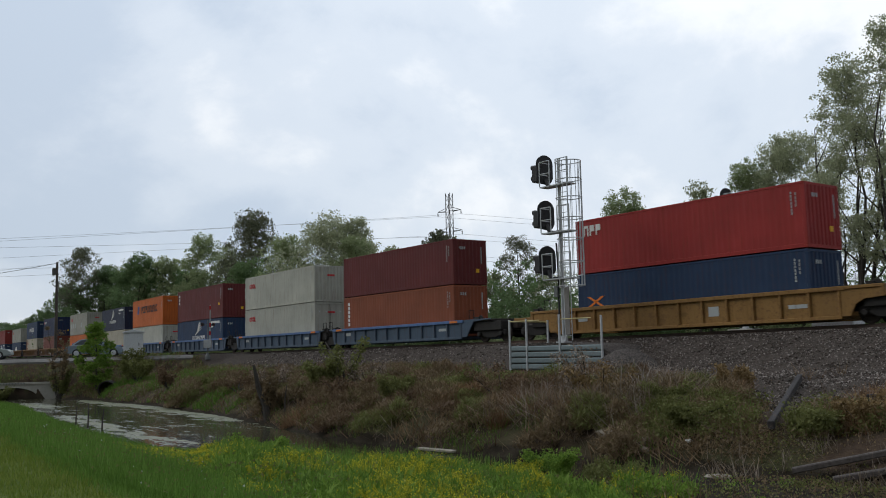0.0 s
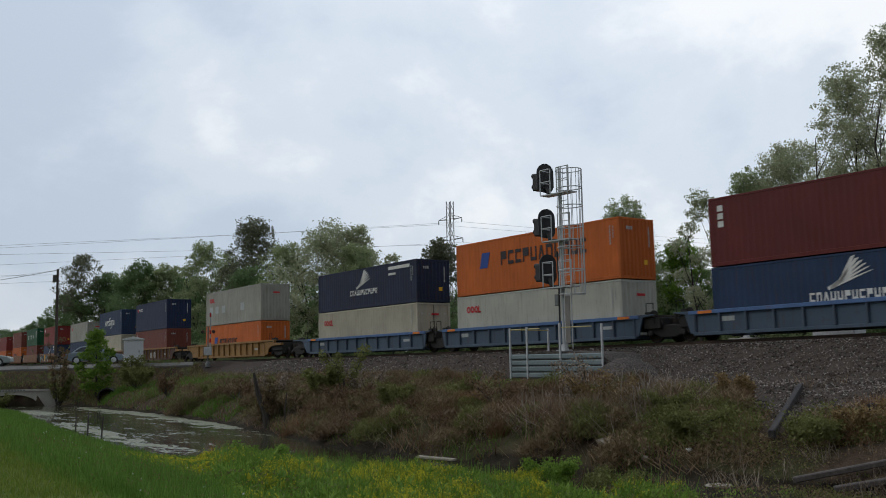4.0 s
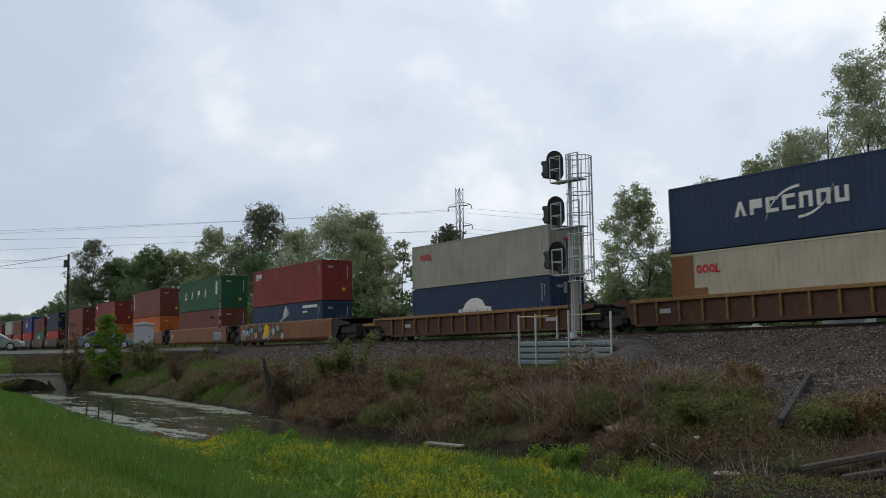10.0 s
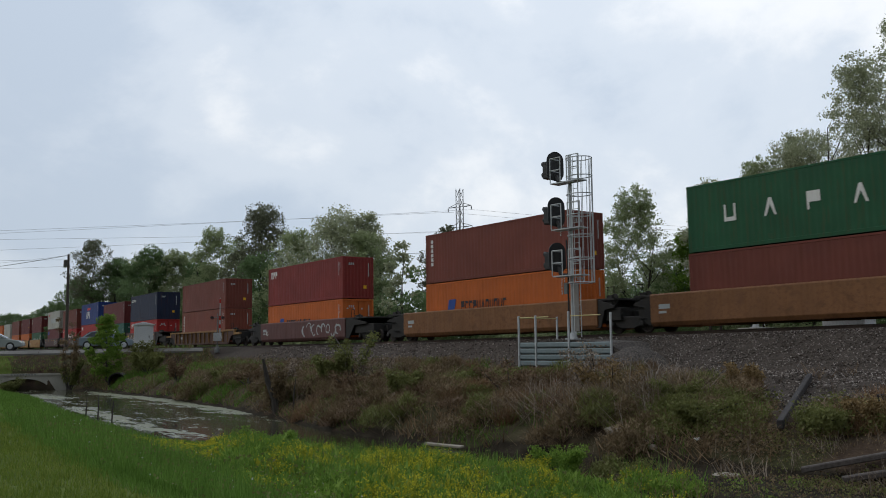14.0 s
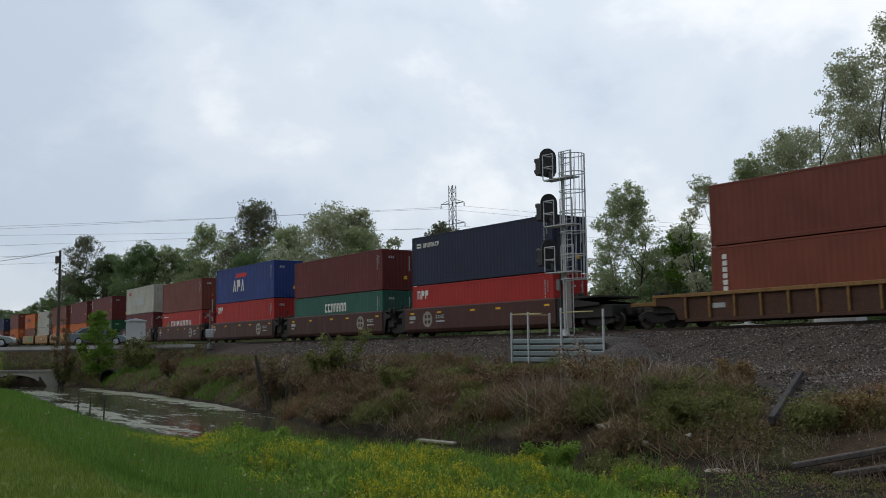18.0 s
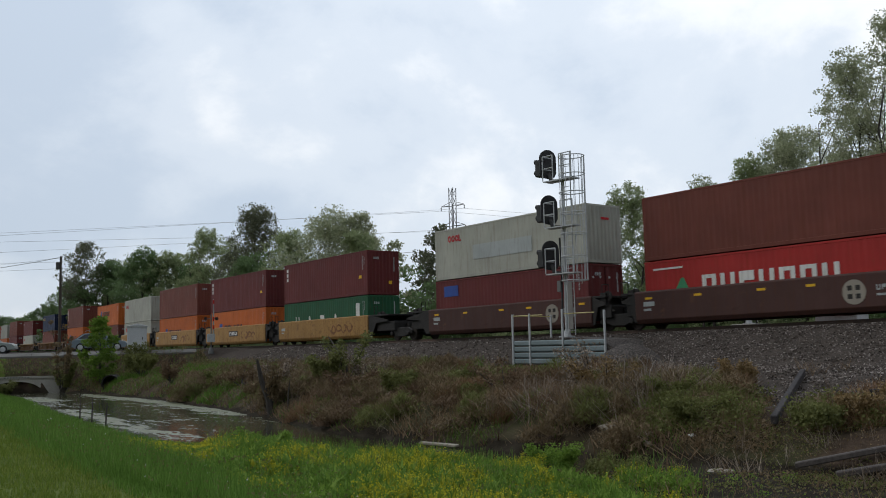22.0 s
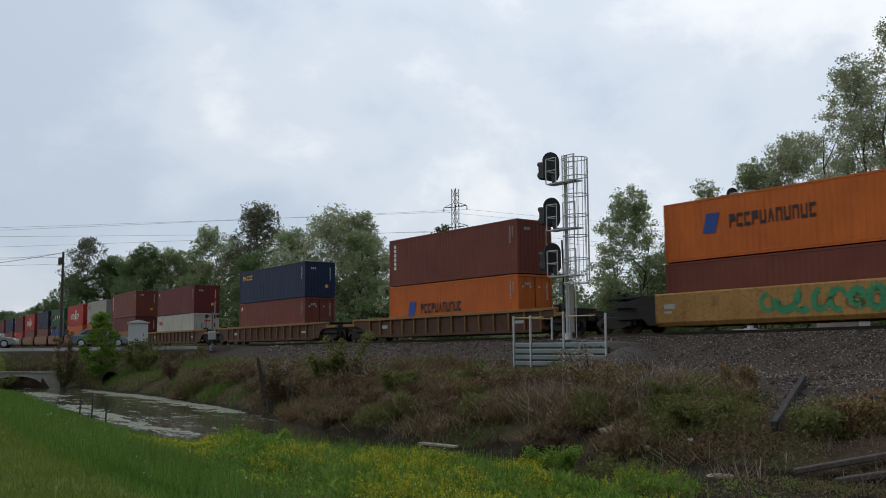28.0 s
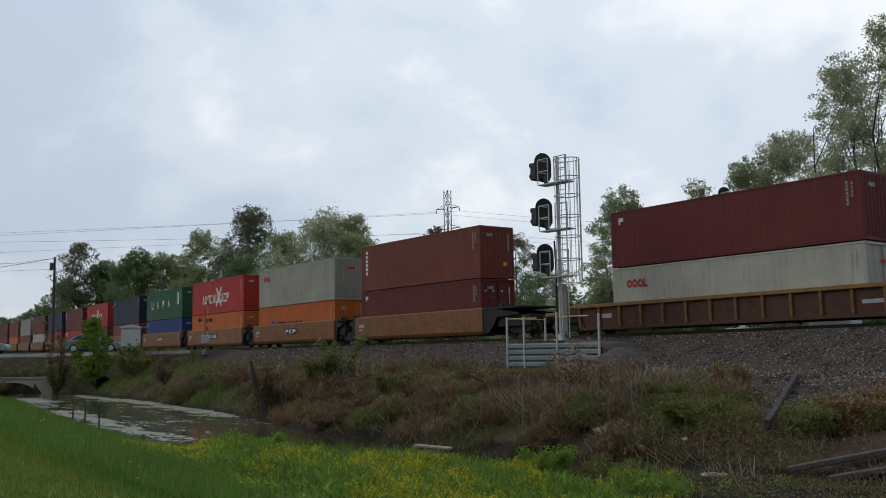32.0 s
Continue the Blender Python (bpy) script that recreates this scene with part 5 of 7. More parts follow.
# ---- the train: well cars ----
def well_car(style, half_well, back, front, own_back, own_front, color, label, extras):
    """A car whose well reaches half_well each way, its ends back and front metres from the middle; a shared truck stands under an end unless it has its own."""
    mat = WELL[color]
    top = thing("well_car", Matrix(), label, "well car", "well cars of the train")
    sill_top = {"ribbed": 1.42, "low": 1.25, "smooth": 1.68}[style]
    hw = half_well
    for s in (-1, 1):
        sill = Shape()
        if style == "smooth":
            sill.prism([(s * 1.5, 0.42), (s * 1.5, sill_top - 0.06), (s * 1.44, sill_top), (s * 1.3, sill_top), (s * 1.3, 0.24), (s * 1.38, 0.24)], "x", -hw, hw)
        else:
            sill.box(-hw, hw, s * 1.33, s * 1.37, 0.3, sill_top - 0.14)
            part("top_chord", Shape().box(-hw - 0.2, hw + 0.2, s * 1.28, s * 1.5, sill_top - 0.16, sill_top), CHORD.get(color, mat), top, bevel=0.015)
            if style == "low":
                for e in (-hw + 0.3, hw - 1.0):
                    part("chord_patch", Shape().box(e, e + 0.7, *sorted((s * 1.502, s * 1.508)), sill_top - 0.14, sill_top - 0.02), M_orange_mark, top, "faded orange patch")
            part("bottom_chord", Shape().box(-hw, hw, s * 1.26, s * 1.46, 0.2, 0.34), mat, top, bevel=0.015)
        wall = part("side_sill", sill, mat, top, bevel=0.015)
        if style != "smooth":
            n = int(hw * 2 / 1.17)
            for i in range(n + 1):
                x = -hw + 0.06 + i * (2 * hw - 0.12) / n
                part("rib", kept(("rib", color, s, style), lambda: Shape().prism([(s * 1.37, 0.33), (s * 1.47, 0.36), (s * 1.49, sill_top - 0.16), (s * 1.37, sill_top - 0.16)], "x", -0.045, 0.045).mesh("rib", CHORD.get(color, mat) if color == "rust" else mat, 0.008)), mat, wall, at=pose(x, 0, 0))
    for i in range(7):
        part("cross_beam", kept(("beam", color), lambda: Shape().box(-0.12, 0.12, -1.3, 1.3, 0.22, 0.36).mesh("cross_beam", mat)), mat, top, at=pose(-hw + 0.5 + i * (2 * hw - 1.0) / 6, 0, 0))
    for sgn, reach, own in ((-1, back, own_back), (1, front, own_front)):
        tip = reach - (0.35 if own else 0.15)
        out = sorted((sgn * (hw - 0.1), sgn * tip))
        d = tip - hw
        plate = [(sgn * (hw - 0.15), 0.3), (sgn * (hw - 0.15), sill_top), (sgn * (hw + 0.72 * d), sill_top if style != "smooth" else 1.3), (sgn * (hw + 0.72 * d), 1.2), (sgn * (hw + 0.3 * d), 1.12), (sgn * (hw + 0.12 * d), 0.3)]
        arched = style == "ribbed" and own
        post = reach - 1.75
        trim = WELL["yellow"] if color == "rust" else mat
        if arched:
            plate = [(sgn * (hw - 0.15), 0.3), (sgn * (hw - 0.15), sill_top - 0.14), (sgn * post, sill_top - 0.14), (sgn * post, 0.96), (sgn * (post - 0.75), 0.9), (sgn * (post - 1.1), 0.72), (sgn * (post - 1.3), 0.3)]
            for s in (-1, 1):
                lo, hi = sorted((s * 1.3, s * 1.49))
                part("end_post", Shape().box(*sorted((sgn * (post - 0.14), sgn * (post + 0.04))), lo, hi, 0.95, sill_top - 0.13), trim, top, bevel=0.012)
                part("end_beam", Shape().box(*sorted((sgn * (post + 0.04), sgn * (tip - 0.1))), lo, hi, 0.97, 1.14), trim, top, bevel=0.02)
                part("end_chord", Shape().box(*sorted((sgn * (hw + 0.2), sgn * (post + 0.04))), lo - 0.01, hi + 0.01, sill_top - 0.13, sill_top - 0.01), trim, top, bevel=0.015)
        # dark between cars is put into the deck and smooth-plate colours
        for s in (-1, 1):
            part("end_plate", Shape().prism(plate, "y", *sorted((s * 1.36, s * 1.44))), M_steel_dark if style == "smooth" else WELL["yellow"] if color == "rust" and own and not arched else mat, top, bevel=0.012)
        out = sorted((sgn * (hw - 0.12), sgn * (post if arched else hw + d * 0.72)))
        deck = Shape().box(out[0], out[1], -1.4, 1.4, sill_top - 0.12, sill_top - 0.02).box(sgn * hw - 0.1, sgn * hw + 0.1, -1.36, 1.36, 0.5, sill_top - 0.12)
        draft = sorted((sgn * (hw + 0.1), sgn * tip))
        deck.box(draft[0], draft[1], -0.44, 0.44, 0.7, 1.07)
        part("end_platform", deck, M_steel_dark if style == "smooth" else M_dark_paint, top, bevel=0.012)
        gear = sorted((sgn * (hw + 0.25 * d), sgn * (hw + 0.6 * d)))
        part("brake_gear", Shape().box(gear[0], gear[1] + 0.3 * d, -1.28, 1.2, 0.62, min(1.2, sill_top - 0.14)).box(gear[0] + 0.1, gear[0] + 0.45, -1.3, -0.9, 1.1, sill_top + 0.12).lathe([(0.24, 0), (0.26, 0.02), (0.24, 0.04)], 14, pose(gear[0] + 0.5, -1.15, sill_top - 0.05, 90)).tube((gear[0], -1.2, sill_top - 0.3), (gear[1] + 0.5, -1.2, 0.9), 0.05), M_steel_dark, top, bevel=0.03)
        part("hand_brake" if sgn > 0 else "grab_iron", Shape().tube((sgn * (hw + 0.55), -1.3, sill_top), (sgn * (hw + 0.55), -1.3, sill_top + 0.5), 0.02).tube((sgn * (hw + 0.95), -1.3, sill_top - 0.4), (sgn * (hw + 0.95), -1.3, sill_top + 0.5), 0.02).tube((sgn * (hw + 0.55), -1.3, sill_top + 0.5), (sgn * (hw + 0.95), -1.3, sill_top + 0.5), 0.02), M_steel_dark, top)
        if own:
            part("coupler", Shape().box(*sorted((sgn * (tip - 0.1), sgn * (reach - 0.02))), -0.12, 0.12, 0.72, 0.98), M_steel_dark, top, bevel=0.03)
            truck(top, sgn * (reach - 1.75))
        elif sgn > 0:
            truck(top, sgn * reach)
    for name, shape, material, label2 in extras(hw, sill_top):
        if name in ("graffiti", "code_mark", "data_mark", "emblem_spot"):
            tagged(part(name, shape, material, top, label2), kind="stuff")
        else:
            for piece in islands(shape):
                part(name, piece, material, top, label2)
    return top


def truck(top, x):
    """A two-axle truck: cast side frames, springs, wheelsets."""
    for s in (-1, 1):
        frame_part = part("truck_side_frame", kept(("tsf", s), lambda: Shape().prism(
            [(-1.2, 0.36), (-1.2, 0.6), (-0.75, 0.78), (0.75, 0.78), (1.2, 0.6), (1.2, 0.36), (0.75, 0.36), (0.4, 0.22), (-0.4, 0.22), (-0.75, 0.36)], "y", *sorted((s * 0.98, s * 1.12))).mesh("truck_side_frame", M_steel_dark, 0.03)), M_steel_dark, top, at=pose(x, 0, 0))
        for q in (-0.9, 0.9):
            part("axle_box", kept(("axb", s), lambda: Shape().lathe([(0.13, 0), (0.13, 0.14), (0.09, 0.17)], 10, pose(0, s * 1.1, 0.42, -90 * s)).mesh("axle_box", M_steel_dark)), M_steel_dark, frame_part, at=pose(q, 0, 0))
    for q in (-0.9, 0.9):
        for s in (-1, 1):
            part("wheel", kept(("wheel", s), lambda: Shape().lathe([(0.42, -0.07), (0.42, 0.06), (0.36, 0.065), (0.33, 0.03), (0.14, 0.02), (0.12, 0.07)], 20, pose(0, s * 0.78, 0.42, -90 * s)).mesh("wheel", M_dark_paint)), M_dark_paint, top, at=pose(x + q, 0, 0))
        part("axle", kept(("axle",), lambda: Shape().tube((0, -0.75, 0.42), (0, 0.75, 0.42), 0.08, n=8).mesh("axle", M_steel_dark)), M_steel_dark, top, at=pose(x + q, 0, 0))
    part("bolster", kept(("bol",), lambda: Shape().box(-0.2, 0.2, -1.1, 1.1, 0.4, 0.74).mesh("bolster", M_steel_dark, 0.02)), M_steel_dark, top, at=pose(x, 0, 0))


def graffiti(seed, x0, x1, z0, z1, y=-1.512, bold=1.0):
    """Sprayed letters, each of a few curved strokes of uneven width."""
    rnd = random.Random(seed)
    g = Shape()
    n = max(2, int((x1 - x0) / 0.7))
    step, tall = (x1 - x0) / n, z1 - z0
    for i in range(n):
        cx, cz = x0 + step * (i + 0.5), (z0 + z1) / 2 + rnd.uniform(-0.06, 0.06)
        for j in range(rnd.choice((2, 2, 3))):
            turn, sweep = rnd.uniform(0, math.tau), rnd.choice((-1, 1)) * rnd.uniform(1.2, 4.2)
            rx, rz, w = step * rnd.uniform(0.25, 0.5), tall * rnd.uniform(0.25, 0.48), bold * rnd.uniform(0.06, 0.13)
            pts = [(cx + rx * math.cos(turn + sweep * q / 7) * (1 + 0.05 * q), cz + rz * math.sin(turn + sweep * q / 7)) for q in range(8)]
            for (ax, az), (bx, bz) in zip(pts, pts[1:]):
                l = math.hypot(bx - ax, bz - az) or 1
                ox, oz = -(bz - az) / l * w / 2, (bx - ax) / l * w / 2
                g.prism([(ax - ox, az - oz), (bx - ox, bz - oz), (bx + ox, bz + oz), (ax + ox, az + oz)], "y", y - 0.001 * j, y + 0.012)
    return g


def smooth_marks(kind, seed):
    def make(hw, top):
        out = []
        y = -1.512
        if kind == "round":
            ex = -4.2 if seed == 16 else 0.42 * hw + 1.1
            disc = Shape().lathe([(0.46, 0), (0.46, 0.01)], 20, pose(ex, y + 0.012, 0.98, 90))
            out.append(("round_emblem", disc, M_emblem, "pale round emblem"))
            eyes = Shape()
            for a in range(4):
                t = a * math.pi / 2 + math.pi / 4
                eyes.box(ex + 0.22 * math.cos(t) - 0.09, ex + 0.22 * math.cos(t) + 0.09, y - 0.002, y + 0.004, 0.98 + 0.22 * math.sin(t) - 0.09, 0.98 + 0.22 * math.sin(t) + 0.09)
            out.append(("emblem_spot", eyes, M_steel_dark, ""))
            y2 = Shape()
            for x in (-hw + 0.6, -hw * 0.5, -0.2, hw * 0.3, hw - 0.8):
                y2.box(x, x + 0.38, y, y + 0.01, 1.3, 1.4)
            out.append(("reflector", y2, M_yellow_mark, "yellow reflector strips"))
            out.append(("data_mark", glyphs(Shape(), 0, 0, 0.2, 0.8, 4, 0.2, seed).box(0.0, 0.8, -0.004, 0.002, -0.2, -0.12), M_pale_mark, ""))
            out[-1][1].v = [(a + ex + 0.85, b + y, c + 1.0) for a, b, c in out[-1][1].v]
        if kind == "plate":
            out.append(("name_plate", Shape().box(-0.95, 0.95, y, y + 0.012, 0.85, 1.28), M_black_mark, "black name plate"))
            g = glyphs(Shape(), -0.8, 0.93, 0.27, 1.7, 3, 0.28, seed)
            g.v = [(a, b + y - 0.003, c) for a, b, c in g.v]
            out.append(("name_mark", g, M_white, ""))
        if kind in ("plate", "tags", "green"):
            out.append(("graffiti", graffiti(seed, hw * 0.25, hw * 0.7, 0.6, 1.2), WELL["tan"], "faint scrawled graffiti"))
        if kind == "green":
            out.append(("graffiti", graffiti(seed + 3, -1.2, 5.4, 0.55, 1.5, bold=2.6), M_green_mark, "green block graffiti"))
        if kind == "mural":
            rnd = random.Random(seed)
            out.append(("graffiti", graffiti(seed + 1, -hw + 0.3, -hw + 1.3, 0.35, 1.2), M_cyan_mark, "blue-green graffiti"))
            black, fill, gold = Shape(), [Shape(), Shape()], Shape()

            def stroke(pts, w):
                for (ax, az), (bx, bz) in zip(pts, pts[1:]):
                    l = math.hypot(bx - ax, bz - az) or 1
                    ox, oz = -(bz - az) / l * w / 2, (bx - ax) / l * w / 2
                    black.prism([(ax - ox, az - oz), (bx - ox, bz - oz), (bx + ox, bz + oz), (ax + ox, az + oz)], "y", -1.522, -1.512)
            for i in range(9):
                cx, cz, a, b = -hw + 1.6 + i * 0.82 + rnd.uniform(-0.15, 0.15), rnd.uniform(0.65, 1.25), rnd.uniform(0.25, 0.45), rnd.uniform(0.2, 0.36)
                fill[i % 2].prism([(cx + a * math.cos(t) * (1 + 0.2 * math.sin(2 * t + i)), cz + b * math.sin(t) * (1 + 0.25 * math.cos(3 * t + 2 * i))) for t in [k * math.tau / 14 for k in range(14)]], "y", -1.514, -1.508)
                turn, sweep, r = rnd.uniform(0, 6), rnd.choice((-1, 1)) * rnd.uniform(2.0, 4.6), rnd.uniform(0.25, 0.5)
                stroke([(cx + r * math.cos(turn + sweep * q / 9) * (1 + 0.06 * q), cz + r * 0.8 * math.sin(turn + sweep * q / 9)) for q in range(10)], rnd.uniform(0.09, 0.16))
                e = rnd.uniform(-0.5, 0.5)
                stroke([(cx - 0.3, 0.45 + rnd.uniform(0, 0.3)), (cx + e * 0.3, 1.0), (cx + e, 1.6)], rnd.uniform(0.08, 0.14))
            gold.prism([(-hw + 5.3 + 0.52 * math.cos(t), 1.02 + 0.55 * math.sin(t)) for t in [k * math.tau / 20 for k in range(20)]], "y", -1.526, -1.516)
            out += [("graffiti", black, M_black_mark, "black outlines of sprayed letters"), ("graffiti", fill[0], M_pale_mark, "pale fill of sprayed letters"),
                    ("graffiti", fill[1], M_cyan_mark, "blue-green fill of sprayed letters"), ("graffiti", gold, M_yellow_mark, "yellow sprayed disc")]
        if kind == "scrawl":
            out.append(("graffiti", graffiti(seed, 0.5, hw - 0.6, 0.5, 1.5), M_pale_mark, "pale grey scrawled graffiti"))
            out.append(("stencil_number", numerals("40", 0.5, pose(-hw + 1.0, -1.516, 0.7, 90)), M_white, "white stencilled number"))
        out.append(("code_mark", Shape().box(-hw + 0.5, -hw + 1.1, y, y + 0.01, 1.0, 1.2).box(-hw + 0.5, -hw + 0.9, y, y + 0.01, 0.8, 0.9), M_pale_mark, ""))
        return out
    return make


def ribbed_marks(kind, seed):
    def make(hw, top):
        y = -1.382
        out = [("code_mark", Shape().box(-hw + 1.4, -hw + 2.0, y, y + 0.012, 0.75, 0.95).box(hw - 2.2, hw - 1.4, y, y + 0.012, 0.7, 0.85), M_pale_mark, "")]
        if kind == "white_tag":
            out.append(("graffiti", graffiti(seed, 0.2, 2.7, 0.45, 1.05, y), M_pale_mark, "pale sprayed graffiti"))
            out.append(("overpaint", Shape().prism([(0.3, 0.5), (1.2, 0.44), (2.3, 0.5), (2.45, 0.9), (1.5, 1.0), (0.45, 0.92)], "y", y + 0.004, y + 0.012), M_emblem, "patch of pale overpaint"))
        if kind == "square":
            out.append(("pale_plate", Shape().box(1.5, 2.0, y, y + 0.012, 0.6, 1.0), M_pale_mark, "pale square plate"))
        return out
    return make


def numerals(text, size, m):
    cu = bpy.data.curves.new("numerals", "FONT")
    cu.body, cu.size = text, size
    ob = bpy.data.objects.new("numerals", cu)
    scene.collection.objects.link(ob)
    me = bpy.data.meshes.new_from_object(ob.evaluated_get(bpy.context.evaluated_depsgraph_get()))
    bpy.data.objects.remove(ob)
    me.transform(m)
    s = Shape()
    s.add([v.co[:] for v in me.vertices], [tuple(p.vertices) for p in me.polygons])
    return s


HC, STD = 2.896, 2.591
# place of the stack's middle along the track at the start; well: style, half length, colour, marks; then (colour, height, mark, doors) below and above
TRAIN = [
    (-2.7, "ribbed", 6.6, "yellow", ("ribbed", ""), ("blue", STD, "small", False), ("brown", HC, "vertical", False)),
    (-24.28, "ribbed", 7.4, "yellow", ("ribbed", "square"), ("blue", STD, "diagonal", False), ("signal_red", STD, "lessor", False)),
    (-46.12, "low", 7.0, "blue", ("ribbed", ""), ("rust_orange", HC, "vertical", False), ("maroon", STD, "", False)),
    (-62.42, "low", 7.0, "blue", ("ribbed", ""), ("white", HC, "rings", True), ("white", STD, "rings", False)),
    (-79.55, "low", 7.0, "blue", ("ribbed", ""), ("blue", STD, "wing", False), ("maroon", HC, "vertical3", False)),
    (-96.68, "low", 7.0, "blue", ("ribbed", ""), ("white", STD, "rings", False), ("orange", HC, "flag_name_big", False)),
    (-112.76, "low", 7.0, "blue", ("ribbed", ""), ("cream", STD, "rings", True), ("navy", STD, "wing", False)),
    (-134.54, "ribbed", 7.4, "yellow", ("ribbed", ""), ("orange", STD, "flag_name_low", False), ("grey", HC, "rings_window", False)),
    (-158.38, "ribbed", 8.1, "rust", ("ribbed", "white_tag"), ("brown", HC, "vertical", False), ("dark_blue", HC, "red_square", False)),
    (-177.55, "ribbed", 8.1, "rust", ("ribbed", ""), ("cream", HC, "rings_bay", True), ("blue", HC, "arc_name", False)),
    (-197.40, "ribbed", 8.1, "rust", ("ribbed", ""), ("blue", STD, "dome", False), ("grey", STD, "rings", False)),
    (-221.15, "smooth", 8.1, "tan", ("smooth", "mural"), ("blue", STD, "wing", False), ("red", HC, "lessor", False)),
    (-240.72, "smooth", 8.1, "tan", ("smooth", "tags"), ("brown", HC, "", False), ("green", HC, "wide4", False)),
    (-260.09, "smooth", 8.1, "tan", ("smooth", "tags"), ("orange", HC, "flag_name_low", False), ("brown", HC, "vertical", False)),
    (-282.27, "smooth", 6.9, "plum", ("smooth", "scrawl"), ("orange", STD, "flag_name_low", True), ("red", HC, "lessor", False)),
    (-303.80, "ribbed", 7.4, "rust", ("ribbed", ""), ("russet", HC, "vertical", False), ("brown", STD, "", False)),
    (-325.4, "smooth", 6.5, "brown", ("smooth", "round"), ("bright_red", STD, "lessor", True), ("navy", HC, "stripe_name", False)),
    (-340.9, "smooth", 6.5, "brown", ("smooth", "round"), ("teal_green", STD, "capital", False), ("maroon", STD, "", False)),
    (-356.65, "smooth", 6.5, "brown", ("smooth", "round"), ("bright_red", HC, "lessor", False), ("royal", HC, "big3", False)),
    (-372.55, "smooth", 6.5, "brown", ("smooth", "round"), ("bright_red", STD, "seven", True), ("brown", HC, "", False)),
    (-388.2, "smooth", 6.5, "brown", ("smooth", "round"), ("maroon", HC, "blue_plate", True), ("white", HC, "rings_patch", False)),
    (-407.90, "smooth", 6.5, "gold", ("smooth", "tags"), ("green", STD, "wide4", False), ("maroon", HC, "vertical3", False)),
    (-423.41, "smooth", 6.5, "gold", ("smooth", "plate"), ("orange", STD, "flag_name_low", False), ("maroon", HC, "vertical3", False)),
    (-439.17, "smooth", 6.5, "gold", ("smooth", "plate"), ("orange", STD, "flag_name_low", False), ("brown", HC, "", False)),
    (-454.70, "smooth", 6.5, "gold", ("smooth", "plate"), ("white", STD, "rings", True), ("white", STD, "rings", False)),
    (-470.1, "smooth", 6.5, "gold", ("smooth", "green"), ("brown", STD, "", False), ("orange", STD, "flag_name", False)),
    (-491.92, "ribbed", 8.1, "rust", ("ribbed", ""), ("orange", HC, "flag_name_low", True), ("brown", HC, "vertical", False)),
    (-515.51, "ribbed", 8.1, "rust", ("ribbed", ""), ("brown", HC, "small", True), ("dark_blue", STD, "yellow_name", False)),
    (-539.12, "ribbed", 8.1, "rust", ("ribbed", ""), ("white", STD, "rings", True), ("maroon", STD, "small", False)),
    (-560.75, "smooth", 6.5, "tan", ("smooth", "tags"), ("maroon", HC, "small", True), ("brown", HC, "vertical", False)),
    (-576.44, "smooth", 6.5, "tan", ("smooth", "plate"), ("orange", STD, "flag_name_low", False), ("grey", HC, "rings", False)),
    (-591.70, "smooth", 6.5, "tan", ("smooth", "plate"), ("orange", STD, "", False), ("bright_red", HC, "cross_name", False)),
    (-606.80, "smooth", 6.5, "tan", ("smooth", "plate"), ("royal", STD, "small", False), ("green", HC, "wide4", False)),
    (-622.2, "smooth", 6.5, "tan", ("smooth", "tags"), ("brown", STD, "", False), ("navy", HC, "small", False)),
    (-637.6, "smooth", 6.5, "tan", ("smooth", "tags"), ("brown", STD, "", False), ("bright_red", HC, "cross_name", False)),
    (-653.0, "smooth", 6.5, "tan", ("smooth", "tags"), ("bright_red", STD, "lessor", False), ("maroon", HC, "vertical3", False)),
    (-668.4, "smooth", 6.5, "tan", ("smooth", "tags"), ("red", STD, "", False), ("dark_blue", HC, "small", False)),
    (-683.8, "smooth", 6.5, "tan", ("smooth", "tags"), ("white", STD, "rings", False), ("maroon", HC, "", False)),
    (-699.2, "smooth", 6.5, "tan", ("smooth", "tags"), ("brown", STD, "", False), ("grey", HC, "rings", False)),
    (-714.6, "smooth", 6.5, "tan", ("smooth", "tags"), ("orange", STD, "", False), ("brown", HC, "vertical", False)),
    (-730.0, "smooth", 6.5, "tan", ("smooth", "tags"), ("brown", STD, "", False), ("maroon", HC, "", False)),
]
COLOR_WORDS = {"rust_orange": "rusty orange", "bright_red": "bright red", "dark_blue": "dark blue", "teal_green": "teal green", "royal": "royal blue", "red": "faded red", "signal_red": "clean red", "white": "dirty white", "grey": "pale grey"}
MARK_WORDS = {"lessor": "a short white name", "vertical": "white name written downwards", "vertical3": "white name written downwards", "rings": "a small red name", "rings_patch": "a red name and a faded patch", "rings_bay": "a red name and a rusty orange end",
              "rings_window": "a red name and painted-out patches", "flag_name": "a blue flag emblem and dark name", "flag_name_low": "a blue flag emblem and dark name", "flag_name_big": "a blue flag emblem and large dark name", "wing": "a white wing emblem", "arc_name": "a white name between arcs",
              "wide4": "wide-set white letters", "big3": "a big white name", "capital": "a white name", "seven": "a large white name", "red_square": "a red square and white name", "yellow_name": "a yellow name", "stripe_name": "a striped emblem",
              "blue_plate": "a blue name plate", "dome": "a white domed emblem", "cross_name": "a crossed white emblem", "diagonal": "an orange cross emblem", "small": "small white marks", "": "bare corrugated sides"}
STYLE_WORDS = {"ribbed": "with ribbed sides", "low": "with low ribbed sides", "smooth": "with smooth bulging sides"}
CAR_WORDS = {"yellow": "weathered yellow", "blue": "weathered grey-blue", "tan": "rusty tan", "rust": "rusty brown", "plum": "dusty plum", "brown": "dark brown", "gold": "faded golden"}
MOVERS = []
WELL_FLOOR = 0.4
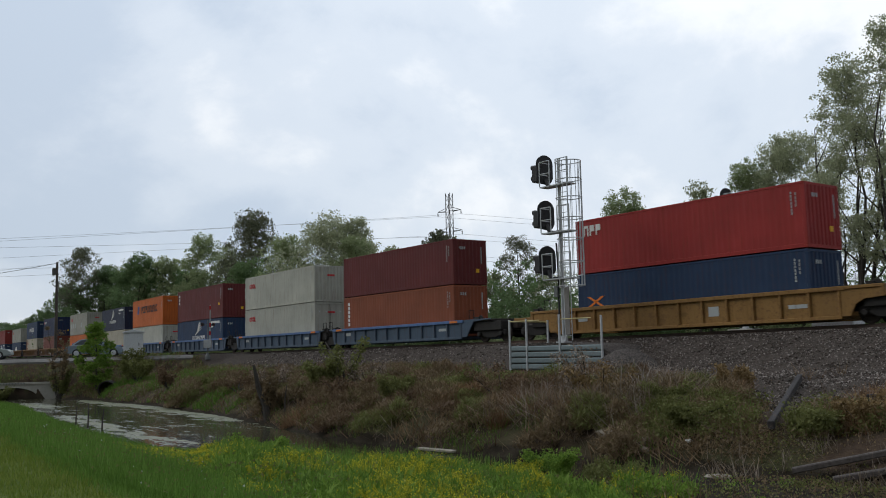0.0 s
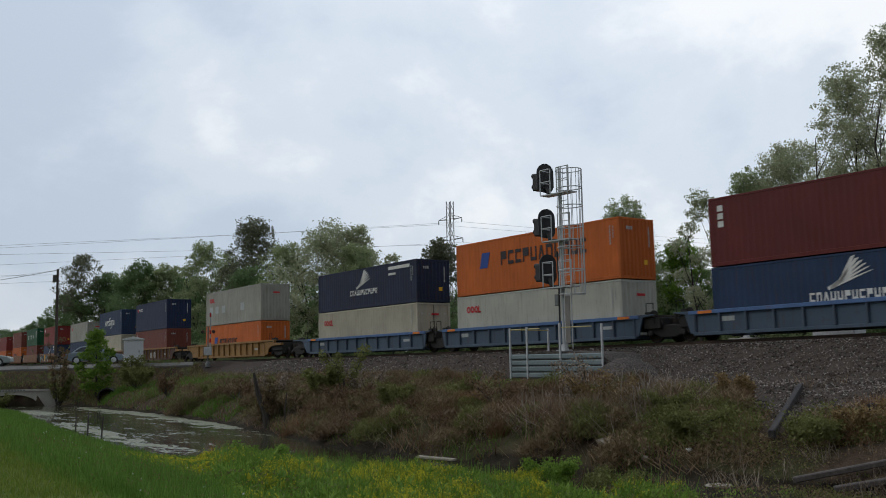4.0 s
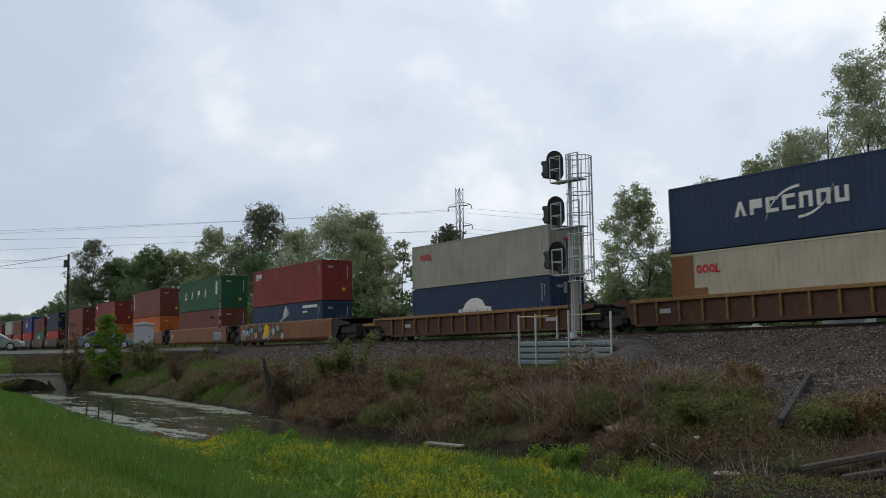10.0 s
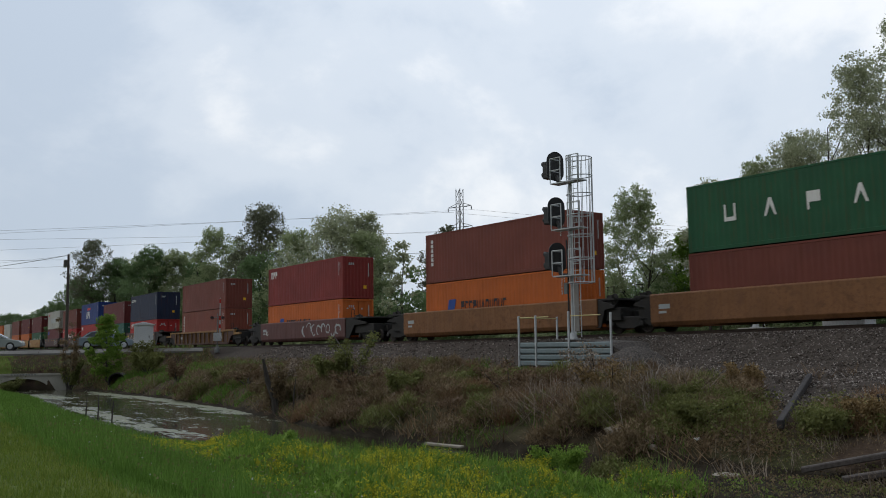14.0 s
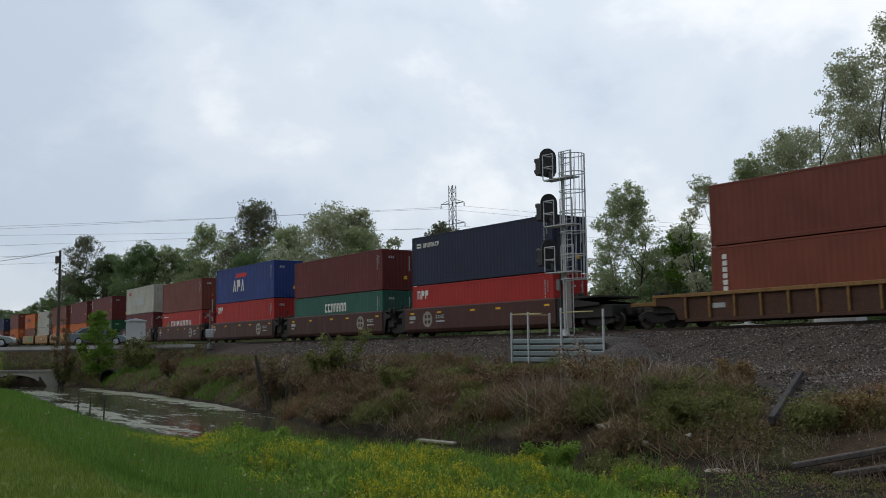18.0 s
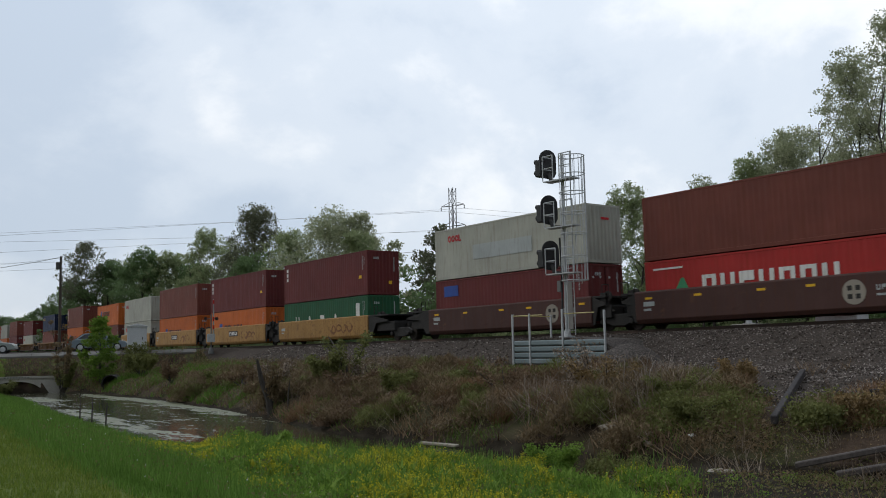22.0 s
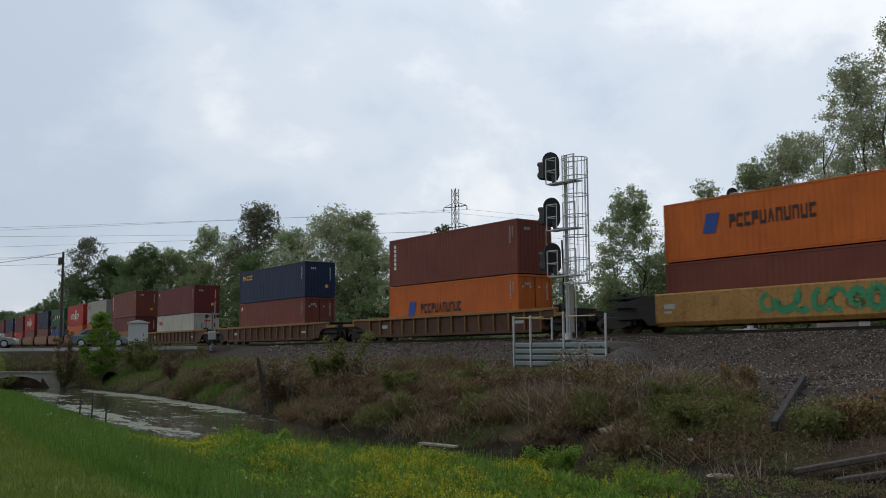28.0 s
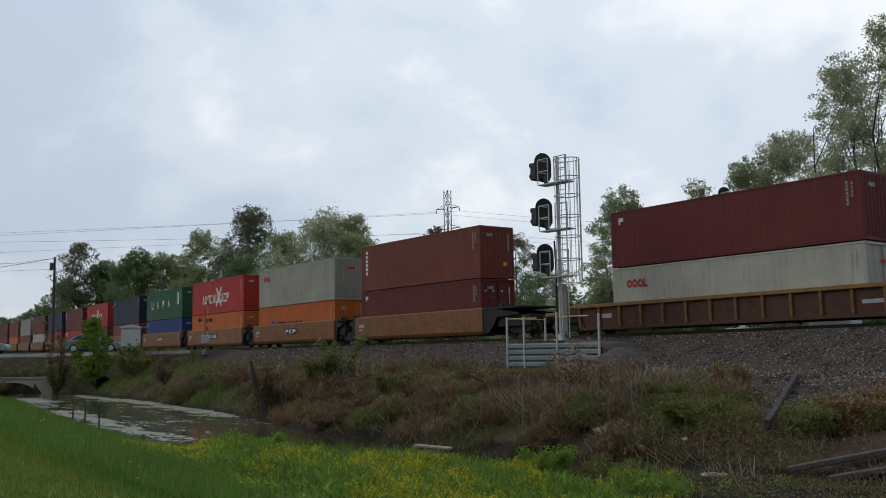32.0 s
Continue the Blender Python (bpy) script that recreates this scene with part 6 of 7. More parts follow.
for i, (u, style, hw, color, (family, mk), low, high) in enumerate(TRAIN):
    u += 0.2                    # the whole train, a little ahead
    gap_f = TRAIN[i - 1][0] + 0.2 - u if i else 21.7
    gap_b = u - 0.2 - TRAIN[i + 1][0] if i + 1 < len(TRAIN) else 21.7
    extras = (smooth_marks if family == "smooth" else ribbed_marks)(mk, i)
    car = well_car(style, hw, gap_b / 2, gap_f / 2, gap_b > 20, gap_f > 20, color, CAR_WORDS[color] + " railway well car " + STYLE_WORDS[style], extras)
    MOVERS.append((car, u, RAIL_Z))
    z = RAIL_Z + WELL_FLOOR
    for c, h, m, d in (low, high):
        box = container(c, h, m, d, COLOR_WORDS.get(c, c) + " shipping container, " + MARK_WORDS[m], "containers on the train")
        MOVERS.append((box, u, z))
        z += h + 0.035

# ---- trees ----
def leaf_blades(centres, size, rng):
    """A small pointed leaf at each place, turned any way."""
    n = len(centres)
    a = rng.normal(size=(n, 3))
    a /= np.linalg.norm(a, axis=1)[:, None]
    b = np.cross(a, rng.normal(size=(n, 3)))
    b /= np.linalg.norm(b, axis=1)[:, None]
    s = size * rng.uniform(0.6, 1.3, n)[:, None]
    a, b = a * s * 0.57, b * s * 0.42
    v = np.stack([centres - a * 0.5 - b, centres - a * 0.5 + b, centres + a], 1).reshape(-1, 3)
    return v, np.arange(3 * n).reshape(n, 3)


def clumped(points, radius, per, rng):
    """Leaves gathered round each of the points."""
    k = np.repeat(np.arange(len(points)), per)
    off = np.clip(rng.normal(size=(len(k), 3)), -1.7, 1.7) * np.asarray(radius)[k][:, None] * np.array([1.0, 1.0, 0.75]) * 0.55
    return np.asarray(points)[k] + off


def tree(x, y, height, spread, kind, seed, low=0.25, lobes=14, per=26, size=0.2, stems=1, label="", group="trees behind the track"):
    """Trunk, limbs that reach into the lobes of the crown, forked twigs, and leaves in sprays about the twigs."""
    rnd, rng = random.Random(seed), np.random.default_rng(seed)
    z = land_at(x, y)
    top = thing("tree", pose(x, y, z - 0.1), label or "leafy tree behind the track", "tree", group)
    form = kind
    kind = "pine" if kind == "conifer" else kind
    trunks = []
    for s in range(stems):
        turn = s * math.tau / stems + 0.5 + rnd.uniform(-0.4, 0.4)
        out = 0.0 if stems == 1 else spread * (0.13 if stems < 3 else 0.25)
        base = Vector((math.cos(turn) * out * 0.3, math.sin(turn) * out * 0.3, 0)) if stems < 3 else Vector()
        r0 = 0.0125 * height * (0.75 if stems > 1 else 1)
        pts = []
        for k in range(7):
            t = k / 6
            sway = 0.018 * height * t
            fan = t * 1.5 if stems < 3 else 1.9 * max(0.0, t - 0.14) ** 0.8 * (1 - 0.35 * t)
            pts.append(base + Vector((math.cos(turn) * out * fan + rnd.uniform(-sway, sway), math.sin(turn) * out * fan + rnd.uniform(-sway, sway), height * (0.93 if stems == 1 else 0.76) * t)))
        rr = [r0 * (1 - 0.88 * k / 6) for k in range(7)]
        part("trunk", Shape().bent(pts, rr, 7), M_bark, top)
        trunks.append((pts, rr))
    tips = []
    for i in range(lobes):
        f = (i + rnd.random()) / lobes
        h = low + (0.97 - low) * f
        wide = math.sin(math.pi * min(1.0, 0.22 + 0.74 * f)) if form != "pine" else rnd.uniform(0.55, 1.0) * (1.1 - 0.5 * f)
        r = spread * rnd.uniform(0.13, 0.22) * (1.0 if form != "pine" else 0.75)
        reach = max(0.0, spread * 0.5 * wide - r * 0.7) * rnd.uniform(0.6, 1.1)
        a = i * 2.4 + rnd.uniform(-0.5, 0.5)
        pts, rr = trunks[i % stems]
        c = Vector((math.cos(a) * reach, math.sin(a) * reach, min(height * h, height - r * 0.8)))
        q = max(0.3, min(0.94, h - reach / height * rnd.uniform(0.5, 1.0))) * 6
        k = min(int(q), 5)
        at = pts[k].lerp(pts[k + 1], q - k)
        rl = max(0.02, rr[k] * 0.5)
        limb = Shape().bent([at, at.lerp(c, 0.5) - Vector((0, 0, 0.05 * reach)), c], [rl, rl * 0.65, rl * 0.3], 5)
        for j in range(34):
            d = Vector((rnd.gauss(0, 1), rnd.gauss(0, 1), rnd.gauss(0, 1) * 0.8))
            d = d.normalized() * r * rnd.uniform(0.45, 1.08)
            d.z *= 0.78 if form != "pine" else 0.5
            w = c + d
            if j < 9:
                limb.tube(at.lerp(c, rnd.uniform(0.6, 1.0)), w, rl * 0.28, rl * 0.08, 4)
            tips.append(w[:])
        part("limb", limb, M_bark, top)
    tips = np.array(tips)
    rad = rng.uniform(0.5, 1.0, len(tips)) * spread * 0.062
    v, f = leaf_blades(clumped(tips, rad, per, rng), size, rng)
    part("crown", quick_mesh("crown", v, f, LEAF[kind]), LEAF[kind], top)
    return top


# (way from the eye x / y, distance y, height, spread, leaves, stems, lowest leaves, lobes, leaves a spray)
for i, (k, y, h, w, kind, stems, low, lobes, per, words) in enumerate((
        (-2.80, 55, 18.4, 9.5, "conifer", 1, 0.45, 17, 15, "tall dark pine with a tufted open crown"),
        (-2.92, 60, 14.0, 11.0, "deep", 1, 0.2, 16, 22, "dark green tree behind the track"),
        (-3.12, 66, 11.5, 10.0, "deep", 1, 0.2, 14, 20, "dark green tree behind the track"),
        (-3.4, 80, 11.0, 11.0, "deep", 1, 0.2, 14, 18, "dark green tree behind the track"),
        (-3.68, 84, 12.5, 11.0, "deep", 1, 0.15, 16, 20, "dark green tree behind the track"),
        (-3.3, 96, 14.0, 12.0, "deep", 1, 0.15, 16, 20, "dark green tree behind the track"),
        (-3.55, 112, 16.0, 13.0, "deep", 1, 0.15, 16, 20, "dark green tree behind the track"),
        (-3.85, 100, 14.0, 13.0, "deep", 1, 0.15, 16, 20, "dark green tree behind the track"),
        (-2.62, 58, 16.0, 12.0, "deep", 1, 0.12, 20, 24, "dense green tree behind the track"),
        (-2.48, 62, 16.2, 11.0, "spring", 1, 0.12, 20, 24, "dense green tree behind the track"),
        (-2.38, 57, 16.4, 12.0, "deep", 1, 0.12, 20, 24, "dense green tree behind the track"),
        (-2.22, 60, 15.8, 11.0, "spring", 1, 0.12, 20, 22, "spring-green tree behind the track"),
        (-2.08, 62, 14.0, 10.0, "deep", 1, 0.1, 18, 22, "dense green tree behind the track"),
        (-2.02, 60, 17.9, 10.0, "spring", 2, 0.25, 18, 13, "pale young-leaved tree with an open crown"),
        (-1.90, 64, 16.6, 10.5, "spring", 2, 0.15, 18, 16, "spring-green tree behind the track"),
        (-1.79, 62, 20.2, 11.0, "conifer", 1, 0.3, 24, 24, "tall dark conifer above its neighbours"),
        (-1.80, 58, 13.0, 11.0, "deep", 1, 0.1, 18, 22, "dense green tree behind the track"),
        (-1.65, 58, 15.0, 11.0, "spring", 1, 0.1, 19, 22, "spring-green tree behind the track"),
        (-1.49, 60, 16.8, 14.5, "light", 3, 0.2, 34, 20, "tall spring-green tree with a rounded crown"),
        (-1.41, 62, 16.4, 9.0, "light", 2, 0.2, 19, 16, "tall pale-leaved tree with a rounded crown"),
        (-1.41, 59, 13.6, 9.0, "spring", 1, 0.12, 17, 20, "spring-green tree behind the track"),
        (-1.30, 56, 11.4, 4.6, "light", 1, 0.3, 11, 8, "slender thinly leaved tree beside the track"),
        (-1.17, 64, 13.4, 8.0, "conifer", 1, 0.25, 18, 22, "dark bushy pine behind the track"),
        (-1.06, 66, 9.0, 8.0, "spring", 1, 0.1, 15, 20, "small spring-green tree behind the track"),
        (-0.99, 68, 12.6, 6.4, "conifer", 1, 0.35, 17, 22, "small dark pine behind the track"),
        (-0.92, 62, 8.0, 6.5, "light", 2, 0.15, 13, 18, "small pale-leaved tree behind the track"),
        (-0.79, 54, 12.3, 6.6, "spring", 2, 0.1, 28, 32, "slim spring tree with a see-through crown"),
        (-0.70, 58, 9.4, 6.0, "vivid", 2, 0.1, 20, 44, "bright green bushy tree behind the track"),
        (-0.67, 52, 11.6, 4.4, "light", 2, 0.3, 13, 16, "thinly leaved pale tree behind the track"),
        (-0.60, 56, 13.4, 6.4, "spring", 3, 0.35, 18, 26, "many-stemmed pale-leaved tree behind the track"),
        (-0.548, 57, 14.8, 8.4, "light", 5, 0.42, 24, 34, "many-stemmed pale-leaved tree behind the track"),
        (-0.478, 52, 17.4, 7.0, "light", 4, 0.3, 22, 26, "tall many-stemmed tree with fluttering leaves"),
        (-0.428, 50, 18.3, 7.0, "light", 3, 0.25, 20, 26, "tall many-stemmed tree with fluttering leaves"),
        (-0.36, 51, 20.6, 8.6, "light", 3, 0.25, 20, 24, "tall tree with a broad spring crown"),
        (-0.30, 54, 19.0, 8.0, "deep", 2, 0.2, 14, 24, "tall dark green tree behind the track"))):
    tree(k * y, y, h, w, kind, 100 + i, low, lobes, int(per * (1.0 if kind == "conifer" else 1.7 if k < -1.95 else 1.05)) if k < -1.0 else int(per * (1.35 if k > -0.62 else 1.1)), 0.25 if k < -1.0 else 0.13, stems, words)


def thicket(name, x0, x1, y0, y1, h0, h1, kind, count, per, seed, label, size=0.26):
    """Undergrowth that nobody could count, in uneven leafy heaps."""
    rng = np.random.default_rng(seed)
    xs, ys = rng.uniform(x0, x1, count), rng.uniform(y0, y1, count)
    hh = rng.uniform(h0, h1, count) * (0.75 + 0.35 * wobble(xs, ys, 0.22))
    zs = land(xs, ys) + hh * rng.uniform(0.05, 1.0, count) ** 0.8
    pts = clumped(np.stack([xs, ys, zs], -1), rng.uniform(0.35, 0.9, count), per, rng)
    v, f = leaf_blades(pts, size, rng)
    tagged(new(name, quick_mesh(name, v, f, LEAF[kind])), label, "undergrowth", kind="stuff")


thicket("undergrowth", -175, -62, 54, 66, 4.0, 9.5, "deep", 1900, 40, 1, "dark green undergrowth below the trees", 0.34)
thicket("undergrowth", -164, -122, 58, 64, 6.0, 12.5, "deep", 900, 60, 9, "tall dark green thicket below the trees", 0.3)
thicket("undergrowth", -112, -80, 58, 64, 5.0, 10.5, "deep", 800, 50, 10, "tall dark green thicket below the trees", 0.28)
thicket("undergrowth", -150, -80, 52, 58, 2.0, 5.0, "spring", 900, 36, 2, "spring-green undergrowth below the trees", 0.3)
thicket("undergrowth", -75, -50, 56, 66, 2.0, 4.5, "spring", 420, 28, 3, "spring-green undergrowth below the trees", 0.28)
thicket("undergrowth", -50, -12, 52, 60, 1.2, 3.2, "spring", 620, 80, 4, "spring-green undergrowth below the trees", 0.15)
thicket("undergrowth", -62, -44, 58, 64, 3.5, 8.5, "deep", 900, 50, 11, "dark green thicket behind the track", 0.2)
thicket("undergrowth", -48, -30, 56, 61, 4.0, 9.5, "deep", 1000, 60, 8, "spring-green thicket behind the track", 0.17)
thicket("undergrowth", -49.5, -41, 53, 56, 2.0, 5.5, "deep", 420, 55, 12, "dark green thicket behind the track", 0.17)
thicket("undergrowth", -44, -37, 52, 55, 2.5, 6.5, "deep", 420, 60, 13, "dark green thicket behind the track", 0.16)
thicket("undergrowth", -40, -8, 56, 62, 2.5, 7.0, "deep", 1300, 55, 5, "dark green undergrowth below the trees", 0.18)
tree(-67.7, 25.3, 5.0, 3.0, "vivid", 91, 0.1, 18, 26, 0.11, 1, "bright green young tree beside the culvert", "")
thicket("far_woods", -560, -260, 110, 160, 7.0, 15.0, "deep", 3600, 40, 6, "distant dark woods along the horizon", 0.7)
thicket("far_woods", -180, 120, 190, 260, 6.0, 13.0, "deep", 1500, 22, 7, "distant dark woods along the horizon", 1.1)

# ---- grass, flowers and weeds ----
def scatter(rng, n, x0, x1, y0, y1, accept):
    x, y = rng.uniform(x0, x1, n), rng.uniform(y0, y1, n)
    ok = accept(x, y)
    x, y = x[ok], y[ok]
    return x, y, land(x, y)


def blades(name, rng, at, h, w, lean, material, label, category="grass"):
    """One thin bent blade at each place."""
    x, y, z = at
    n = len(x)
    if not n:
        return
    a, b = rng.uniform(0, math.tau, n), rng.uniform(0, math.tau, n)
    hh, ww, ll = rng.uniform(*h, n), w * rng.uniform(0.6, 1.4, n), rng.uniform(0, lean, n)
    sx2, sy2 = np.cos(a) * ww / 2, np.sin(a) * ww / 2
    lx, ly = np.cos(b) * ll * hh, np.sin(b) * ll * hh
    zt = z + hh * (1 - 0.18 * ll)
    v = np.stack([np.stack([x - sx2, y - sy2, z - 0.02], -1), np.stack([x + sx2, y + sy2, z - 0.02], -1),
                  np.stack([x + lx + sx2 * 0.25, y + ly + sy2 * 0.25, zt], -1), np.stack([x + lx - sx2 * 0.25, y + ly - sy2 * 0.25, zt], -1)], 1).reshape(-1, 3)
    f = np.arange(4 * n).reshape(n, 4)
    tagged(new(name, quick_mesh(name, v, f, material)), label, category, kind="stuff")


def weeds(name, rng, at, h, size, kind, label, per=5, spread=0.12):
    x, y, z = at
    p = np.stack([x, y, z + rng.uniform(0.02, h, len(x))], -1)
    p = np.repeat(p, per, 0) + rng.normal(size=(len(p) * per, 3)) * np.array([spread, spread, h * 0.22])
    v, f = leaf_blades(p, size, rng)
    mat = LEAF[kind] if kind in LEAF else kind
    tagged(new(name, quick_mesh(name, v, f, mat)), label, "weeds", kind="stuff")


rng = np.random.default_rng(11)
onlawn = lambda x, y: y < lawn_edge(x) + 0.2 * wobble(x, y, 1.0) + rng.normal(0, 0.1, len(x))
tall_at = lambda x, y: (y > lawn_edge(x) + 0.12 + 0.25 * wobble(x, y, 0.9) + rng.normal(0, 0.12, len(x))) & (y < lawn_edge(x) + 2.1 + 0.5 * wobble(x, y, 0.6)) & (y < near_shore(x) - 0.3)
bank_end = lambda x, y: y < np.interp(x, [-15.6, -14.5, -12.5, -11], [17, 14.9, 14.0, 13.4]) + 0.25 * wobble(x, y, 1.1)
slope_at = lambda x, y: bank_end(x, y) & (x > -1.96 * y) & (y > lawn_edge(x) + 1.4) & (y < near_shore(x) - 0.1 + 0.35 * wobble(x, y, 0.8))
blades("lawn_grass", rng, scatter(rng, 70000, -22, -4, 2.2, 7.2, onlawn), (0.03, 0.085), 0.014, 0.9, M_lawn_blade, "short mown lawn grass")
blades("lawn_grass", rng, scatter(rng, 60000, -60, -20, 3.5, 16, onlawn), (0.04, 0.1), 0.03, 0.9, M_lawn_blade, "short mown lawn grass")
blades("tall_grass", rng, scatter(rng, 45000, -24, -4, 4.4, 8.5, lambda x, y: np.abs(y - lawn_edge(x) - 0.2) < 0.35 + rng.normal(0, 0.12, len(x))), (0.05, 0.15), 0.012, 0.8, M_tall_blade, "half-grown grass at the lawn's edge")
blades("tall_grass", rng, scatter(rng, 26000, -24, -4, 4.8, 10.5, lambda x, y: tall_at(x, y) & (wobble(x, y, 1.1) > 0.1)), (0.25, 0.5), 0.012, 0.6, M_tall_blade, "tall tufts of unmown grass")
weeds("bank_weeds", rng, scatter(rng, 5000, -24, -4, 4.8, 10.5, lambda x, y: tall_at(x, y) & (wobble(x + 5, y + 1, 0.8) > 0.0)), 0.3, 0.04, "weed", "dark leafy weeds in the tall grass", 5, 0.08)
blades("tall_grass", rng, scatter(rng, 100000, -24, -4, 4.8, 10.5, tall_at), (0.08, 0.32), 0.014, 0.7, M_tall_blade, "tall unmown grass along the lawn")
blades("tall_grass", rng, scatter(rng, 80000, -66, -24, 7, 19, lambda x, y: (y > lawn_edge(x) + 0.1) & (y < near_shore(x) + 0.05 + 0.3 * wobble(x, y, 0.6))), (0.07, 0.2), 0.03, 0.7, M_tall_blade, "tall unmown grass along the lawn")
blades("bank_grass", rng, scatter(rng, 50000, -27, -4, 7, 17, slope_at), (0.12, 0.32), 0.018, 0.8, M_tall_blade, "green bank grass above the water")
weeds("bank_weeds", rng, scatter(rng, 9000, -30, -4, 7, 17, slope_at), 0.3, 0.05, "vivid", "leafy green weeds among the flowers", 5, 0.1)
weeds("bank_weeds", rng, scatter(rng, 5000, -30, -4, 7, 17, lambda x, y: slope_at(x, y) & (wobble(x, y, 0.55) < 0.0)), 0.35, 0.06, "weed", "dark leafy weeds among the flowers", 5, 0.12)
# tall lush growth near the water: upright leafy plants of uneven height, in drifts, many of them in flower
lush = lambda x, y: bank_end(x, y) & (y > lawn_edge(x) + 1.9 + 0.3 * wobble(x, y, 0.8)) & (y < near_shore(x) + 0.1 + 0.5 * wobble(x, y, 0.7)) & (x > -29.8 + 0.4 * wobble(y, x, 1.0)) | (np.hypot((x + 11.6) / 1.2, y - 15.3) + 0.3 * wobble(x, y, 1.2) < 0.8)
drift_at = lambda x, y: wobble(x + 3, y * 1.6, 0.33) + 0.5 * wobble(x, y, 1.1)


def sprigs(p, lean, length, width, rng):
    """A pointed leaf that rises from each place."""
    n = len(p)
    d = np.stack([rng.normal(0, lean, n), rng.normal(0, lean, n), np.ones(n)], -1)
    d /= np.linalg.norm(d, axis=1)[:, None]
    a = rng.uniform(0, math.tau, n)
    side = np.stack([np.cos(a), np.sin(a), np.zeros(n)], -1) * (width * rng.uniform(0.6, 1.4, n))[:, None] / 2
    tip = p + d * length[:, None]
    return np.stack([p - side, p + side, tip], 1).reshape(-1, 3), np.arange(3 * n).reshape(n, 3), tip


x, y, z = scatter(rng, 17000, -30, -6, 6.0, 16.8, lambda x, y: lush(x, y) & (wobble(x + 2, y * 1.3, 1.25) > -0.62))
n = len(x)
tall = np.clip(0.38 + 0.26 * wobble(x, y, 0.75) + 0.16 * wobble(x, y, 2.1) + rng.uniform(-0.1, 0.14, n), 0.14, 0.95)
tall *= np.where(y > near_shore(x) - 1.0, 0.85, 1.0) * np.where((x > -23.5) & (x < -18) & (y > 12.5), 0.65, 1.0) * np.interp(y - lawn_edge(x), [1.9, 3.2], [0.55, 1.0])
tall *= np.interp(-x / y, [1.93, 2.05], [1.0, 0.25])
bloomy = 1.6 * drift_at(x, y) + np.where(x < -22, 0.1, 0.0) + rng.uniform(-0.22, 0.22, n) > 0.2
for kind, pick, name, words in (("vivid", ~bloomy, "lush_weeds", "lush leafy green plants on the ditch bank"), ("bloom", bloomy, "flowering_weeds", "yellow-green flowering plants on the ditch bank")):
    px, py, pz, ph = x[pick], y[pick], z[pick], tall[pick]
    m = np.repeat(np.arange(len(px)), 18)
    up = rng.uniform(0.0, 0.68, len(m))
    p = np.stack([px[m] + rng.normal(0, 0.07, len(m)), py[m] + rng.normal(0, 0.07, len(m)), pz[m] + up * ph[m]], -1)
    v, f, tip = sprigs(p, 0.9, ph[m] * rng.uniform(0.18, 0.34, len(m)), 0.056, rng)
    tagged(new(name, quick_mesh(name, v, f, LEAF[kind])), words, "weeds", kind="stuff")
    if kind == "bloom":
        crest = tip[(up > 0.5) & (rng.random(len(up)) < 0.75)]
        v, f = leaf_blades(np.repeat(crest, 4, 0) + rng.normal(size=(4 * len(crest), 3)) * np.array([0.022, 0.022, 0.03]), 0.027, rng)
        tagged(new("yellow_flowers", quick_mesh("yellow_flowers", v, f, M_flower)), "thick small yellow wild flowers on the ditch bank", "flowers", kind="stuff")
weeds("bank_weeds", rng, scatter(rng, 7000, -26, -6, 7, 16.8, lambda x, y: lush(x, y) & (x > -1.96 * y) & (wobble(x + 9, y, 1.3) > 0.0)), 0.25, 0.055, "weed", "dark leafy weeds between the flowers", 5, 0.1)
blades("bank_grass", rng, scatter(rng, 14000, -27, -6, 7, 16.8, lambda x, y: lush(x, y) & (x > -1.96 * y)), (0.25, 0.65), 0.018, 0.7, M_tall_blade, "tall green bank grass above the water")
x, y, z = scatter(rng, 170, -24, -5, 4.6, 10, tall_at)
weeds("white_clover", rng, (x, y, z + 0.18), 0.22, 0.024, M_clover, "scattered white flower heads in the tall grass", 2, 0.012)
# far bank
farbank = lambda x, y: ~((x > -31.5) & (x < -23.6) & (y > 27.0)) & (y > far_shore(x) + 0.1) & (beside(x, y) > 4.9) & ~((x > -11.4) & (y < 19.7 + 0.3 * (x + 11.4)))
gravel = lambda x, y: beside(x, y) < np.interp(x, [-90, -34, -28, -25, -22, -20, -16.4, -12.5, -10.7, 10], [4.6, 4.8, 5.6, 7.4, 8.8, 9.4, 10.2, 13.6, 12.8, 12.8]) - 0.2 + 0.8 * wobble(x, y, 0.5)
off_beam = lambda x, y: (y < 19.9) | (np.abs(x - np.interp(y, [19.8, 27.4], [-11.65, -14.95])) > 0.5)
bare = lambda x, y: (x < -40) & (wobble(x + 20, y * 0.8, 0.22) > 0.3)
earth = lambda x, y: farbank(x, y) & ~gravel(x, y) & off_beam(x, y) & ~bare(x, y)
blades("dry_grass", rng, scatter(rng, 110000, -72, -4, 17.6, 34, lambda x, y: earth(x, y) & (wobble(x, y, 0.4) + 0.5 * wobble(x, y, 1.5) > 0.05)), (0.12, 0.5), 0.034, 1.6, M_dry_blade, "matted dry brown grass on the ditch bank", "dry grass")
blades("green_grass", rng, scatter(rng, 60000, -72, -4, 17.6, 34, lambda x, y: earth(x, y) & (wobble(x + 5, y, 0.27) > 0.02)), (0.12, 0.4), 0.02, 0.9, M_tall_blade, "green grass patches on the ditch bank")
weeds("bank_weeds", rng, scatter(rng, 22000, -72, -4, 17.6, 34, lambda x, y: earth(x, y) & (wobble(x + 9, y + 2, 0.3) > 0.05)), 0.35, 0.085, "weed", "low green weeds on the ditch bank", 5, 0.14)
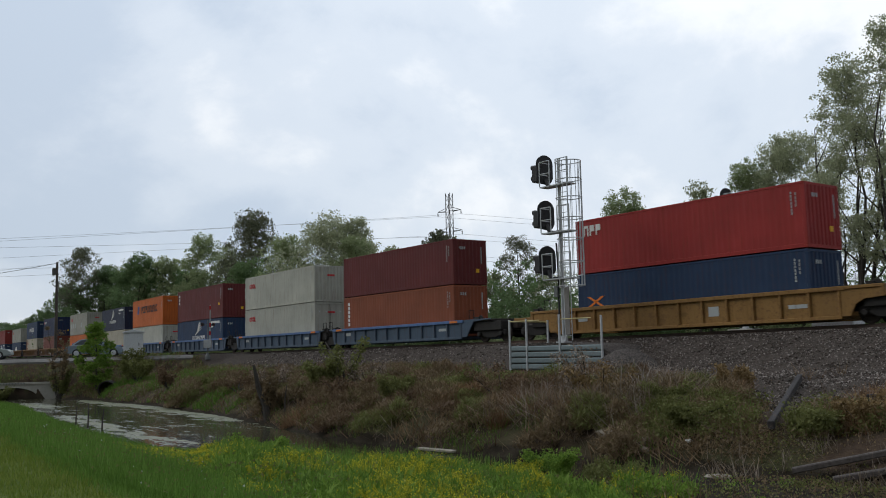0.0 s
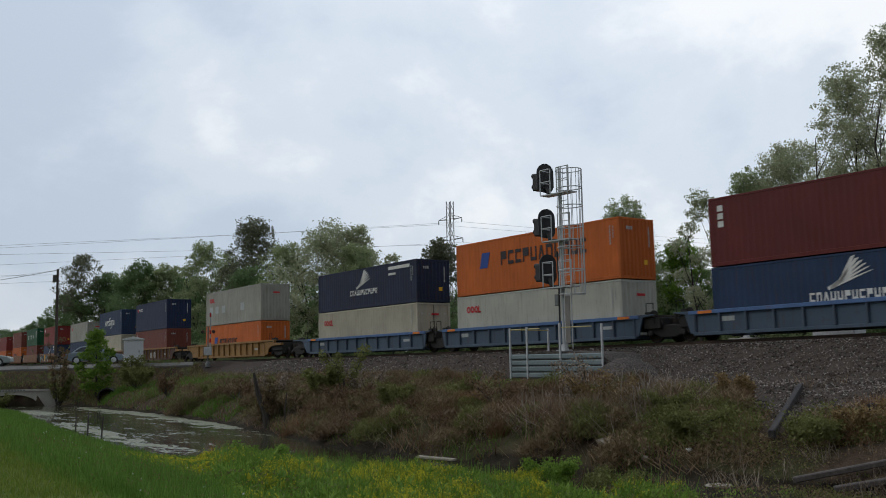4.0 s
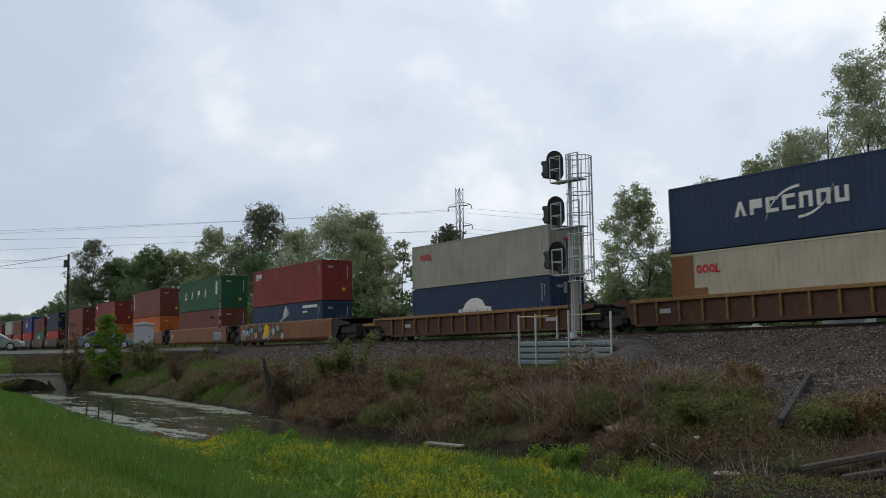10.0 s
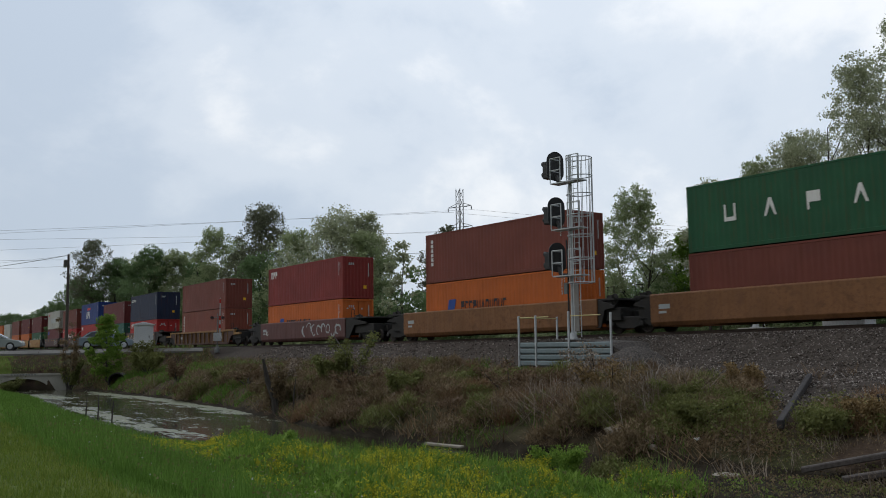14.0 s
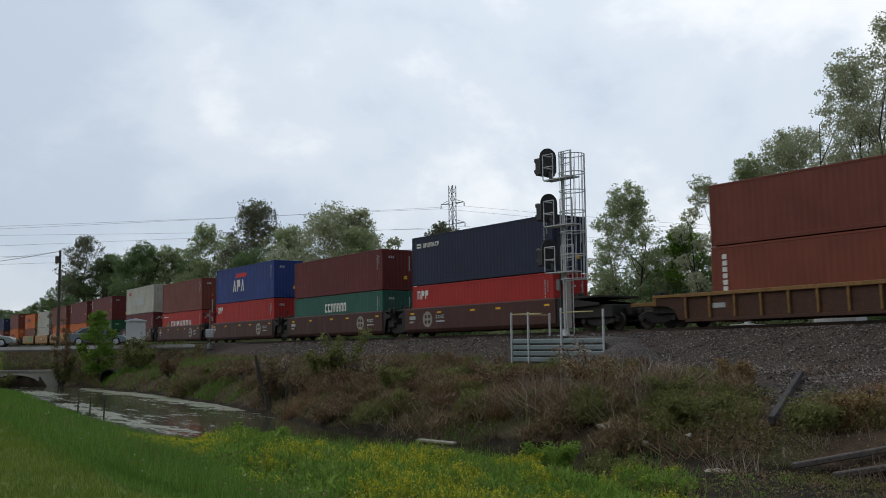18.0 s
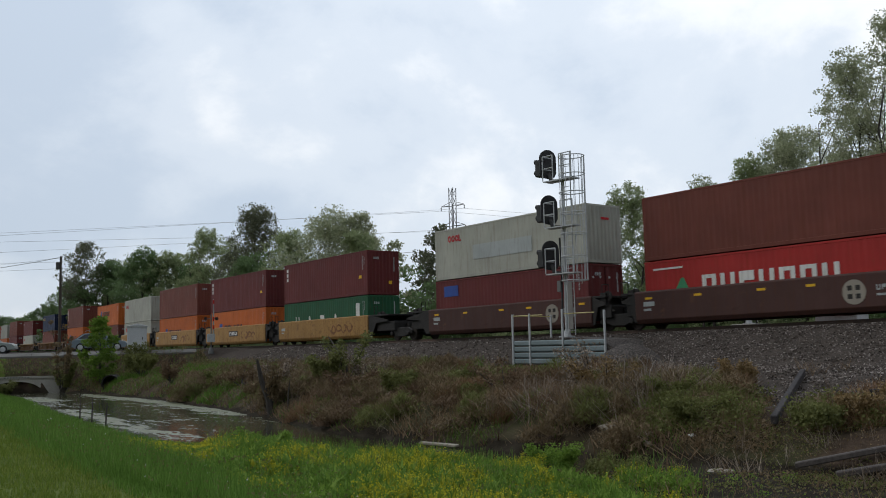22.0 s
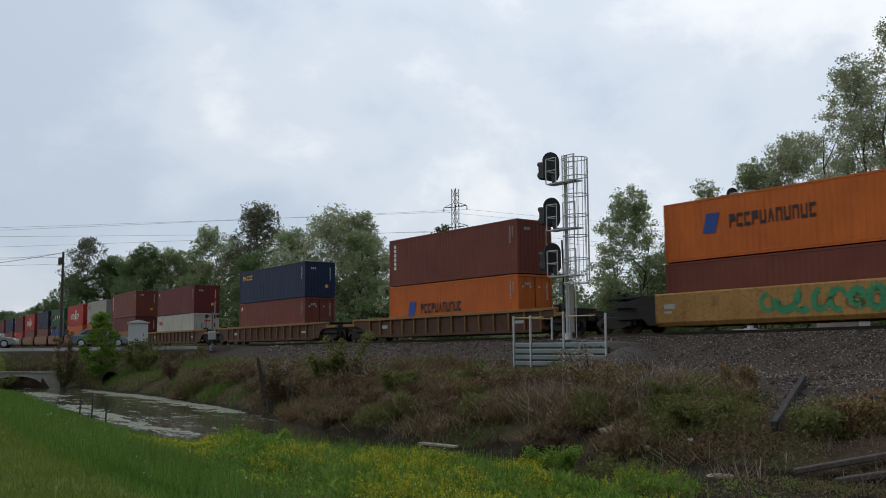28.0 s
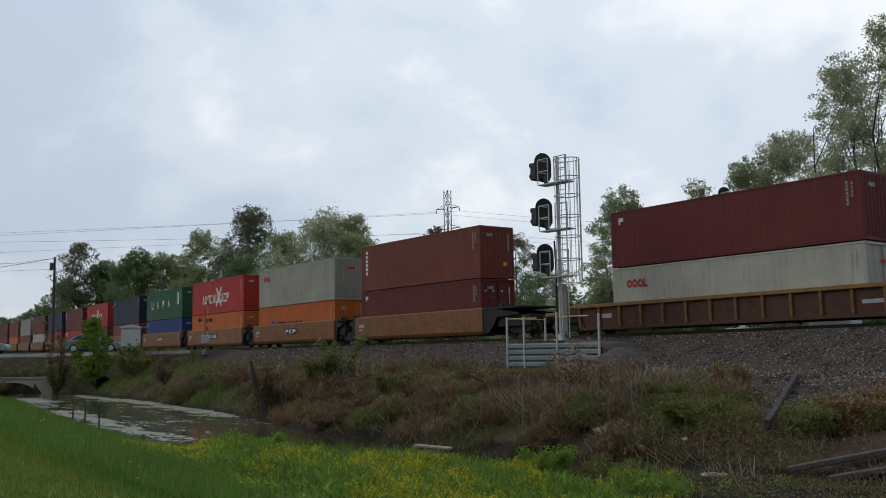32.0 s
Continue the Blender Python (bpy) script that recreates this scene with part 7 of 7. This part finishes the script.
weeds("bank_weeds", rng, scatter(rng, 4500, -20, -4, 19.2, 25, lambda x, y: farbank(x, y) & off_beam(x, y) & (y < 22.6 + wobble(x, y, 0.5)) & (wobble(x * 0.8 + 2, y, 0.5) > -0.15)), 0.3, 0.075, "weed", "creeping bright weeds at the foot of the gravel", 6, 0.14)
blades("dead_stalks", rng, scatter(rng, 18000, -60, -4, 17.8, 33, lambda x, y: earth(x, y) & (wobble(x + 1, y + 7, 0.42) > 0.15)), (0.25, 0.8), 0.026, 1.8, M_stalk, "bleached dead stalks and brambles", "stalks")
blades("dry_grass", rng, scatter(rng, 9000, -22, -4, 19, 30, lambda x, y: gravel(x, y) & farbank(x, y) & (wobble(x, y + 4, 0.6) > 0.55)), (0.15, 0.45), 0.02, 1.3, M_dry_blade, "dry brown tussocks in the gravel", "dry grass")
tan = lambda x, y: earth(x, y) & (np.hypot((x + 20.5) / 4.5, (y - 24.6) / 3.2) + 0.35 * wobble(x, y, 0.7) < 1)
blades("dry_grass", rng, scatter(rng, 26000, -26, -15, 20, 28.6, tan), (0.12, 0.42), 0.024, 1.7, M_rust_blade, "tan dry grass matted on the bank", "dry grass")
# weedy flat where the ditch runs dry
flat_at = lambda x, y: (x > -19.5) & (y > near_shore(x) - 0.4) & (y < np.interp(x, [-20, -16, -12, -4], [16.2, 17.3, 17.5, 17.8]) + 0.35 * wobble(x, y, 0.9))
weeds("marsh_weeds", rng, scatter(rng, 3000, -19.5, -4, 12, 18.6, lambda x, y: flat_at(x, y) & (wobble(x + 6, y, 0.6) > 0.05)), 0.18, 0.05, "weed", "dark low weeds on the damp flat", 5, 0.1)
weeds("marsh_weeds", rng, scatter(rng, 3000, -19.5, -4, 12, 18.6, lambda x, y: flat_at(x, y) & (wobble(x + 1, y + 3, 0.75) > 0.35)), 0.25, 0.045, "vivid", "green low weeds on the damp flat", 5, 0.09)
weeds("withered_weeds", rng, scatter(rng, 1500, -19.5, -4, 12, 18.6, flat_at), 0.14, 0.05, "vine", "withered low growth on the damp flat", 4, 0.12)
blades("reeds", rng, scatter(rng, 4000, -19.5, -4, 12, 18.9, lambda x, y: (y > near_shore(x) - 0.4) & (y < far_shore(x) + 0.4) & (wobble(x, y, 0.5) > 0.15)), (0.12, 0.4), 0.016, 1.0, M_dry_blade, "short dry reeds in the mud", "reeds")
weeds("bank_weeds", rng, scatter(rng, 9000, -15.5, -8, 18.5, 21.6, lambda x, y: (y < 20.5 + 0.9 * wobble(x, y, 0.6)) & farbank(x, y) & off_beam(x, y) & (y > far_shore(x) + 0.9) & (wobble(x + 2, y, 0.9) > 0.1)), 0.22, 0.06, "weed", "creeping weeds at the foot of the gravel", 6, 0.13)
roadside = lambda x, y: (np.abs(road_frame(x, y)[1]) > 5.1) & (np.abs(road_frame(x, y)[1]) < 9.5) & (beside(x, y) > 4.5) & (land(x, y) > -1.2)
blades("green_grass", rng, scatter(rng, 24000, -90, -62, 10, 31, roadside), (0.05, 0.15), 0.04, 0.8, M_tall_blade, "green grass on the road's embankment")
blades("dry_grass", rng, scatter(rng, 42000, -90, -62, 10, 31, roadside), (0.05, 0.17), 0.04, 1.2, M_dry_blade, "dry grass on the road's embankment", "dry grass")
weeds("withered_weeds", rng, scatter(rng, 12000, -16, -7, 18.6, 22.5, lambda x, y: farbank(x, y) & off_beam(x, y) & (y > far_shore(x) + 0.5) & (wobble(x + 4, y, 0.7) > -0.2)), 0.14, 0.06, "vine", "withered brown growth at the foot of the gravel", 4, 0.13)
corner = lambda x, y: (x > -11.8) & (y > 17.4) & (y < 20.2)
weeds("withered_weeds", rng, scatter(rng, 1300, -11.8, -5, 17.4, 20.2, lambda x, y: corner(x, y) & (wobble(x, y, 1.1) > -0.1)), 0.1, 0.05, "vine", "withered growth on the damp corner", 4, 0.12)
weeds("marsh_weeds", rng, scatter(rng, 1600, -11.8, -5, 17.4, 20.2, lambda x, y: corner(x, y) & (wobble(x + 3, y, 0.9) > 0.1)), 0.12, 0.05, "weed", "dark low weeds on the damp corner", 4, 0.1)
blades("reeds", rng, scatter(rng, 1500, -12.2, -5, 17.6, 19.6, lambda x, y: wobble(x + 8, y, 0.8) > 0.1), (0.15, 0.5), 0.016, 1.2, M_stalk, "pale dry stalks on the damp corner", "stalks")
blades("dry_grass", rng, scatter(rng, 6000, -31, -24.2, 27.2, 29.7, lambda x, y: y > 0), (0.04, 0.14), 0.02, 1.2, M_dry_blade, "short dry grass before the sheet crib", "dry grass")
blades("green_grass", rng, scatter(rng, 9000, -31, -26.2, 27.2, 29.6, lambda x, y: wobble(x, y, 0.7) > -0.3), (0.05, 0.16), 0.016, 1.0, M_tall_blade, "short green grass before the sheet crib")
blades("green_grass", rng, scatter(rng, 30000, -72, -40, 20, 32, lambda x, y: farbank(x, y) & ~gravel(x, y) & bare(x, y)), (0.05, 0.18), 0.03, 1.0, M_tall_blade, "thin short grass on bare soil")
blades("dry_grass", rng, scatter(rng, 30000, -72, -40, 20, 32, lambda x, y: farbank(x, y) & ~gravel(x, y) & bare(x, y)), (0.05, 0.2), 0.03, 1.4, M_dry_blade, "thin dry grass on bare soil", "dry grass")
# withered vines heaped in mounds over the far bank
mr = random.Random(5)
mounds = []
while len(mounds) < 260:
    x, y = mr.uniform(-52, -14), mr.uniform(18.4, 30)
    if earth(np.array([x]), np.array([y]))[0] and y < 29.4 and not (-32 < x < -23.5 and y > 25.8):
        mounds.append((x, y, mr.uniform(0.35, 1.0), mr.uniform(0.25, 0.8), mr.random()))
for kind, pick, words in (("vine", lambda q: q < 0.5, "heaps of withered olive-brown vines"), ("weed", lambda q: 0.5 <= q < 0.8, "heaps of green creepers"), ("rusty", lambda q: q >= 0.8, "heaps of rust-brown dead growth")):
    pts = []
    for x, y, r, h, q in mounds:
        if pick(q):
            z = land_at(x, y)
            d = rng.normal(size=(650, 3))
            d /= np.linalg.norm(d, axis=1)[:, None]
            d[:, 2] = np.abs(d[:, 2])
            pts.append(np.array([x, y, z]) + d * rng.uniform(0.7, 1.0, 650)[:, None] * np.array([r, r, h]))
    pts = np.concatenate(pts)
    v, f, _ = sprigs(pts, 1.5, rng.uniform(0.12, 0.34, len(pts)), 0.034, rng)
    tagged(new("bank_growth", quick_mesh("bank_growth", v, f, LEAF[kind])), words + " on the ditch bank", "undergrowth", kind="stuff")
# rusty tussocks, tufts of blades that spread from a root
for k, (x, y, rr) in enumerate(((-16.1, 25.1, 0.5), (-9.9, 20.6, 0.7), (-10.8, 23.0, 0.4), (-18.6, 22.6, 0.5), (-21.5, 24.4, 0.55), (-15.3, 23.4, 0.45), (-24.6, 22.4, 0.5), (-29.0, 21.4, 0.5), (-21.0, 20.3, 0.45))):
    a, d = rng.uniform(0, math.tau, 420), rr * np.sqrt(rng.random(420))
    px, py = x + np.cos(a) * d, y + np.sin(a) * d
    blades("dry_tussock", rng, (px, py, land(px, py)), (0.25, 0.55), 0.022, 1.7, M_rust_blade, "rust-brown dry tussock on the bank", "dry grass")
# tawny tufts all over the earth of the far bank
tr = random.Random(23)
tx, ty = [], []
while len(tx) < 55:
    x, y = tr.uniform(-44, -6), tr.uniform(18.6, 29.5)
    if earth(np.array([x]), np.array([y]))[0] and not (-32 < x < -23.5 and y > 26.5) and not (x > -16.5 and y < 21.6) and tr.random() < (1.0 if x > -26 else 0.55):
        rr = tr.uniform(0.2, 0.55)
        a, d = rng.uniform(0, math.tau, 260), rr * np.sqrt(rng.random(260))
        tx.append(x + np.cos(a) * d)
        ty.append(y + np.sin(a) * d * 0.8)
tx, ty = np.concatenate(tx), np.concatenate(ty)
blades("tawny_tufts", rng, (tx, ty, land(tx, ty)), (0.25, 0.65), 0.022, 1.7, M_rust_blade, "tawny dry grass tufts on the ditch bank", "dry grass")
# bright grass on the bank before the crossing
blades("green_grass", rng, scatter(rng, 60000, -66, -41, 21, 31, lambda x, y: earth(x, y) & (wobble(x * 0.7 + 2, y, 0.3) > -0.25)), (0.15, 0.4), 0.03, 0.8, M_tall_blade, "green grass on the bank before the crossing")
blades("dead_stalks", rng, scatter(rng, 2600, -20.5, -15.5, 19, 24.5, lambda x, y: wobble(x, y, 0.6) > -0.2), (0.35, 1.0), 0.034, 1.9, M_stalk, "bleached bramble canes on the bank", "stalks")


def shrub(x, y, height, spread, kind, seed, label, per=60, size=0.11, bare=0.0):
    """A bush of several stems with leaves in clumps."""
    rnd, r2 = random.Random(seed), np.random.default_rng(seed)
    top = thing("shrub", pose(x, y, land_at(x, y) - 0.03), label, "shrub", "shrubs on the ditch bank")
    tips = []
    for i in range(9):
        a, l = rnd.uniform(0, math.tau), rnd.uniform(0.5, 1.0)
        m = Vector((math.cos(a) * spread * 0.2, math.sin(a) * spread * 0.2, height * 0.45 * l))
        e = Vector((math.cos(a) * spread * 0.5 * l, math.sin(a) * spread * 0.5 * l, height * l))
        part("stem", Shape().bent([(0, 0, 0), m, e], [0.035, 0.022, 0.008], 5), M_bark, top)
        tips += [m.lerp(e, t)[:] for t in (0.15, 0.45, 0.75, 1.0)]
    tips = np.array(tips)
    rad = r2.uniform(0.16, 0.3, len(tips)) * (0.5 + 0.25 * spread)
    n = int(len(tips) * (1 - bare))
    v, f = leaf_blades(clumped(tips[:n], rad[:n], per, r2), size, r2)
    mat = LEAF[kind] if kind in LEAF else kind
    part("leaves", quick_mesh("leaves", v, f, mat), mat, top)


shrub(-33.4, 23.0, 2.3, 2.0, "weed", 1, "leafy sapling on the ditch bank", 50, 0.12)
shrub(-33.9, 22.4, 1.3, 1.5, "weed", 2, "bright green bush on the ditch bank", 110, 0.11)
shrub(-32.4, 23.6, 1.3, 2.2, M_stalk, 3, "tangle of dead brambles on the bank", 40, 0.07)
shrub(-66.4, 27.3, 2.4, 2.2, "weed", 32, "grey-green bush before the cabinet", 90, 0.12)
shrub(-63.6, 26.6, 1.6, 2.4, "weed", 6, "green bush below the road", 110, 0.14)
shrub(-70.4, 23.6, 5.6, 1.9, "vine", 7, "dead vine-hung shrub beside the culvert", 62, 0.12)
shrub(-70.4, 23.7, 2.4, 1.5, "weed", 8, "dark green bush beside the culvert", 80, 0.13)
shrub(-72.9, 20.0, 1.2, 2.2, "weed", 9, "green bush beside the road", 90, 0.13)
shrub(-54.6, 24.8, 1.5, 1.6, "rusty", 10, "dead brown clump on the bank", 60, 0.1)
shrub(-35.2, 20.3, 2.0, 1.0, "vine", 11, "dead vine-covered stump at the water", 90, 0.09)
shrub(-37.6, 21.9, 1.6, 1.8, M_stalk, 12, "dry tangled bush at the water", 60, 0.08)
shrub(-47.5, 25.0, 0.6, 2.6, "weed", 13, "low bright green bush on the bank", 120, 0.12)
shrub(-27.0, 24.6, 0.6, 2.6, "weed", 15, "green bush below the signal", 110, 0.1)
shrub(-26.2, 20.2, 0.9, 1.5, "weed", 16, "bright green bush near the water", 100, 0.09)
shrub(-19.5, 22.6, 1.5, 2.6, M_stalk, 17, "tangle of bleached brambles on the bank", 50, 0.07)
shrub(-18.4, 22.0, 1.2, 2.4, "tawny", 18, "dry brown bramble heap on the bank", 70, 0.08)
shrub(-22.5, 21.8, 1.2, 2.4, "rusty", 19, "dry brown bramble heap on the bank", 70, 0.08)
shrub(-16.0, 25.1, 0.75, 1.5, "tawny", 20, "rust-brown dry tussock in the gravel", 110, 0.07)
shrub(-9.9, 20.7, 0.8, 1.6, "tawny", 21, "rust-brown dry tussock in the gravel", 110, 0.07)
shrub(-15.7, 21.5, 0.5, 1.2, "weed", 22, "small green bush in the gravel", 100, 0.07)
shrub(-10.9, 20.4, 0.35, 1.4, "weed", 23, "creeping green bush over the bank", 120, 0.08)
shrub(-10.2, 20.3, 0.45, 2.2, "weed", 24, "creeping green bush over the bank", 110, 0.08)
shrub(-14.2, 20.0, 0.5, 2.4, "weed", 25, "creeping green bush over the bank", 110, 0.08)
shrub(-13.4, 16.2, 0.4, 1.5, "weed", 31, "leafy green clump beside the mud", 160, 0.05)
shrub(-14.6, 15.6, 0.6, 1.1, "vivid", 30, "bright leafy clump at the end of the flower bank", 170, 0.05)
shrub(-24.3, 13.9, 0.55, 1.6, "vivid", 26, "bright leafy clump at the water's edge", 130, 0.07)
shrub(-30.2, 21.0, 1.0, 2.2, "rusty", 27, "dry brown bramble heap on the bank", 70, 0.08)
shrub(-43.5, 23.5, 1.1, 2.4, "rusty", 28, "dry brown bramble heap on the bank", 60, 0.09)


def bramble(x, y, reach, count, seed, label):
    """A tangle of dead canes that rise and arch over."""
    rnd = random.Random(seed)
    top = thing("bramble", pose(x, y, land_at(x, y)), label, "bramble", "brambles on the ditch bank")
    for i in range(count):
        a, l = rnd.uniform(0, math.tau), rnd.uniform(0.8, 1.7)
        bx, by = rnd.gauss(0, reach * 0.45), rnd.gauss(0, reach * 0.4)
        base = land_at(x + bx, y + by) - land_at(x, y) - 0.05
        over = rnd.uniform(0.1, 0.9)
        pts = [Vector((bx + math.cos(a) * l * over * t, by + math.sin(a) * l * over * t, base + l * (t * 1.5 - (0.6 + 0.7 * over) * t * t) + rnd.uniform(-0.04, 0.04) * t)) for t in (0, 0.25, 0.5, 0.75, 1.0)]
        part("cane", Shape().bent(pts, [0.015, 0.013, 0.011, 0.008, 0.004], 4), M_cane, top)


M_cane = grainy("bleached_cane", (0.2, 0.165, 0.135), (0.34, 0.3, 0.26), 3.0, 0.9, 20, 0.3, 0.01, None, 0.3)
for k, (x, y, reach, count) in enumerate(((-18.3, 24.3, 1.0, 26), (-17.4, 22.6, 0.9, 24), (-19.6, 22.2, 0.9, 16), (-16.6, 21.2, 0.7, 14), (-21.2, 23.6, 0.9, 12), (-33.0, 22.6, 0.8, 10), (-20.3, 26.2, 0.7, 12))):
    bramble(x, y, reach, count, 60 + k, "tangle of bleached dead canes on the bank")


# ---- loose ballast stones ----
def stones(name, n, x0, x1, accept, size, label, seed):
    r2 = np.random.default_rng(seed)
    x, y, z = scatter(r2, n, x0, x1, 20, 40, accept)
    m = len(x)
    base = np.array([(1, 0, 0), (-1, 0, 0), (0, 1, 0), (0, -1, 0), (0, 0, 1), (0, 0, -1)], float)
    s = r2.uniform(*size, m)[:, None, None]
    v = base[None] * s * r2.uniform(0.6, 1.2, (m, 6, 1)) + r2.normal(size=(m, 6, 3)) * s * 0.18
    a = r2.uniform(0, math.tau, m)
    c, q = np.cos(a)[:, None], np.sin(a)[:, None]
    v = np.stack([v[..., 0] * c - v[..., 1] * q, v[..., 0] * q + v[..., 1] * c, v[..., 2] * 0.8], -1)
    v += np.stack([x, y, z + s[:, 0, 0] * 0.3], -1)[:, None]
    f = np.array([(0, 2, 4), (2, 1, 4), (1, 3, 4), (3, 0, 4), (2, 0, 5), (1, 2, 5), (3, 1, 5), (0, 3, 5)])
    faces = (f[None] + 6 * np.arange(m)[:, None, None]).reshape(-1, 3)
    tagged(new(name, quick_mesh(name, v.reshape(-1, 3), faces, M_ballast)), label, "ballast", kind="stuff")


k = Nodes("loose_ballast")
isle = k.add("ShaderNodeNewGeometry").outputs["Random Per Island"]
M_ballast = k.done(k.ramp(isle, (0.0, (0.03, 0.022, 0.018)), (0.6, (0.105, 0.082, 0.067)), (1.0, (0.36, 0.32, 0.29))), 0.9, 0.0, k.noise(25.0), 0.3, 0.01)
onstone = lambda x, y: (beside(x, y) > 1.75) & (gravel(x, y) | (beside(x, y) < 5.2))
stones("ballast_stones", 62000, -26, -4, onstone, (0.018, 0.048), "loose grey ballast stones on the slope", 41)
stones("ballast_stones", 20000, -62, -26, onstone, (0.03, 0.07), "loose grey ballast stones on the shoulder", 42)


# ---- what moves: the train rolls past and gathers a little speed ----
def gone(t):
    return 15.693 * t + 0.01396 * t * t + 0.0000228 * t ** 3


def motions():
    for ob, u, z in MOVERS:
        walk(ob, [(t, on_track(u + gone(t), z)) for t in (0, 2, 4, 6, 8, 10, 12, 14, 16, 18, 20, 22, 24, 26, 28, 30, 32)])


motions()
